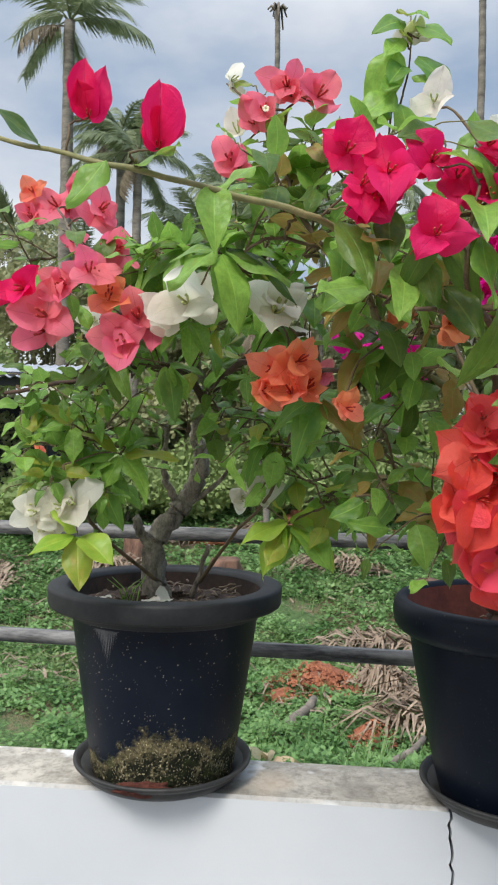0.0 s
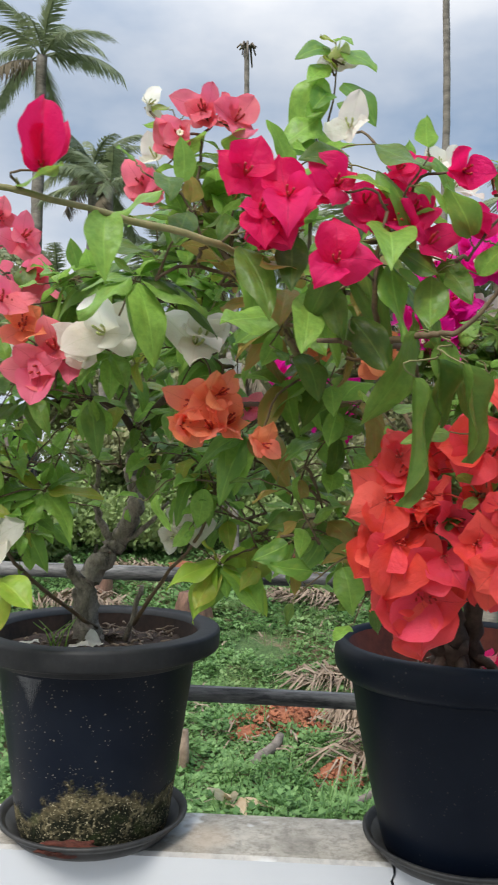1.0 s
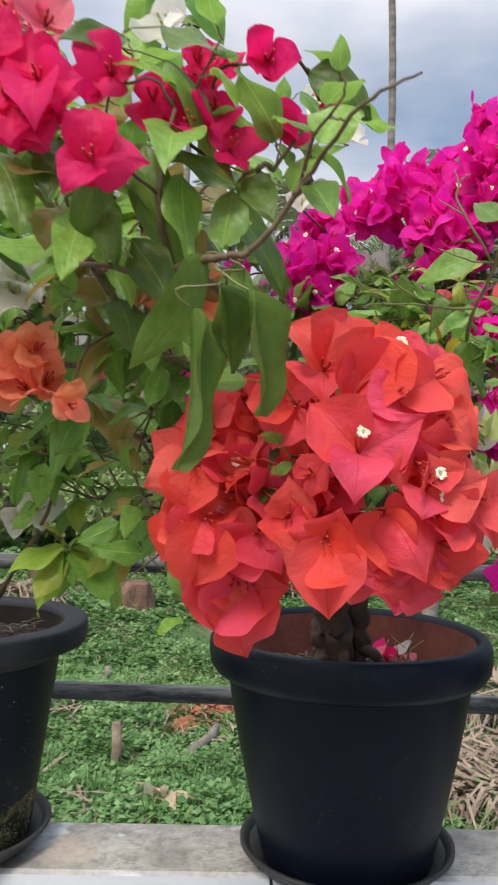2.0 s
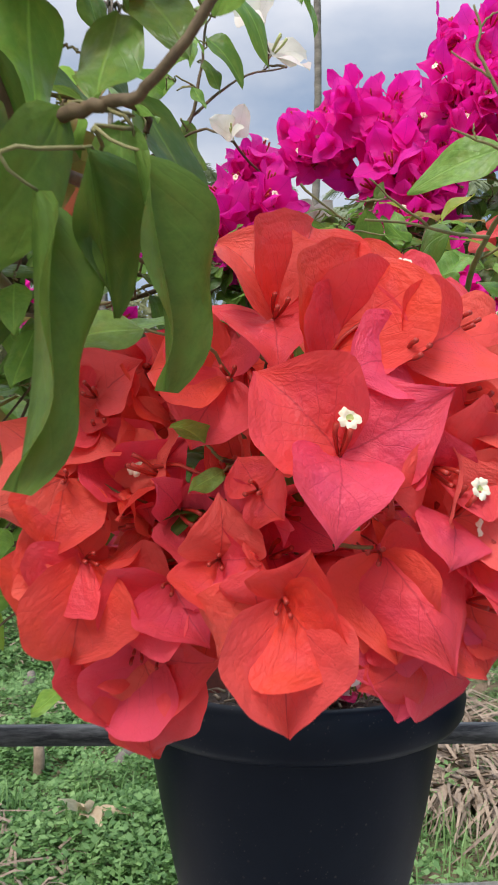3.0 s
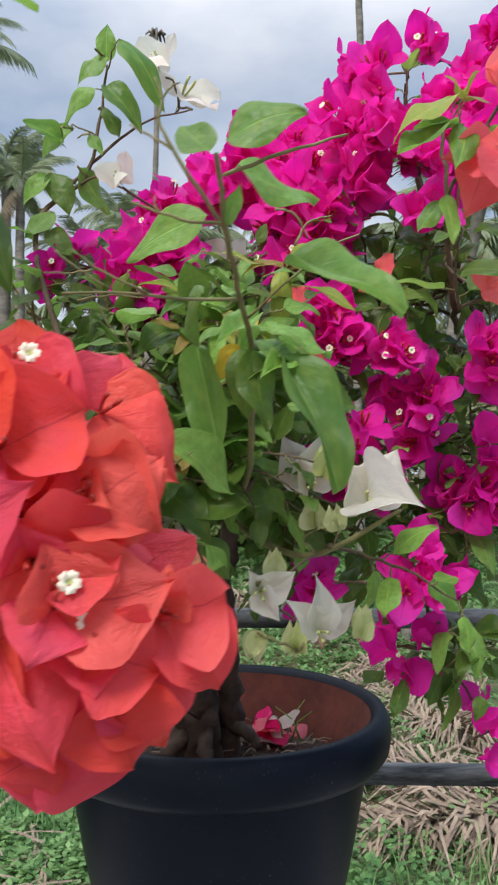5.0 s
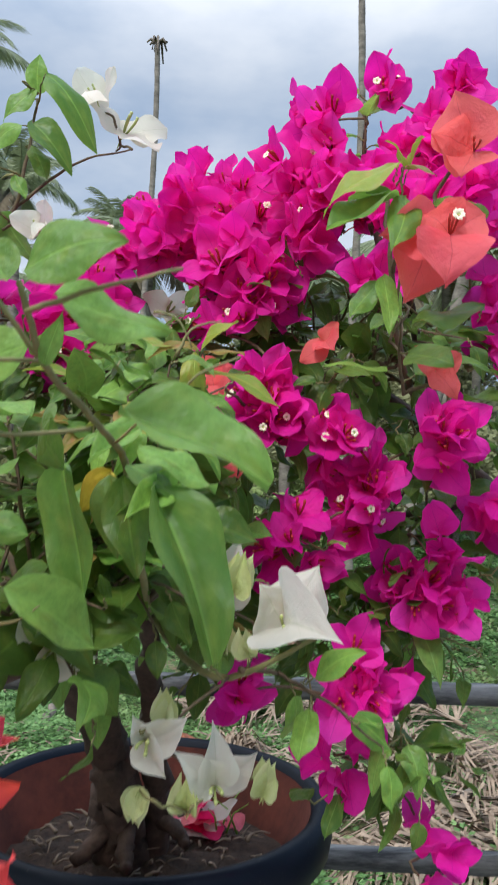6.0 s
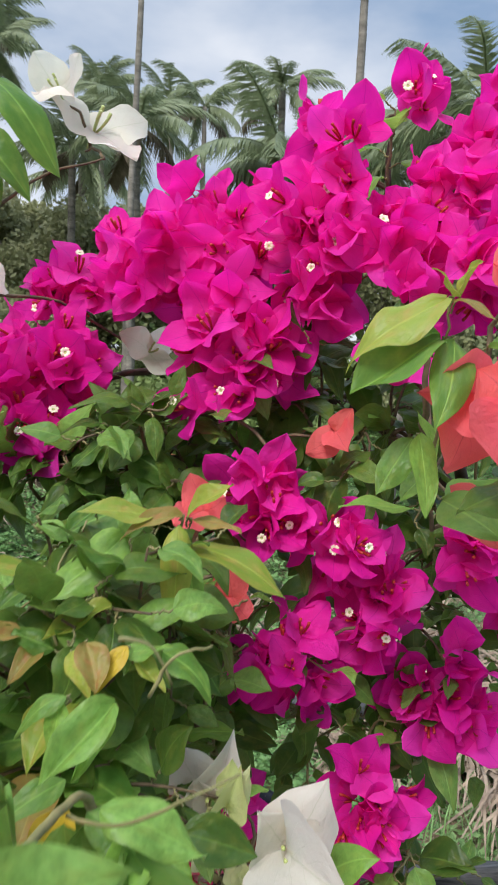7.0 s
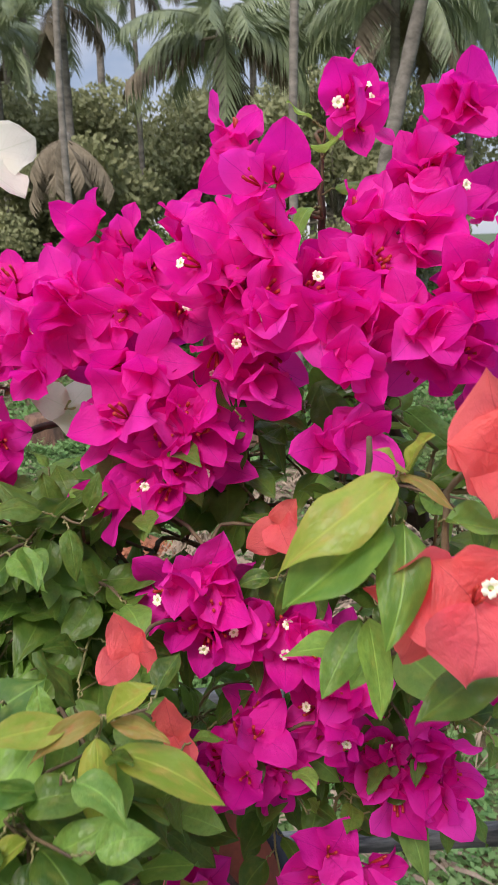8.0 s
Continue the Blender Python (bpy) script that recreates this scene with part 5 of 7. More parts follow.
# broad leaves that hang before the coral ball
for base, tip, up, material in (
        ((0.222, 0.70, 1.534), (0.193, 0.67, 1.456), (0.9, -0.8, 0.2), LEAF_DARK),
        ((0.249, 0.70, 1.512), (0.283, 0.69, 1.478), (0.3, -0.9, 0.4), LEAF_DARK),
        ((0.243, 0.69, 1.525), (0.246, 0.69, 1.485), (-0.3, -0.9, 0.4), LEAF_MID),
        ((0.253, 0.71, 1.452), (0.214, 0.70, 1.450), (0.0, -0.7, 0.7), LEAF_MID),
        ((0.259, 0.95, 1.65), (0.308, 0.93, 1.566), (0.2, -0.8, 0.5), LEAF_DARK),
        ((0.160, 0.70, 1.60), (0.135, 0.69, 1.54), (0.2, -1, 0.3), LEAF_DARK),
        ((0.075, 0.73, 1.61), (0.10, 0.70, 1.548), (0.1, -1, 0.4), LEAF_DARK),
        ((0.164, 0.73, 1.693), (0.126, 0.7, 1.68), (0.49099, -0.8, 0.5), LEAF_DARK),
        ((0.192, 0.73, 1.703), (0.231, 0.7, 1.673), (0.195565, -0.8, 0.5), LEAF_DARK),
        ((0.192, 0.73, 1.678), (0.239, 0.7, 1.639), (0.360638, -0.8, 0.5), LEAF),
        ((0.198, 0.73, 1.613), (0.244, 0.7, 1.589), (0.404696, -0.8, 0.5), LEAF_DARK),
        ((0.297, 0.73, 1.677), (0.33, 0.7, 1.652), (-0.395924, -0.8, 0.5), LEAF_DARK),
        ((0.283, 0.73, 1.59), (0.293, 0.7, 1.615), (-0.288875, -0.8, 0.5), LEAF),
        ((0.25, 0.73, 1.601), (0.267, 0.7, 1.564), (-0.232915, -0.8, 0.5), LEAF_DARK),
        ((0.178, 0.73, 1.617), (0.188, 0.7, 1.541), (-0.436539, -0.8, 0.5), LEAF_DARK),
        ((0.206, 0.73, 1.598), (0.213, 0.7, 1.531), (0.489806, -0.8, 0.5), LEAF),
        ((0.147, 0.73, 1.584), (0.159, 0.7, 1.532), (-0.15592, -0.8, 0.5), LEAF_DARK),
        ((0.119, 0.73, 1.618), (0.117, 0.7, 1.572), (-0.0895382, -0.8, 0.5), LEAF_DARK),
        ((0.242, 0.73, 1.588), (0.233, 0.7, 1.539), (-0.479875, -0.8, 0.5), LEAF_MID),
        ((0.136, 0.73, 1.571), (0.13, 0.7, 1.52), (0.268792, -0.8, 0.5), LEAF),
        ((0.172, 0.73, 1.549), (0.197, 0.7, 1.504), (-0.45581, -0.8, 0.5), LEAF_DARK),
        ((-0.135, 0.70, 1.648), (-0.165, 0.68, 1.61), (0.1, -1, 0.5), LEAF),
        ((-0.11, 0.70, 1.645), (-0.07, 0.67, 1.655), (0.1, -0.6, 0.8), LEAF),
        ((-0.20, 0.72, 1.668), (-0.235, 0.70, 1.70), (0.1, -0.6, 0.8), LEAF_DARK),
        ((-0.04, 0.72, 1.632), (-0.035, 0.69, 1.585), (0.1, -1, 0.3), LEAF)):
    d = Vector(tip) - Vector(base)
    near.join(base, 0.0006)
    near.leaf(base, d, up, d.length * 1.06, material, 0.62 if d.length > 0.06 else 0.85)

for base, tip, up, form, wide in (((0.248, 0.653, 1.501), (0.257, 0.684, 1.429), (0.72, -0.68, 0.1), 10, 0.74), ((0.230, 0.670, 1.507), (0.243, 0.695, 1.455), (0.55, -0.8, 0.1), 11, 0.76), ((0.215, 0.672, 1.492), (0.2050, 0.6845, 1.394), (0.95, -0.6, 0.1), 10, 0.42)):
    d = Vector(tip) - Vector(base)
    near.join(base, 0.0006)
    near.leaf(base, d, up, d.length * 1.04, LEAF_DARK, wide, form)

# the leafy shoot behind the coral ball
for base, tip, up, wide, form, material in (
        ((0.4392, 0.7090, 1.5728), (0.4707, 0.6954, 1.5822), (-0.2, -0.9, 0.3), 0.98, 1, LEAF_MID),
        ((0.4465, 0.7321, 1.5707), (0.4875, 0.7531, 1.5633), (0.0, -0.9, 0.45), 0.80, 3, LEAF_MID),
        ((0.4340, 0.7626, 1.5574), (0.3874, 0.7798, 1.5461), (0.0, -0.9, 0.4), 0.78, 5, LEAF_MID),
        ((0.4696, 0.7447, 1.5308), (0.5232, 0.7395, 1.5045), (0.25, -0.7, 0.70), 0.80, 10, LEAF_MID),
        ((0.4829, 0.8545, 1.5033), (0.5108, 0.8317, 1.4212), (0.45, -0.9, 0.2), 0.58, 10, LEAF_MID),
        ((0.4340, 0.8870, 1.5134), (0.4464, 0.8785, 1.4367), (-0.4, -1.0, 0.1), 0.50, 11, LEAF_MID),
        ((0.4129, 0.8470, 1.4522), (0.4564, 0.8722, 1.4188), (0.0, -0.8, 0.6), 0.72, 6, LEAF_MID),
        ((0.477, 0.910, 1.538), (0.448, 0.885, 1.513), (-0.5, -0.9, 0.2), 0.6, 10, LEAF_MID),
        ((0.471, 0.920, 1.535), (0.460, 0.900, 1.507), (0.5, -0.8, 0.4), 0.5, 11, LEAF),
        ((0.481, 0.880, 1.505), (0.464, 0.860, 1.489), (-0.4, -0.7, 0.6), 0.75, 11, LEAF),
        ((0.495, 0.870, 1.505), (0.470, 0.840, 1.486), (0.3, -0.6, 0.8), 0.62, 10, LEAF),
        ((0.495, 0.900, 1.477), (0.511, 0.880, 1.473), (0.2, -0.8, 0.5), 0.8, 3, LEAF),
        ((0.455, 0.920, 1.497), (0.425, 0.900, 1.491), (0.0, -0.6, 0.8), 0.6, 5, LEAF_MID),
        ((0.4600, 0.8740, 1.5100), (0.4470, 0.8670, 1.4890), (0.2, -1.0, 0.1), 1.0, 4, LEAF_YELLOW),
        ((0.4348, 0.8287, 1.5332), (0.4062, 0.8659, 1.5214), (0.0, -0.9, 0.4), 0.95, 7, LEAF_DARK),
        ((0.4329, 0.7174, 1.5707), (0.4192, 0.7321, 1.5906), (-0.1, -1.0, 0.1), 1.05, 8, LEAF_MID),
        ((0.4740, 0.8533, 1.5211), (0.5150, 0.8470, 1.5077), (0.1, -0.5, 0.8), 0.80, 9, LEAF_MID),
        ((0.4686, 0.8659, 1.5136), (0.4928, 0.8470, 1.4988), (0.1, -0.6, 0.7), 0.80, 1, LEAF_MID),
        ((0.4675, 0.8659, 1.5080), (0.4762, 0.8533, 1.4577), (0.3, -0.9, 0.2), 0.80, 3, LEAF_DARK),
        ((0.4597, 0.8659, 1.5080), (0.4618, 0.8596, 1.4656), (-0.2, -0.9, 0.2), 0.80, 5, LEAF_DARK),
        ((0.4423, 0.7426, 1.5465), (0.4507, 0.7321, 1.5591), (0.5, -0.9, 0.2), 0.60, 2, LEAF_MID),
        ((0.4151, 0.8965, 1.4730), (0.3824, 0.8930, 1.4899), (0.0, -0.8, 0.6), 0.85, 9, LEAF_MID),
        ((0.5064, 0.8965, 1.4837), (0.5404, 0.8930, 1.4736), (0.0, -0.8, 0.6), 0.85, 6, LEAF_DARK)):
    d = Vector(tip) - Vector(base)
    near.leaf(base, d, up, d.length * 1.03, material, wide, form)
for base, tip, up, material in (
        ((0.362, 1.235, 1.900), (0.422, 1.215, 1.863), (0.3, -0.8, 0.5), LEAF),
        ((0.346, 1.29, 1.905), (0.352, 1.271, 1.937), (0.3, -1.0, 0.2), LEAF),
        ((0.345, 1.28, 1.905), (0.315, 1.26, 1.884), (-0.2, -0.9, 0.4), LEAF_MID),
        ((0.335, 1.27, 1.862), (0.288, 1.27, 1.842), (0.0, -0.9, 0.4), LEAF_MID),
        ((0.345, 1.27, 1.866), (0.388, 1.25, 1.830), (0.2, -0.9, 0.4), LEAF_MID),
        ((0.343, 1.28, 1.845), (0.362, 1.27, 1.812), (0.4, -0.9, 0.2), LEAF_DARK),
        ((0.310, 1.27, 1.815), (0.268, 1.27, 1.790), (-0.2, -0.9, 0.4), LEAF_MID),
        ((0.330, 1.27, 1.810), (0.343, 1.26, 1.785), (0.3, -1.0, 0.2), LEAF),
        ((0.318, 1.27, 1.772), (0.348, 1.30, 1.731), (0.2, -0.9, 0.4), LEAF_MID),
        ((0.285, 1.27, 1.765), (0.307, 1.26, 1.719), (0.0, -1.0, 0.3), LEAF_DARK),
        ((0.285, 1.27, 1.760), (0.255, 1.26, 1.735), (0.0, -0.9, 0.4), LEAF_MID),
        ((0.300, 1.27, 1.800), (0.262, 1.25, 1.815), (0.0, -0.9, 0.4), LEAF),
        ((0.290, 1.27, 1.720), (0.262, 1.25, 1.690), (0.0, -0.9, 0.4), LEAF_MID),
        ((0.285, 1.27, 1.700), (0.312, 1.25, 1.672), (0.0, -0.9, 0.4), LEAF_DARK)):
    d = Vector(tip) - Vector(base)
    near.join(base, 0.0007)
    near.leaf(base, d, up, d.length * 1.05, material, 0.85)
# broad leaves up the tall shoot
for base, tip, material in (
        ((0.187, 1.045, 1.959), (0.147, 1.020, 1.944), LEAF),
        ((0.192, 1.045, 1.966), (0.176, 1.020, 1.964), LEAF_YOUNG),
        ((0.195, 1.045, 1.966), (0.210, 1.020, 1.964), LEAF),
        ((0.202, 1.045, 1.955), (0.243, 1.020, 1.925), LEAF),
        ((0.184, 1.045, 1.936), (0.160, 1.020, 1.906), LEAF),
        ((0.178, 1.045, 1.921), (0.152, 1.020, 1.848), LEAF),
        ((0.205, 1.045, 1.913), (0.249, 1.020, 1.866), LEAF),
        ((0.198, 1.045, 1.885), (0.235, 1.020, 1.888), LEAF),
        ((0.187, 1.045, 1.901), (0.165, 1.020, 1.870), LEAF),
        ((0.177, 1.045, 1.878), (0.158, 1.020, 1.859), LEAF_MID),
        ((0.176, 1.045, 1.865), (0.123, 1.020, 1.828), LEAF),
        ((0.169, 1.045, 1.844), (0.130, 1.020, 1.814), LEAF),
        ((0.182, 1.045, 1.850), (0.199, 1.020, 1.815), LEAF),
        ((0.197, 1.045, 1.931), (0.182, 1.020, 1.938), LEAF_YOUNG)):
    d = Vector(tip) - Vector(base)
    near.leaf(base, d, (0.15, -0.8, 0.55), d.length * 1.06, material, 1.0)
near.twig([(0.168, 1.050, 1.776), (0.176, 1.050, 1.814), (0.183, 1.050, 1.847), (0.191, 1.050, 1.881), (0.196, 1.050, 1.926), (0.196, 1.050, 1.971)], 0.0022, 0.0008, True)
near.bunch([(0.188, 1.040, 1.947, 0.030), (0.206, 1.040, 1.952, 0.030)], CREAM, (0.0, -0.4, 0.9), 0.4, 0.0, 1.3, False)
near.sprig((0.03, 0.97, 1.70), (-0.005, 0.98, 1.84), 10, 0.066, (LEAF, LEAF_YOUNG), 0.004)
near.sprig((0.03, 0.97, 1.68), (0.07, 0.98, 1.80), 9, 0.062, (LEAF,), 0.004)
near.sprig((0.02, 0.99, 1.66), (0.01, 0.99, 1.76), 8, 0.06, (LEAF, LEAF_DARK), 0.004)
near.sprig((0.15, 1.0, 1.66), (0.14, 1.01, 1.78), 8, 0.06, (LEAF,), 0.004)
near.sprig((0.20, 0.74, 1.62), (0.23, 0.70, 1.68), 6, 0.06, (LEAF,), 0.004)
near.sprig((0.28, 0.66, 1.57), (0.295, 0.60, 1.60), 5, 0.045, (LEAF,), 0.004)
near.sprig((0.27, 0.72, 1.60), (0.32, 0.72, 1.66), 6, 0.055, (LEAF,), 0.004)
near.sprig((0.48, 1.08, 1.44), (0.49, 1.0, 1.585), 8, 0.05, (LEAF_MID, LEAF_DARK), 0.006)
near.sprig((0.46, 1.06, 1.42), (0.45, 0.98, 1.54), 8, 0.05, (LEAF_MID, LEAF_YOUNG), 0.006)
near.sprig((0.53, 1.14, 1.42), (0.55, 1.10, 1.52), 6, 0.045, (LEAF_MID, LEAF_DARK), 0.006)
near.sprig((0.58, 1.06, 1.36), (0.64, 0.98, 1.33), 6, 0.055, (LEAF,), 0.006)
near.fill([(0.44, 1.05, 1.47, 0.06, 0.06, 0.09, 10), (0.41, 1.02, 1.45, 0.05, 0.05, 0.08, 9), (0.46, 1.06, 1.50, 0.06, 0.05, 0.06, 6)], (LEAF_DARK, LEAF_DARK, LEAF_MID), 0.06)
near.fill([(0.19, 0.90, 1.60, 0.06, 0.05, 0.05, 4), (0.15, 0.82, 1.57, 0.08, 0.04, 0.03, 2), (0.14, 0.90, 1.57, 0.10, 0.08, 0.04, 3), (0.20, 0.97, 1.49, 0.10, 0.06, 0.05, 4), (0.17, 1.06, 1.39, 0.10, 0.08, 0.08, 6), (0.02, 0.90, 1.66, 0.10, 0.08, 0.05, 5), (0.10, 0.98, 1.72, 0.10, 0.06, 0.06, 6), (0.26, 1.05, 1.32, 0.08, 0.08, 0.06, 4), (0.46, 1.10, 1.44, 0.06, 0.06, 0.06, 3)], (LEAF, LEAF, LEAF_DARK, LEAF_BRONZE), 0.066)
near.done()

# the magenta bush, spreading over from the next pot
bush = Plant((POT_3[0], POT_3[1], 1.05), "dense magenta bougainvillea bush spreading along the wall", 55)
bush.wood("trunk", [(1.18, 1.39, 1.03), (1.14, 1.38, 1.2), (1.03, 1.36, 1.34), (0.95, 1.35, 1.44)], 0.024, 0.014, BARK, 7, 0.003, 12, 0.14)
bush.wood("branch", [(0.95, 1.35, 1.44), (0.82, 1.36, 1.55), (0.70, 1.36, 1.64), (0.56, 1.38, 1.68), (0.42, 1.38, 1.66)], 0.010, 0.003, BARK_DARK, 6, 0.003)
bush.wood("branch", [(0.95, 1.35, 1.44), (0.82, 1.32, 1.48), (0.72, 1.28, 1.46), (0.62, 1.26, 1.42)], 0.008, 0.003, BARK_DARK, 6, 0.003)
bush.wood("branch", [(0.82, 1.36, 1.55), (0.76, 1.30, 1.68), (0.70, 1.28, 1.80), (0.69, 1.26, 1.88)], 0.007, 0.002, BARK_DARK, 6, 0.003)
bush.wood("branch", [(0.56, 1.38, 1.68), (0.57, 1.34, 1.75), (0.58, 1.32, 1.82)], 0.005, 0.002, TWIG, 6, 0.003)
bush.wood("branch", [(0.42, 1.38, 1.66), (0.30, 1.36, 1.60), (0.20, 1.34, 1.57)], 0.004, 0.002, TWIG, 6, 0.003)
bush.wood("branch", [(0.72, 1.28, 1.46), (0.70, 1.24, 1.34), (0.70, 1.22, 1.24)], 0.004, 0.002, TWIG, 6, 0.003)
bush.wood("branch", [(0.76, 1.30, 1.60), (0.70, 1.15, 1.62), (0.66, 1.05, 1.66), (0.65, 1.03, 1.73)], 0.004, 0.0015, TWIG, 6, 0.002)
rng = random.Random(8)


def lobes(rows, many):
    for x, y, z, r in rows:
        for k in range(max(4, int(many * (r / 0.05) ** 2))):
            o = Vector([rng.gauss(0, 1) for _ in range(3)]).normalized()
            if o.y > 0.6:
                o.y = -o.y
            p = Vector((x, y, z)) + o * r * rng.uniform(0.3, 1.1)
            face = o * 0.8 + Vector((-0.15, -0.65, 0.35)) + Vector([rng.uniform(-0.35, 0.35) for _ in range(3)])
            bush.flower(p, face, rng.uniform(0.050, 0.066), MAGENTA, rng.random() * 0.9, rng.random() < 0.22, k % 3 == 0)


lobes([(0.398, 1.3, 1.681, 0.055), (0.379, 1.27, 1.623, 0.039), (0.47, 1.34, 1.767, 0.058), (0.413, 1.34, 1.749, 0.037), (0.561, 1.3, 1.787, 0.071), (0.561, 1.22, 1.688, 0.06), (0.626, 1.22, 1.79, 0.059), (0.632, 1.25, 1.889, 0.024), (0.699, 1.2, 1.8, 0.045), (0.698, 1.24, 1.915, 0.026), (0.749, 1.22, 1.864, 0.032), (0.749, 1.18, 1.765, 0.035), (0.583, 1.18, 1.575, 0.04), (0.638, 1.18, 1.553, 0.036), (0.601, 1.18, 1.455, 0.041), (0.687, 1.18, 1.497, 0.046), (0.732, 1.2, 1.416, 0.05), (0.673, 1.18, 1.323, 0.042), (0.75, 1.18, 1.549, 0.041)], 17)
lobes([(0.651, 1.2, 1.84, 0.04), (0.562, 1.2, 1.31, 0.038), (0.176, 1.3, 1.572, 0.05), (0.232, 1.3, 1.547, 0.045), (0.292, 1.3, 1.676, 0.04), (0.385, 1.3, 1.651, 0.05), (0.246, 1.3, 1.515, 0.041), (0.745, 1.2, 1.159, 0.04), (0.673, 1.2, 1.255, 0.04), (0.666, 1.15, 1.701, 0.025), (0.82, 1.24, 1.80, 0.06), (0.83, 1.22, 1.68, 0.05), (0.84, 1.22, 1.50, 0.06)], 9)
lobes([(0.659, 1.16, 1.777, 0.03), (0.689, 1.16, 1.743, 0.03), (0.73, 1.15, 1.768, 0.03), (0.566, 1.22, 1.689, 0.033), (0.502, 1.25, 1.792, 0.033), (0.725, 1.2, 1.825, 0.032), (0.765, 1.16, 1.802, 0.028), (0.631, 1.22, 1.823, 0.032), (0.542, 1.22, 1.746, 0.03), (0.614, 1.2, 1.745, 0.032), (0.578, 1.18, 1.609, 0.028), (0.752, 1.18, 1.451, 0.036), (0.63, 1.2, 1.405, 0.037), (0.78, 1.22, 1.914, 0.03), (0.477, 1.25, 1.762, 0.03)], 9)
bush.bunch([(0.525, 1.1, 1.589, 0.037), (0.546, 1.1, 1.527, 0.043), (0.629, 1.16, 1.64, 0.038), (0.70, 1.05, 1.60, 0.04)], ROSE, (-0.25, -1.0, 0.35), 0.2, 0.6, 0.0, False)
bush.open_flower((0.672, 0.955, 1.673), ((0.667, 0.950, 1.637), (0.657, 0.965, 1.690), (0.697, 0.955, 1.690)), ROSE, True, 0.028, 1.1)
bush.open_flower((0.665, 0.975, 1.676), ((0.629, 0.975, 1.676), (0.651, 0.985, 1.633), (0.678, 0.995, 1.677)), ROSE, False, 0.024)
bush.open_flower((0.690, 0.960, 1.734), ((0.660, 0.960, 1.743), (0.676, 0.960, 1.774), (0.677, 0.950, 1.712)), ROSE, False, 0.024)
bush.join((0.672, 0.965, 1.673), 0.0013)
bush.join((0.690, 0.970, 1.734), 0.0013)
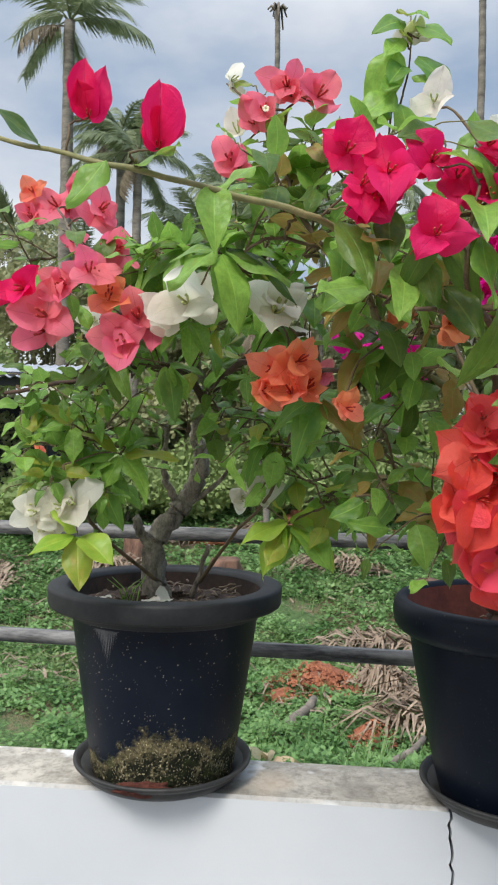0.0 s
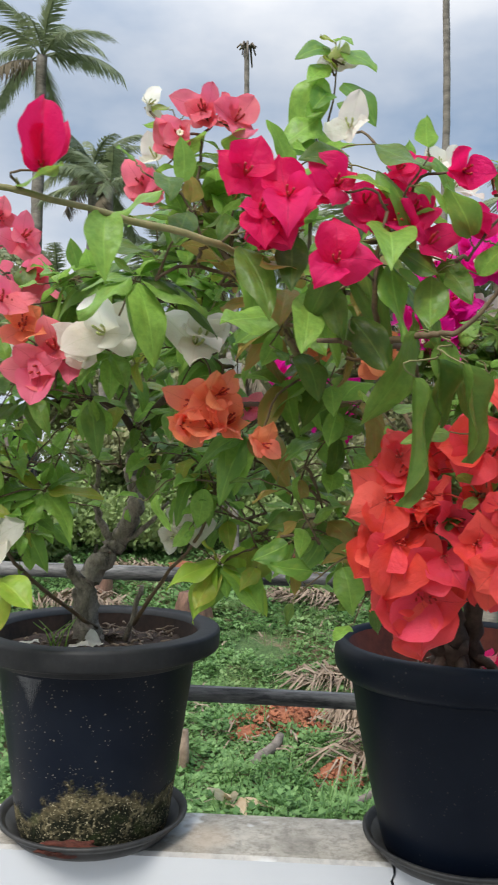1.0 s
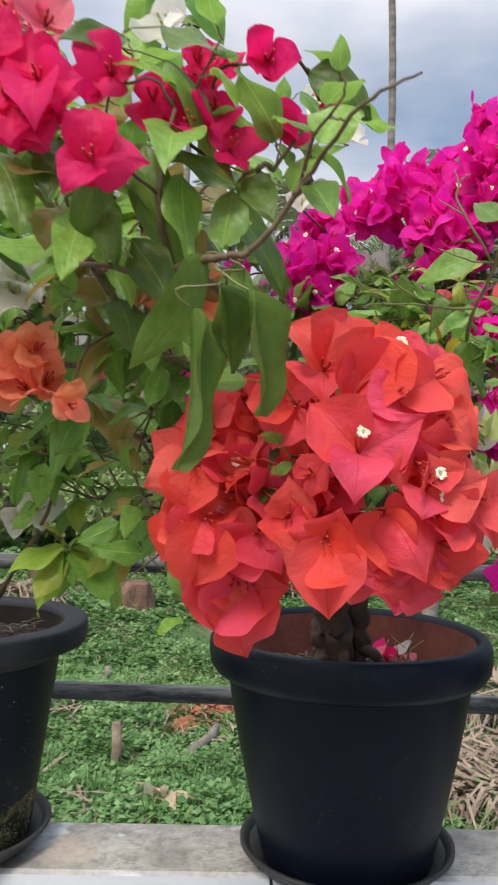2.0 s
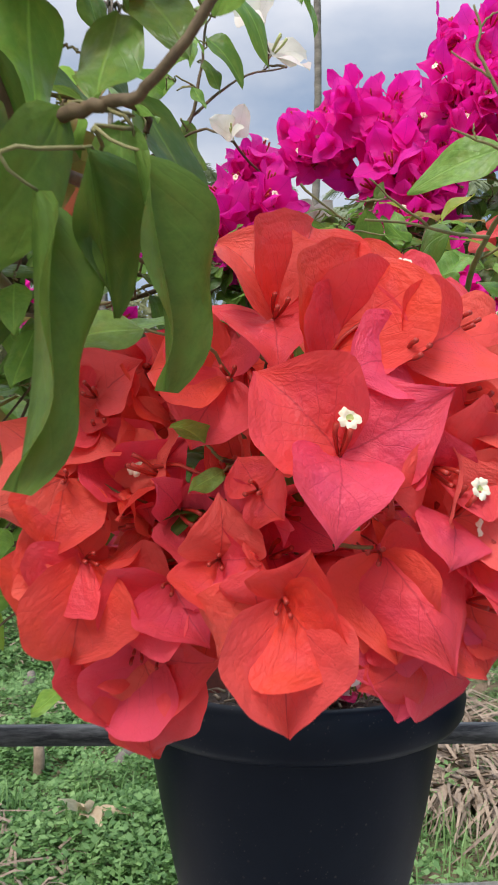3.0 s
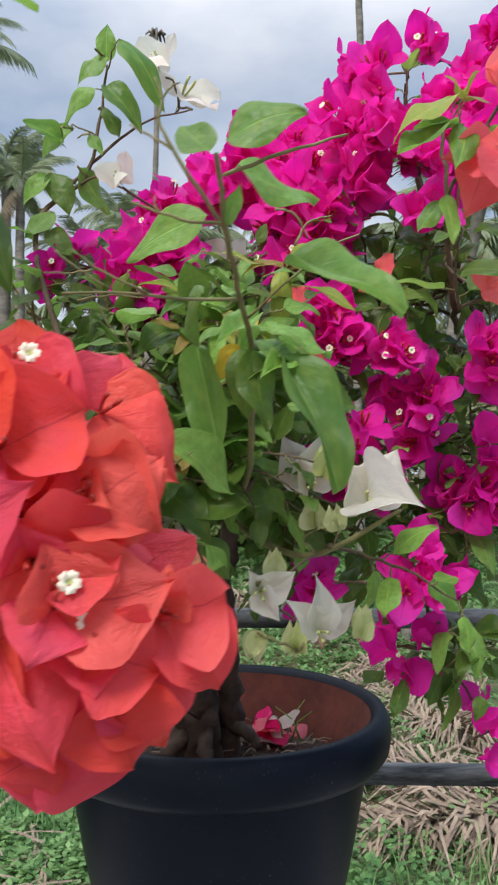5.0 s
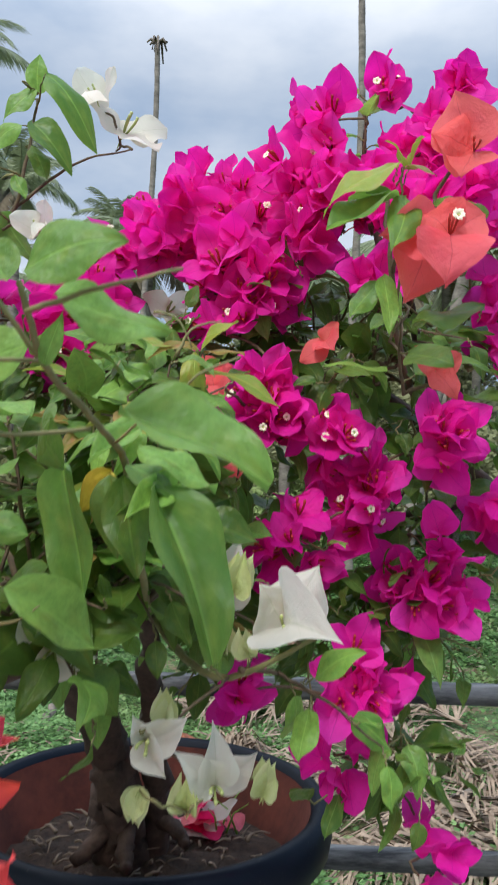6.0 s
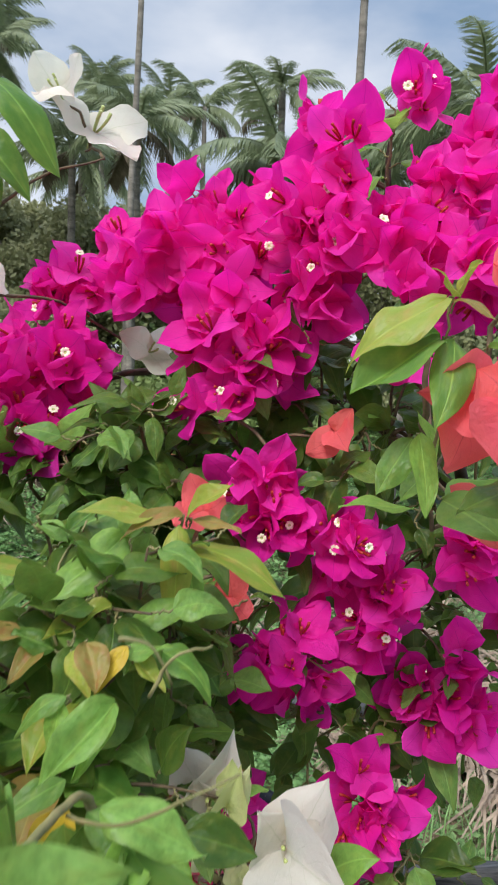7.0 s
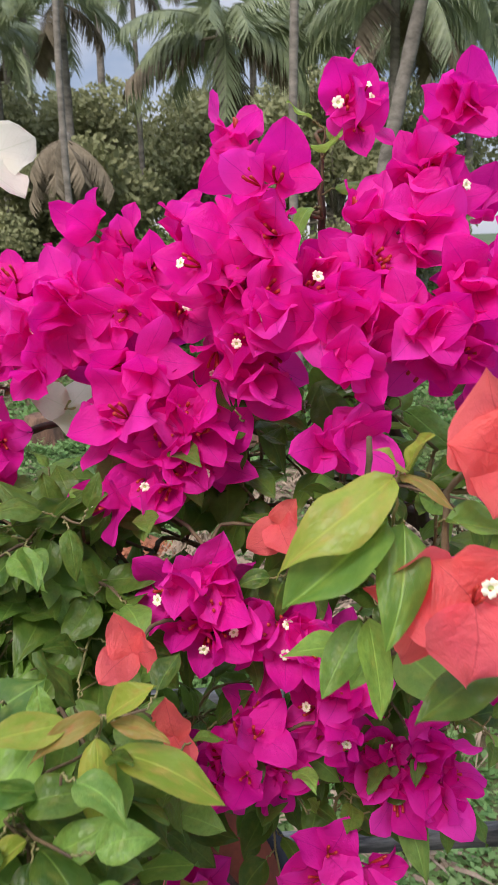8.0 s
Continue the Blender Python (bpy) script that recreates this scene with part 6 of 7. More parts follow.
# young shoots before the bush, with drooping folded leaves
for stem in (((0.656, 1.030, 1.620), (0.652, 1.000, 1.665), (0.647, 0.985, 1.705), (0.648, 0.980, 1.728)),
             ((0.510, 1.080, 1.506), (0.505, 1.050, 1.552), (0.508, 1.030, 1.581), (0.510, 1.020, 1.600)),
             ((0.445, 1.020, 1.477), (0.442, 1.000, 1.525), (0.438, 1.020, 1.562), (0.454, 1.040, 1.592))):
    bush.join(stem[0], 0.0010)
    bush.twig(stem, 0.0012, 0.0007, True)
for base, tip, material, wide in (
        ((0.642, 0.975, 1.725), (0.590, 0.955, 1.717), LEAF_YOUNG, 0.66),
        ((0.647, 0.980, 1.727), (0.643, 0.970, 1.744), LEAF_YOUNG, 0.8),
        ((0.651, 0.980, 1.727), (0.658, 0.970, 1.744), LEAF_YOUNG, 0.7),
        ((0.647, 0.980, 1.725), (0.659, 0.960, 1.731), LEAF_BRONZE, 0.6),
        ((0.642, 0.980, 1.704), (0.592, 0.965, 1.678), LEAF, 0.78),
        ((0.642, 0.985, 1.707), (0.610, 0.980, 1.700), LEAF, 0.7),
        ((0.648, 0.975, 1.705), (0.631, 0.945, 1.664), LEAF, 0.62),
        ((0.669, 0.980, 1.702), (0.702, 0.970, 1.692), LEAF, 0.75),
        ((0.637, 0.990, 1.653), (0.639, 0.970, 1.613), LEAF, 0.62),
        ((0.635, 0.995, 1.650), (0.612, 0.980, 1.622), LEAF_MID, 0.75),
        ((0.707, 0.980, 1.633), (0.651, 0.960, 1.617), LEAF_DARK, 0.62),
        ((0.494, 1.020, 1.600), (0.455, 1.000, 1.610), LEAF_YOUNG, 0.7),
        ((0.509, 1.020, 1.599), (0.480, 1.000, 1.603), LEAF_BRONZE, 0.55),
        ((0.512, 1.020, 1.599), (0.535, 1.010, 1.620), LEAF_YOUNG, 0.7),
        ((0.514, 1.020, 1.598), (0.540, 1.000, 1.598), LEAF_BRONZE, 0.5),
        ((0.515, 1.015, 1.584), (0.566, 0.990, 1.574), LEAF_YOUNG, 0.62),
        ((0.507, 1.010, 1.596), (0.511, 0.985, 1.552), LEAF_YOUNG, 0.62),
        ((0.510, 1.020, 1.576), (0.522, 1.010, 1.545), LEAF, 0.7),
        ((0.478, 1.030, 1.588), (0.433, 1.000, 1.559), LEAF, 0.7),
        ((0.492, 1.030, 1.587), (0.483, 1.020, 1.561), LEAF_MID, 0.75),
        ((0.471, 1.000, 1.552), (0.437, 0.985, 1.541), LEAF_YOUNG, 0.5),
        ((0.460, 0.960, 1.547), (0.466, 0.945, 1.528), LEAF_BRONZE, 0.95),
        ((0.481, 0.960, 1.545), (0.463, 0.950, 1.527), LEAF_YELLOW, 0.6),
        ((0.477, 0.970, 1.538), (0.502, 0.960, 1.545), LEAF_MID, 0.7),
        ((0.499, 0.980, 1.534), (0.527, 0.965, 1.525), LEAF, 0.8),
        ((0.483, 0.970, 1.535), (0.500, 0.960, 1.521), LEAF_YOUNG, 0.6),
        ((0.430, 1.000, 1.567), (0.404, 0.985, 1.587), LEAF_YOUNG, 0.6),
        ((0.431, 1.000, 1.564), (0.409, 0.985, 1.559), LEAF_MID, 0.7),
        ((0.435, 0.990, 1.535), (0.420, 0.975, 1.521), LEAF_BRONZE, 0.7),
        ((0.424, 0.990, 1.540), (0.403, 0.980, 1.544), LEAF_BRONZE, 0.8),
        ((0.425, 1.040, 1.590), (0.444, 1.030, 1.582), LEAF_MID, 0.8),
        ((0.458, 1.050, 1.597), (0.442, 1.040, 1.584), LEAF_MID, 0.75),
        ((0.454, 0.930, 1.532), (0.431, 0.920, 1.529), LEAF_MID, 0.7),
        ((0.451, 0.930, 1.530), (0.447, 0.920, 1.508), LEAF, 0.7)):
    d = Vector(tip) - Vector(base)
    bush.leaf(base, d, (0.1, -0.45, 0.9), d.length * 1.05, material, wide, bush.rng.choice((10, 11, 0, 1, 2, 3, 4, 5, 6, 7, 8, 9)))
    bush.twig([Vector(base) + Vector((0, 0.012, -0.008)), Vector(base) + Vector((0, 0.006, -0.003)), Vector(base)], 0.0006, 0.0005)
bush.sprig((0.68, 1.08, 1.58), (0.66, 1.02, 1.63), 5, 0.06, (LEAF,), 0.004)
bush.sprig((0.69, 1.26, 1.84), (0.687, 1.24, 1.90), 6, 0.04, (LEAF,), 0.004)
# inner leaves: shade inside the bush is put in by choosing deep green
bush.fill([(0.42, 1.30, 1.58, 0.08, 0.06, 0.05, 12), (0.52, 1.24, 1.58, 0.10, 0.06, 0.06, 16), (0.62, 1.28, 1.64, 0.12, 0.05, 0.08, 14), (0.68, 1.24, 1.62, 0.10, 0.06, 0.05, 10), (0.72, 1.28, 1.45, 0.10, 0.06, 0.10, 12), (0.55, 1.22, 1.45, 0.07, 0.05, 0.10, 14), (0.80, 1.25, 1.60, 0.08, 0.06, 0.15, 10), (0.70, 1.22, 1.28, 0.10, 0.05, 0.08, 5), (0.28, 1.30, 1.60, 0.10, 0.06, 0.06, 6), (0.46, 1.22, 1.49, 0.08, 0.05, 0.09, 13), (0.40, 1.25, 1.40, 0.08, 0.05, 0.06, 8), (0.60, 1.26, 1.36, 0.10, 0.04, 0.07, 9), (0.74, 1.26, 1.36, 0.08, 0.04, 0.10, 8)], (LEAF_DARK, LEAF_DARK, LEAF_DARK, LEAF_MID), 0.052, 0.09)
bush.done()


# ---------------------------------------------------------------- far trees
def frond_mesh(seed, material, length=2.6, droop=1.3):
    rng = random.Random(seed)
    h = Heap()
    line = []
    for k in range(13):
        t = k / 12
        line.append(Vector((0.06 * math.sin(3 * t + seed), length * (t - 0.16 * t * t * droop), 0.75 * t - droop * 1.15 * t * t)))
    h.tube(line, 0.03, 0.006, 5)
    for k in range(1, 60):
        t = 0.12 + 0.88 * k / 60
        i = min(11, int(t * 12))
        p = line[i].lerp(line[i + 1], t * 12 - i)
        d = (line[i + 1] - line[i]).normalized()
        for side in (-1, 1):
            ln = 0.70 * (1 - 0.75 * abs(t - 0.45) ** 1.3) * rng.uniform(0.8, 1.1)
            out = (Vector((side, 0, 0)) * 0.8 + d * 0.75 + Vector((0, 0, -0.8 * rng.uniform(0.4, 1.5)))).normalized()
            w = 0.022
            a, b, c = p, p + out * ln * 0.55, p + out * ln + Vector((0, 0, -0.16 * ln))
            h.add([a + d * w, a - d * w, b - d * w, b + d * w, c], [(0, 1, 2, 3), (3, 2, 4)])
    return h.mesh("frond", material)


DRY_FROND = plain_material("hanging_dry_frond", (0.10, 0.08, 0.05), (0.26, 0.21, 0.14), 2, 0.9, 0.3, 0.01)
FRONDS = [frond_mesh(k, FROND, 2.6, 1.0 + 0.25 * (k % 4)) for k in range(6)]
DRY = [frond_mesh(20 + k, DRY_FROND, 2.0, 0.6 + 0.2 * k) for k in range(2)]


def palm(x, y, top, girth, crown, seed, label, lean=(0.0, 0.0), count=14, dry=1, rise=58):
    rng = random.Random(seed)
    z0 = land(x, y) - 0.05
    root = new("palm_tree")
    root.location = (x - lean[0], y - lean[1], z0)
    tagged(root, label, "palm tree", "palms beyond the garden")
    h = Heap()
    tall = top - z0
    n = 40
    pts = [Vector((lean[0] * (k / n) ** 1.4, lean[1] * (k / n) ** 1.4, tall * k / n)) for k in range(n + 1)]
    h.tube(pts, girth * 0.62, girth * 0.45, 10, 0.08, seed)
    place("trunk", h.mesh("trunk", PALM_BARK), root)
    tip = pts[-1]
    for k in range(count + dry):
        hang = k >= count
        a = k * 2.4 + rng.uniform(-0.5, 0.5)
        lift = radians(rng.uniform(-62, -25)) if hang else radians(rise - (rise + 22) * (k / count) + rng.uniform(-10, 10))
        m = Matrix.Translation(tip + Vector((0, 0, -0.1 if hang else 0.0))) @ Matrix.Rotation(a, 4, "Z") @ Matrix.Rotation(lift, 4, "X") @ Matrix.Diagonal((crown, crown, crown, 1))
        place("frond", (DRY if hang else FRONDS)[rng.randrange(2 if hang else 6)], root, m @ Matrix.Diagonal((1, rng.uniform(0.85, 1.3), 1, 1)))
    return root


palm(-3.80, 16, 9.7, 0.24, 0.62, 1, "tall coconut palm with hanging dry fronds")
palm(-3.05, 18, 8.2, 0.22, 0.52, 2, "shorter palm with a dense dark crown", count=22, dry=5)
palm(0.16, 16, 5.9, 0.17, 0.62, 3, "coconut palm with a pale mottled trunk", count=16, dry=3)
palm(1.48, 17.5, 6.7, 0.10, 0.45, 4, "slim palm with a small round crown", count=14, dry=2)
palm(2.76, 15.0, 5.2, 0.18, 0.85, 5, "coconut palm with a wide drooping crown", count=18, dry=3, rise=26)
palm(-2.3, 15.5, 6.9, 0.18, 0.5, 6, "coconut palm at the edge of the grove")
palm(5.6, 14.5, 5.75, 0.17, 0.85, 7, "coconut palm with a wide drooping crown", count=18, dry=3, rise=30)
palm(3.75, 22, 8.56, 0.2, 0.62, 61, "tall far coconut palm above the grove", count=16)
palm(-0.98, 24, 9.03, 0.2, 0.5, 62, "tall far coconut palm above the grove", count=20)
palm(0.91, 24, 8.63, 0.2, 0.5, 63, "tall far coconut palm above the grove", count=14)
palm(7.2, 17, 6.2, 0.17, 0.8, 8, "coconut palm behind the leaning trunk", count=16)
palm(-1.2, 18, 5.9, 0.16, 0.7, 13, "coconut palm among the far trees", count=16)
palm(8.6, 18, 5.8, 0.16, 0.85, 12, "coconut palm among the far trees", count=16)
palm(0.13, 14, 3.5, 0.2, 0.52, 14, "dead palm wrapped in hanging brown fronds", count=0, dry=22)
for k, (x, y, top, crown) in enumerate(((-7.2, 24, 7.4, 0.9), (-5.2, 25, 7.0, 0.9), (-1.6, 25, 7.0, 0.95), (5.2, 25, 7.2, 1.0), (7.2, 26, 7.2, 1.0), (9.4, 25, 7.6, 1.0))):
    palm(x, y, top, 0.2, crown, 30 + k, "far coconut palm in the back of the grove", count=16)
palm(4.15, 9.5, 4.6, 0.16, 0.5, 9, "slender palm with a leaning pale trunk", lean=(0.95, 0.0), count=12, dry=0)


def bare_trunk(x, y, top, girth, seed, label, stub):
    """A palm trunk that lost its crown, or whose crown is out of sight above."""
    z0 = land(x, y) - 0.05
    root = new("bare_palm")
    root.location = (x, y, z0)
    tagged(root, label, "palm tree", "bare palm trunks")
    h = Heap()
    n = 60
    pts = [Vector((0.05 * math.sin(k * 0.11 + seed), 0, (top - z0) * k / n)) for k in range(n + 1)]
    h.tube(pts, girth * 0.6, girth * 0.46, 10, 0.07, seed)
    place("trunk", h.mesh("trunk", PALM_BARK), root)
    if stub:
        h = Heap()
        rng = random.Random(seed)
        for k in range(9):
            a = k * 2.4
            d = Vector((math.cos(a), math.sin(a), 0))
            h.tube([pts[-1], pts[-1] + d * 0.10 + Vector((0, 0, 0.06)), pts[-1] + d * 0.15 + Vector((0, 0, rng.uniform(-0.25, 0.05)))], 0.03, 0.012, 5)
        place("crown_stub", h.mesh("crown_stub", DEADWOOD), root, None, "withered dark crown remains")
    return root


bare_trunk(0.22, 12, 7.85, 0.085, 2, "slim bare palm trunk with a withered top", True)
bare_trunk(3.28, 12, 9.6, 0.11, 3, "slim ringed grey palm trunk", False)


def tree(x, y, tall, wide, seed, material, label, n=2600, name="tree", leaf=0.10):
    rng = random.Random(seed)
    z0 = land(x, y) - 0.05
    root = new(name)
    root.location = (x, y, z0)
    tagged(root, label, "tree" if name == "tree" else "shrub", "trees beyond the garden")
    h, c = Heap(), Heap()
    limbs = []
    h.tube([(0, 0, 0), (0.05, 0, tall * 0.25), (0.0, 0.05, tall * 0.5)], 0.03 * tall, 0.018 * tall, 8, 0.1, seed)
    for k in range(9):
        a, z = k * 2.4, tall * rng.uniform(0.35, 0.95)
        r = wide * rng.uniform(0.35, 0.95) * (1.15 - 0.6 * abs(z / tall - 0.6))
        e = Vector((math.cos(a) * r, math.sin(a) * r, z))
        h.tube([(0, 0, tall * 0.28), e * 0.5 + Vector((0, 0, tall * 0.05)), e], 0.014 * tall, 0.004 * tall, 5)
        limbs.append((e, wide * rng.uniform(0.30, 0.55)))
    limbs.append((Vector((0, 0, tall * 0.6)), wide * 0.6))
    for k in range(n):
        e, r = rng.choice(limbs)
        o = Vector([rng.gauss(0, 1) for _ in range(3)]).normalized() * r * rng.uniform(0.45, 1.05)
        p = e + Vector((o.x, o.y, o.z * 0.8))
        if p.z < 0.02:
            continue
        d = Vector([rng.uniform(-1, 1) for _ in range(3)]).normalized()
        s = d.orthogonal().normalized()
        ln = leaf * rng.uniform(0.6, 1.5)
        w = ln * 0.36
        c.add([p, p + d * ln * 0.5 + s * w, p + d * ln, p + d * ln * 0.5 - s * w], [(0, 1, 2, 3)])
    place("trunk", h.mesh("trunk", BARK), root)
    place("crown", c.mesh("crown", material, False), root)
    return root


for k, (x, y, tall, wide) in enumerate(((-6.6, 21, 7.0, 2.2), (-4.9, 20, 5.6, 1.8), (-3.4, 22, 5.0, 1.7), (0.2, 27, 6.2, 2.2), (2.0, 27, 5.8, 2.2), (3.8, 27, 6.0, 2.2), (5.8, 27, 6.2, 2.2), (-1.4, 27, 6.0, 2.2), (8.0, 27, 6.4, 2.4), (-2.2, 20, 5.4, 1.5), (-0.6, 21, 4.4, 1.7), (1.0, 21, 4.6, 1.6), (2.6, 21, 4.4, 1.6), (4.4, 21, 4.8, 1.8), (6.2, 20, 5.0, 1.8), (8.2, 20, 5.2, 2.0), (-1.5, 16, 3.4, 1.2), (0.4, 16.5, 3.4, 1.3), (6.0, 15, 3.6, 1.4))):
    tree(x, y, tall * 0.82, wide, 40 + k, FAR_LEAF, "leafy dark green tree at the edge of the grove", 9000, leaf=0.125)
for k, (x, y, tall, wide) in enumerate(((-4.2, 15, 1.6, 1.0), (-2.6, 15.5, 1.5, 1.0), (-1.0, 16, 2.0, 1.1), (0.7, 15.5, 1.7, 1.0), (2.2, 16, 1.8, 1.1), (3.6, 15.5, 1.6, 1.1), (5.2, 15, 1.8, 1.1), (-5.8, 15.5, 3.0, 1.3), (-0.8, 13.4, 1.1, 0.9), (-2.0, 13.0, 1.2, 0.9), (0.8, 13.6, 1.0, 0.8), (-3.3, 12.2, 1.0, 0.8), (2.4, 13.4, 1.2, 0.9))):
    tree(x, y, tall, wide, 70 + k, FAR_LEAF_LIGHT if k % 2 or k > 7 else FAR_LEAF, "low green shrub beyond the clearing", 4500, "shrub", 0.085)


# ---------------------------------------------------------------- on the land beyond the wall
def earth_mound(x, y, r, tall, seed):
    bm = bmesh.new()
    bmesh.ops.create_icosphere(bm, subdivisions=4, radius=1.0)
    for v in bm.verts:
        k = 1 + 0.35 * noise.noise(v.co * 2.2 + Vector((seed, 0, 0))) + 0.15 * noise.noise(v.co * 6 + Vector((0, seed, 0)))
        v.co = Vector((v.co.x * r * k, v.co.y * r * k, v.co.z * tall * k))
    ob = part("earth_mound", bm, RED_EARTH, None)
    ob.location = (x, y, land(x, y) - 0.02)
    return tagged(ob, "heap of loose red earth among the weeds", "earth", "red earth heaps")


for x, y, r, tall in ((0.62, 6.95, 0.27, 0.17), (0.90, 5.62, 0.15, 0.12), (-0.55, 12.3, 0.45, 0.17), (0.30, 6.6, 0.14, 0.09), (0.9, 13, 0.4, 0.25)):
    earth_mound(x, y, r, tall, x * 3)


def clods(x, y, reach, n, seed):
    """Loose crumbs of red earth round a heap."""
    rng = random.Random(seed)
    h = Heap()
    for _ in range(n):
        a, r = rng.uniform(0, 6.28), reach * math.sqrt(rng.random())
        px, py = x + r * math.cos(a), y + r * math.sin(a)
        p = Vector((px, py, land(px, py) + 0.03 + 0.14 * max(0.0, 1 - r / reach)))
        q = rng.uniform(0.008, 0.030)
        v = [p + Vector((sx * q * rng.uniform(0.6, 1.2), sy * q * rng.uniform(0.6, 1.2), sz * q * rng.uniform(0.5, 1.0))) for sx, sy, sz in ((1, 0, 0), (-1, 0, 0), (0, 1, 0), (0, -1, 0), (0, 0, 1), (0, 0, -1))]
        h.add(v, [(0, 2, 4), (2, 1, 4), (1, 3, 4), (3, 0, 4), (2, 0, 5), (1, 2, 5), (3, 1, 5), (0, 3, 5)])
    tagged(place("earth_clods", h.mesh("earth_clods", RED_EARTH, False)), "loose red earth clods strewn among the weeds", "earth", "", "stuff")


clods(0.60, 6.85, 0.46, 520, 3)
clods(0.90, 5.60, 0.20, 160, 4)


def dry_palm_frond(x, y, turn, length, seed, label):
    """A fallen frond: a curved rib with long dry leaflets lying to both sides."""
    rng = random.Random(seed)
    root = new("dry_palm_frond")
    root.matrix_basis = pose(x, y, land(x, y) + 0.05, 0, 0, turn)
    tagged(root, label, "dry frond", "fallen palm fronds")
    h, c = Heap(), Heap()
    line = [Vector((0.08 * math.sin(2.4 * t), length * t, 0.10 * math.sin(3.1 * t))) for t in [k / 14 for k in range(15)]]
    h.tube(line, 0.026, 0.008, 6)
    for k in range(90):
        t = 0.1 + 0.9 * rng.random()
        i = min(13, int(t * 14))
        p = line[i]
        for side in (-1, 1):
            ln = 0.56 * length * (1 - 0.6 * abs(t - 0.4)) * rng.uniform(0.5, 1.1)
            out = Vector((side * rng.uniform(0.1, 1.0), rng.uniform(0.1, 1.0), 0)).normalized()
            q = p + out * ln * 0.5 + Vector((0, 0, rng.uniform(0.02, 0.14)))
            e = p + out * ln + Vector((rng.uniform(-0.1, 0.1), rng.uniform(-0.1, 0.1), rng.uniform(-0.06, 0.02) - p.z * 0.5))
            s = Vector((-out.y, out.x, rng.uniform(-0.8, 0.8))).normalized() * 0.011
            c.add([p + s, p - s, q - s, q + s, e], [(0, 1, 2, 3), (3, 2, 4)])
    place("rib", h.mesh("rib", STRAW), root)
    tagged(place("dry_foliage", c.mesh("dry_foliage", STRAW, False), root), kind="stuff")


for k, (x, y, turn, length) in enumerate(((1.9, 10.6, 80, 1.3), (1.05, 7.0, 205, 0.62), (-2.9, 9.5, 35, 1.5), (-2.4, 10.5, 250, 1.3), (2.3, 6.4, 120, 1.5), (2.9, 6.2, 160, 1.6), (2.7, 5.2, 60, 1.4), (2.8, 5.0, 100, 1.3), (2.6, 7.3, 200, 1.4), (-0.5, 12, 95, 1.4), (0.9, 12.2, 60, 1.3), (3.3, 7.5, 40, 1.5), (2.35, 5.1, 195, 1.4), (2.6, 6.9, 20, 1.4), (2.5, 4.3, 230, 1.4), (3.0, 5.4, 300, 1.5), (2.2, 7.9, 90, 1.4))):
    dry_palm_frond(x, y, turn, length, 90 + k, "dry straw-coloured palm frond fallen on the weeds")


def fallen_stick(x, y, turn, length, r):
    h = Heap()
    h.tube(smooth_line([(0, 0, 0), (length * 0.3, 0.01, 0.03), (length * 0.7, -0.01, 0.05), (length, 0.01, 0.08)], 4, 0.002), r, r * 0.7, 8, 0.12)
    ob = place("fallen_stick", h.mesh("fallen_stick", DEADWOOD), None, pose(x, y, land(x, y) + r * 0.6, 0, 0, turn))
    tagged(ob, "grey dead stick lying among the weeds", "stick")


fallen_stick(0.307, 5.79, 63, 0.52, 0.045)
fallen_stick(0.79, 4.92, 49, 0.66, 0.03)
fallen_stick(1.9, 5.6, 20, 0.9, 0.03)
fallen_stick(-0.45, 7.8, 85, 0.3, 0.05)


def weeds(n, seed, wide=False):
    rng = random.Random(seed)
    h = Heap()
    for _ in range(n):
        if wide:
            x, y = rng.uniform(-6.0, 6.0), rng.uniform(1.75, 12.0)
            if 3.0 < y and -0.42 * y < x < 0.62 * y:
                continue
        else:
            y = 3.0 + 15 * rng.random() ** 1.5
            x = rng.uniform(-0.42, 0.62) * y + 0.15
        if x > 0.95 + 0.10 * y + 0.3 * noise.noise(Vector((x * 2, y * 2, 5))) and y < 8.5 and rng.random() < 0.8:
            continue
        if noise.noise(Vector((x * 0.9, y * 0.9, 7))) > 0.42:
            continue
        z = land(x, y)
        tuft = 0.03 + 0.30 * max(0.0, noise.noise(Vector((x * 1.6, y * 1.6, 31))) + 0.1) + 0.16 * max(0.0, noise.noise(Vector((x * 5.5, y * 5.5, 13))))
        for k in range(4):
            a = rng.uniform(0, 6.28)
            p = Vector((x + rng.uniform(-0.05, 0.05), y + rng.uniform(-0.05, 0.05), z + rng.uniform(0.0, tuft)))
            d = Vector((math.cos(a), math.sin(a), rng.uniform(-0.3, 0.9))).normalized()
            s = Vector((-math.sin(a), math.cos(a), 0))
            ln = rng.uniform(0.022, 0.062) * max(1.0, y / 7.5)
            h.add([p, p + d * ln * 0.5 + s * ln * 0.36, p + d * ln, p + d * ln * 0.5 - s * ln * 0.36], [(0, 1, 2, 3)], [(0.5, 0), (1, 0.5), (0.5, 1), (0, 0.5)])
    ob = place("weeds", h.mesh("weeds", WEED, False))
    tagged(ob, "thick low green weeds covering the ground", "weeds", "", "stuff")


weeds(66000, 3)
weeds(26000, 4, True)


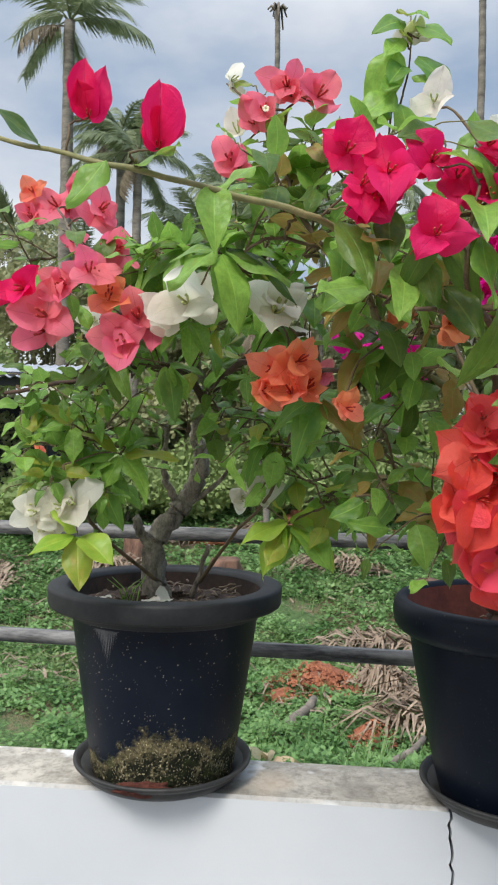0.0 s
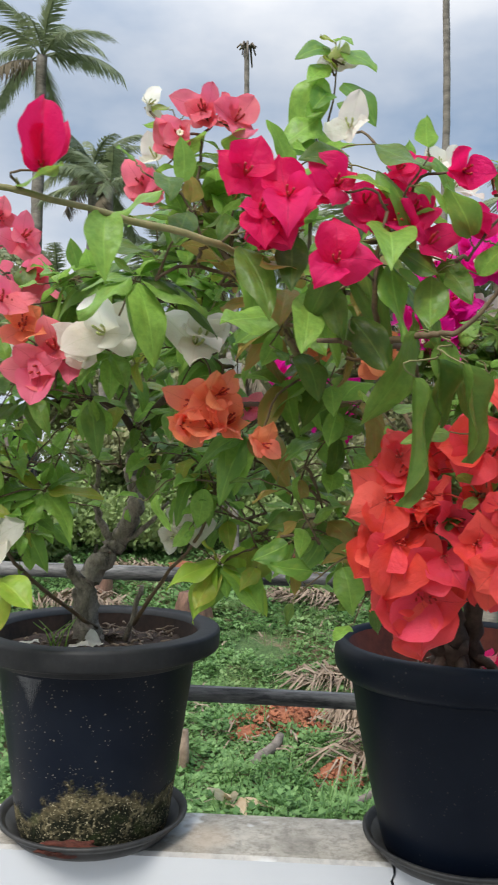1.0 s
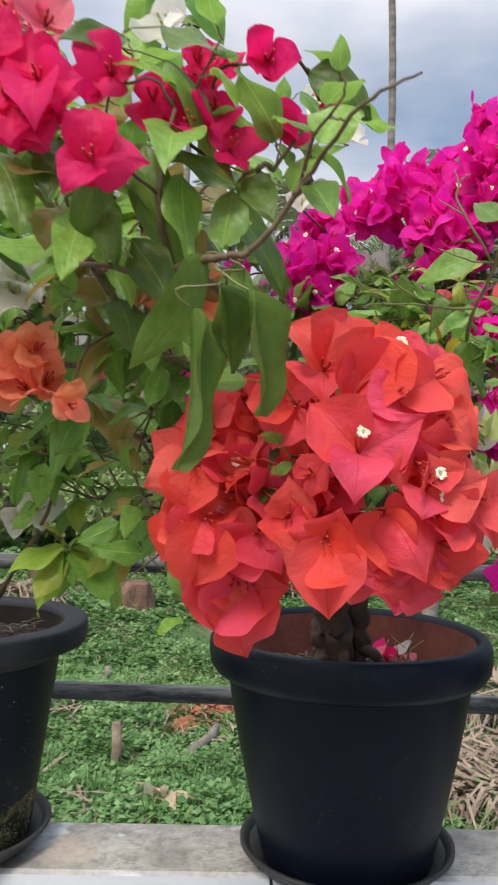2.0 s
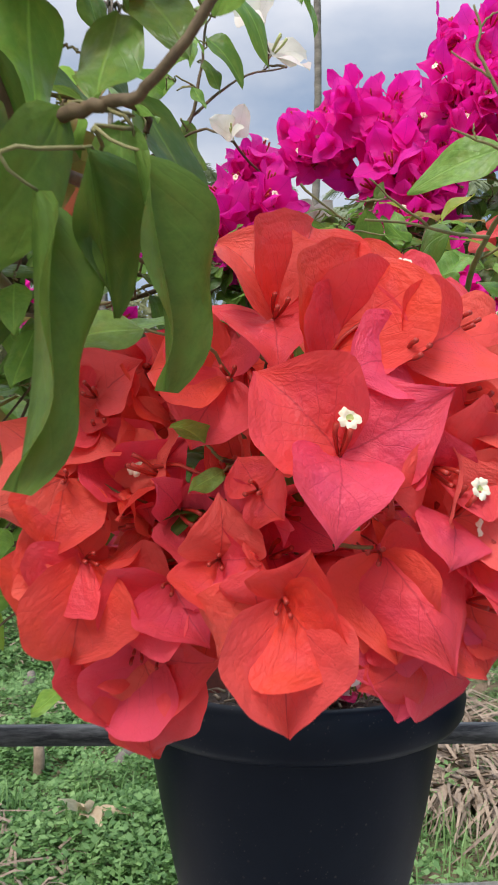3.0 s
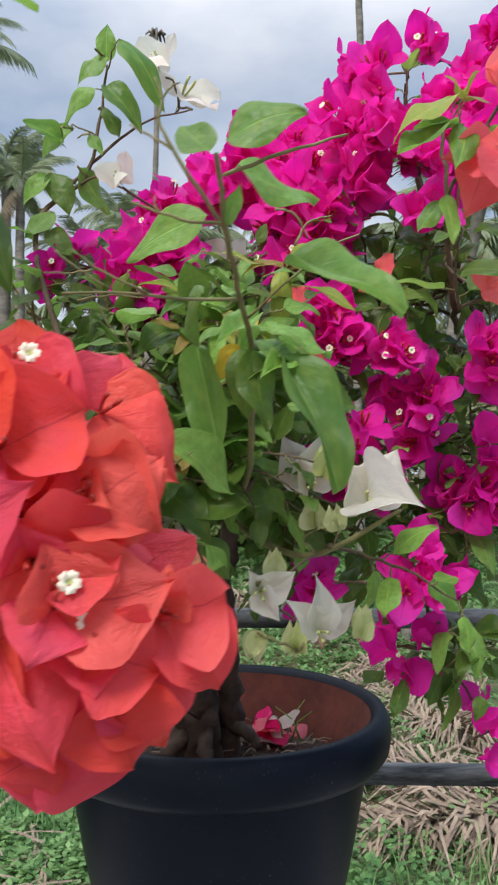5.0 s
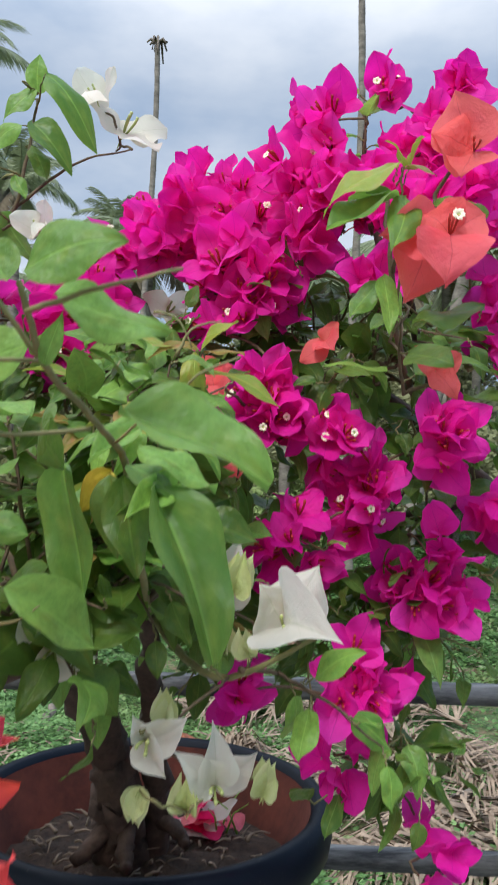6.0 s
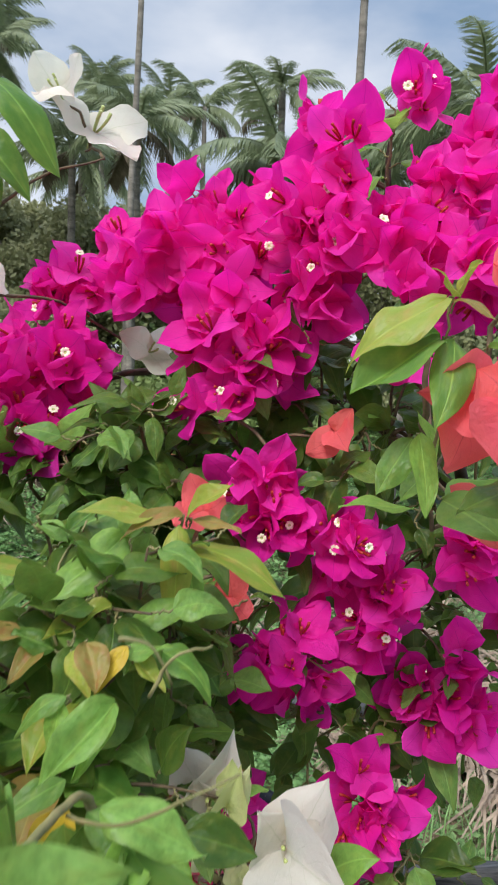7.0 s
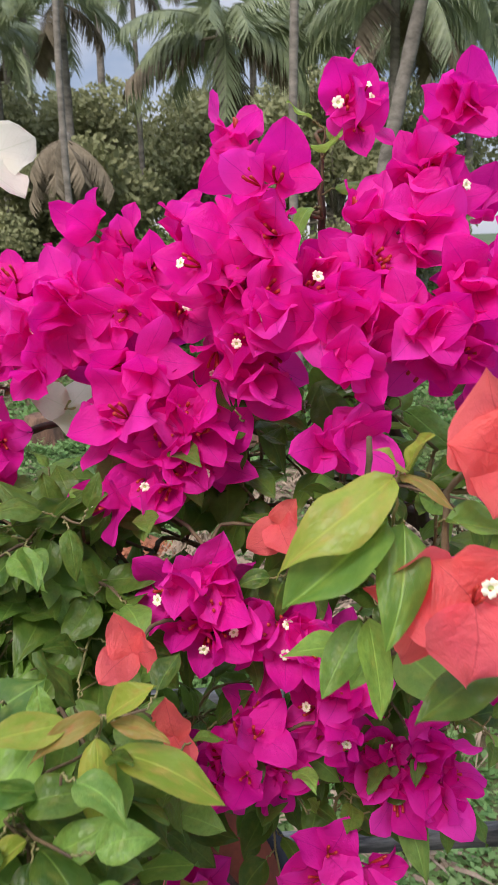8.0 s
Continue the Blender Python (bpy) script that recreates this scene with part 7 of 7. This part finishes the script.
def litter(n, seed):
    """Bits of straw, dry leaves and twigs strewn over the weeds."""
    rng = random.Random(seed)
    h = Heap()
    for _ in range(n):
        y = 3.2 + 10 * rng.random() ** 1.4
        x = rng.uniform(-0.42, 0.62) * y + 0.15
        if noise.noise(Vector((x * 0.8, y * 0.8, 17))) < 0.02:
            continue
        z = land(x, y) + rng.uniform(0.03, 0.11)
        a = rng.uniform(0, 6.28)
        d = Vector((math.cos(a), math.sin(a), rng.uniform(-0.2, 0.25)))
        s = Vector((-math.sin(a), math.cos(a), rng.uniform(-0.4, 0.4)))
        ln, w = rng.uniform(0.05, 0.30), rng.uniform(0.004, 0.012)
        p = Vector((x, y, z))
        h.add([p + s * w, p - s * w, p + d * ln * 0.6 - s * w + Vector((0, 0, 0.015)), p + d * ln * 0.6 + s * w + Vector((0, 0, 0.015)), p + d * ln], [(0, 1, 2, 3), (3, 2, 4)])
    tagged(place("litter", h.mesh("litter", STRAW, False)), "loose dry straw and leaf litter on the ground", "litter", "", "stuff")


litter(5200, 6)


def blades(n, seed):
    """Thin grass standing among the weeds."""
    rng = random.Random(seed)
    h = Heap()
    for _ in range(n):
        y = 3.2 + 7 * rng.random() ** 1.4
        x = rng.uniform(-0.42, 0.62) * y + 0.15
        if noise.noise(Vector((x * 1.1, y * 1.1, 51))) < 0.08:
            continue
        p = Vector((x, y, land(x, y)))
        a = rng.uniform(0, 6.28)
        d = Vector((math.cos(a), math.sin(a), 0))
        s = Vector((-math.sin(a), math.cos(a), 0)) * 0.004
        tall = rng.uniform(0.10, 0.28)
        h.add([p - s, p + s, p + d * tall * 0.2 + Vector((0, 0, tall * 0.7)) + s, p + d * tall * 0.2 + Vector((0, 0, tall * 0.7)) - s, p + d * tall * 0.55 + Vector((0, 0, tall))], [(0, 1, 2, 3), (3, 2, 4)])
    tagged(place("grass", h.mesh("grass", WEED, False)), "thin green grass standing among the weeds", "grass", "", "stuff")


blades(5000, 9)


# ---------------------------------------------------------------- fallen bits in the pots and on the wall
def fallen(name, meshes, x, y, z, size, turn, tilt, label, category, group=""):
    ob = place(name, meshes, None, pose(x, y, z, tilt, 8, turn) @ Matrix.Diagonal((size, size, size, 1)))
    return tagged(ob, label, category, group)


rng = random.Random(77)
z1, z2 = WALL_TOP + 0.0085 + 0.325, WALL_TOP + 0.0085 + 0.287
for x, y, turn in ((-0.147, 1.428, 30), (-0.177, 1.432, 200), (-0.250, 1.455, 120)):
    fallen("fallen_bract", BRACTS[WHITE.name][rng.randrange(12)], x, y, z1 + 0.006, 0.04, turn, 8, "faded white bract lying on the pot soil", "petal", "fallen bracts")
for k in range(16):
    a = rng.uniform(0, 6.28)
    r = 0.055 * math.sqrt(rng.random())
    fallen("fallen_bract", BRACTS[(CRIMSON, SALMON, WHITE)[k % 3].name][rng.randrange(12)], 0.556 + r * math.cos(a), 1.472 + 0.8 * r * math.sin(a), z2 + rng.uniform(0.004, 0.016), rng.uniform(0.024, 0.038), rng.uniform(0, 360), rng.uniform(-35, 45), ("wilted pink bract lying on the pot soil", "faded salmon bract lying on the pot soil", "wilted pale bract lying on the pot soil")[k % 3], "petal", "fallen bracts")


def soil_crumbs(x, y, z, reach, n, seed):
    """Bits of bark, stalk and dry leaf on the soil of a pot."""
    rng = random.Random(seed)
    h = Heap()
    for _ in range(n):
        a, r = rng.uniform(0, 6.28), reach * math.sqrt(rng.random())
        p = Vector((x + r * math.cos(a), y + r * math.sin(a), z + rng.uniform(0.0, 0.008)))
        t = rng.uniform(0, 6.28)
        d = Vector((math.cos(t), math.sin(t), rng.uniform(-0.2, 0.4))) * rng.uniform(0.006, 0.03)
        h.tube([p, p + d * 0.5 + Vector((0, 0, 0.003)), p + d], rng.uniform(0.0008, 0.003), 0.0006, 5)
    tagged(place("soil_litter", h.mesh("soil_litter", STRAW)), "dry stalks and bark bits strewn on the pot soil", "litter", "", "stuff")


soil_crumbs(POT_1[0], POT_1[1], z1 - 0.004, 0.14, 130, 4)
soil_crumbs(POT_2[0], POT_2[1], z2 - 0.004, 0.14, 150, 5)
DRY_LEAF = leaf_material("dry_leaf_tan", (0.50, 0.36, 0.23), (0.70, 0.56, 0.40), (0.42, 0.27, 0.16), 0.8)
DRY_LEAVES = form_meshes("dry_leaf", LEAF_FORMS, DRY_LEAF)
for dx, dy, size, turn, tilt in ((0.0, 0.0, 0.24, 200, 32), (-0.03, 0.04, 0.26, 150, 44), (0.04, -0.02, 0.22, 262, 24), (0.0, 0.03, 0.20, 180, 58)):
    x, y = 0.155 + dx, 4.90 + dy
    leaf = fallen("dry_leaf", DRY_LEAVES[rng.randrange(10)], x, y, land(x, y) + 0.10, size, turn, tilt, "large curled straw-coloured dry leaf lying on the weeds", "leaf", "dry leaves")
    leaf.matrix_basis = leaf.matrix_basis @ Matrix.Diagonal((0.75, 1, 1, 1))
for x, y, z in ((-0.213, 1.43, z1), (-0.203, 1.445, z1), (-0.223, 1.44, z1), (-0.218, 1.425, z1), (-0.228, 1.435, z1), (-0.211, 1.422, z1), (0.575, 1.465, z2), (0.58, 1.455, z2), (0.595, 1.46, z2), (0.57, 1.45, z2)):
    h = Heap()
    a = rng.uniform(0, 6.28)
    h.tube([(0, 0, 0), (0.012 * math.cos(a), 0.012 * math.sin(a), 0.03), (0.035 * math.cos(a), 0.035 * math.sin(a), 0.048)], 0.0016, 0.0004, 5)
    tagged(place("grass_blade", h.mesh("grass_blade", LEAF), None, Matrix.Translation((x, y, z - 0.003))), "thin green grass blade growing in the pot", "grass", "grass in the pots")


def tree_stump(x, y, r, tall, label):
    bm = bmesh.new()
    lathe(bm, [(r * 1.25, -0.1), (r * 1.1, 0.02), (r * 0.95, tall * 0.5), (r * 0.9, tall * 0.95), (r * 0.8, tall), (0.01, tall * 0.98)], 24)
    for v in bm.verts:
        k = 1 + 0.45 * noise.noise(Vector((v.co.x * 9, v.co.y * 9, v.co.z * 5 + x)))
        v.co.x *= k
        v.co.y *= k
    ob = part("tree_stump", bm, STUMP, None)
    ob.location = (x, y, land(x, y))
    tagged(ob, label, "stump", "stumps beyond the fence")


STUMP = plain_material("stump_wood", (0.05, 0.028, 0.02), (0.24, 0.13, 0.085), 9, 0.9, 0.8, 0.02, stretch=(1, 1, 0.3))
tree_stump(-0.277, 10.1, 0.21, 0.32, "dark brown husky stump among the weeds")
tree_stump(-1.55, 11.0, 0.16, 0.42, "reddish brown stump behind the rails")
tree_stump(2.13, 9.5, 0.16, 0.36, "reddish brown stump near the dry fronds")


def stake(x, y):
    h = Heap()
    h.tube([(0, 0, -0.1), (0.01, 0, 0.12), (0.0, 0.01, 0.29)], 0.040, 0.034, 7, 0.12, 3)
    tagged(place("wooden_stake", h.mesh("wooden_stake", STRAW), None, Matrix.Translation((x, y, land(x, y)))), "short pale wooden stake in the weeds", "stake")


stake(-0.19, 5.85)


def shed(x, y):
    """A small open shed with a sloping sheet roof, far behind the plants."""
    z0 = land(x, y) - 0.1
    root = new("shed")
    root.location = (x, y, z0)
    tagged(root, "small dark shed with a pale sloping metal roof", "shed")
    for dx in (-1.4, 1.4):
        for dy in (-0.9, 0.9):
            h = Heap()
            h.tube([(dx, dy, 0), (dx, dy, 1.3), (dx, dy, 2.45 + 0.16 * dy)], 0.06, 0.05, 8)
            place("post", h.mesh("post", DEADWOOD), root)
    for name, size, at in (("wall", (2.8, 0.08, 2.1), (0, 0.86, 1.05)), ("wall", (0.08, 1.7, 2.1), (-1.36, 0, 1.05)), ("eave_board", (3.2, 0.06, 0.22), (0, -1.12, 2.30))):
        bm = bmesh.new()
        bmesh.ops.create_cube(bm, size=1.0)
        bmesh.ops.scale(bm, vec=size, verts=bm.verts)
        bmesh.ops.bevel(bm, geom=bm.edges[:], offset=0.01, segments=1, affect="EDGES")
        bmesh.ops.translate(bm, vec=at, verts=bm.verts)
        part(name, bm, SHED_WOOD, root)
    h = Heap()
    n = 84
    for lift in (0.0, 0.012):
        pts = [Vector((-1.7 + 3.4 * k / n, dy, 2.52 + 0.16 * dy + 0.02 * math.sin(k * 1.57) + lift)) for dy in (-1.25, 1.25) for k in range(n + 1)]
        h.add(pts, [(k, k + 1, n + 2 + k, n + 1 + k) for k in range(n)])
    place("roof", h.mesh("roof", SHED_ROOF), root, None, "pale grey-blue corrugated sheet")


SHED_WOOD = plain_material("shed_wood", (0.012, 0.013, 0.016), (0.05, 0.05, 0.055), 3, 0.85, 0.4, 0.01)
SHED_ROOF = plain_material("shed_roof", (0.30, 0.33, 0.38), (0.52, 0.55, 0.60), 2, 0.45, 0.2, 0.004)
shed(-4.75, 13.6)
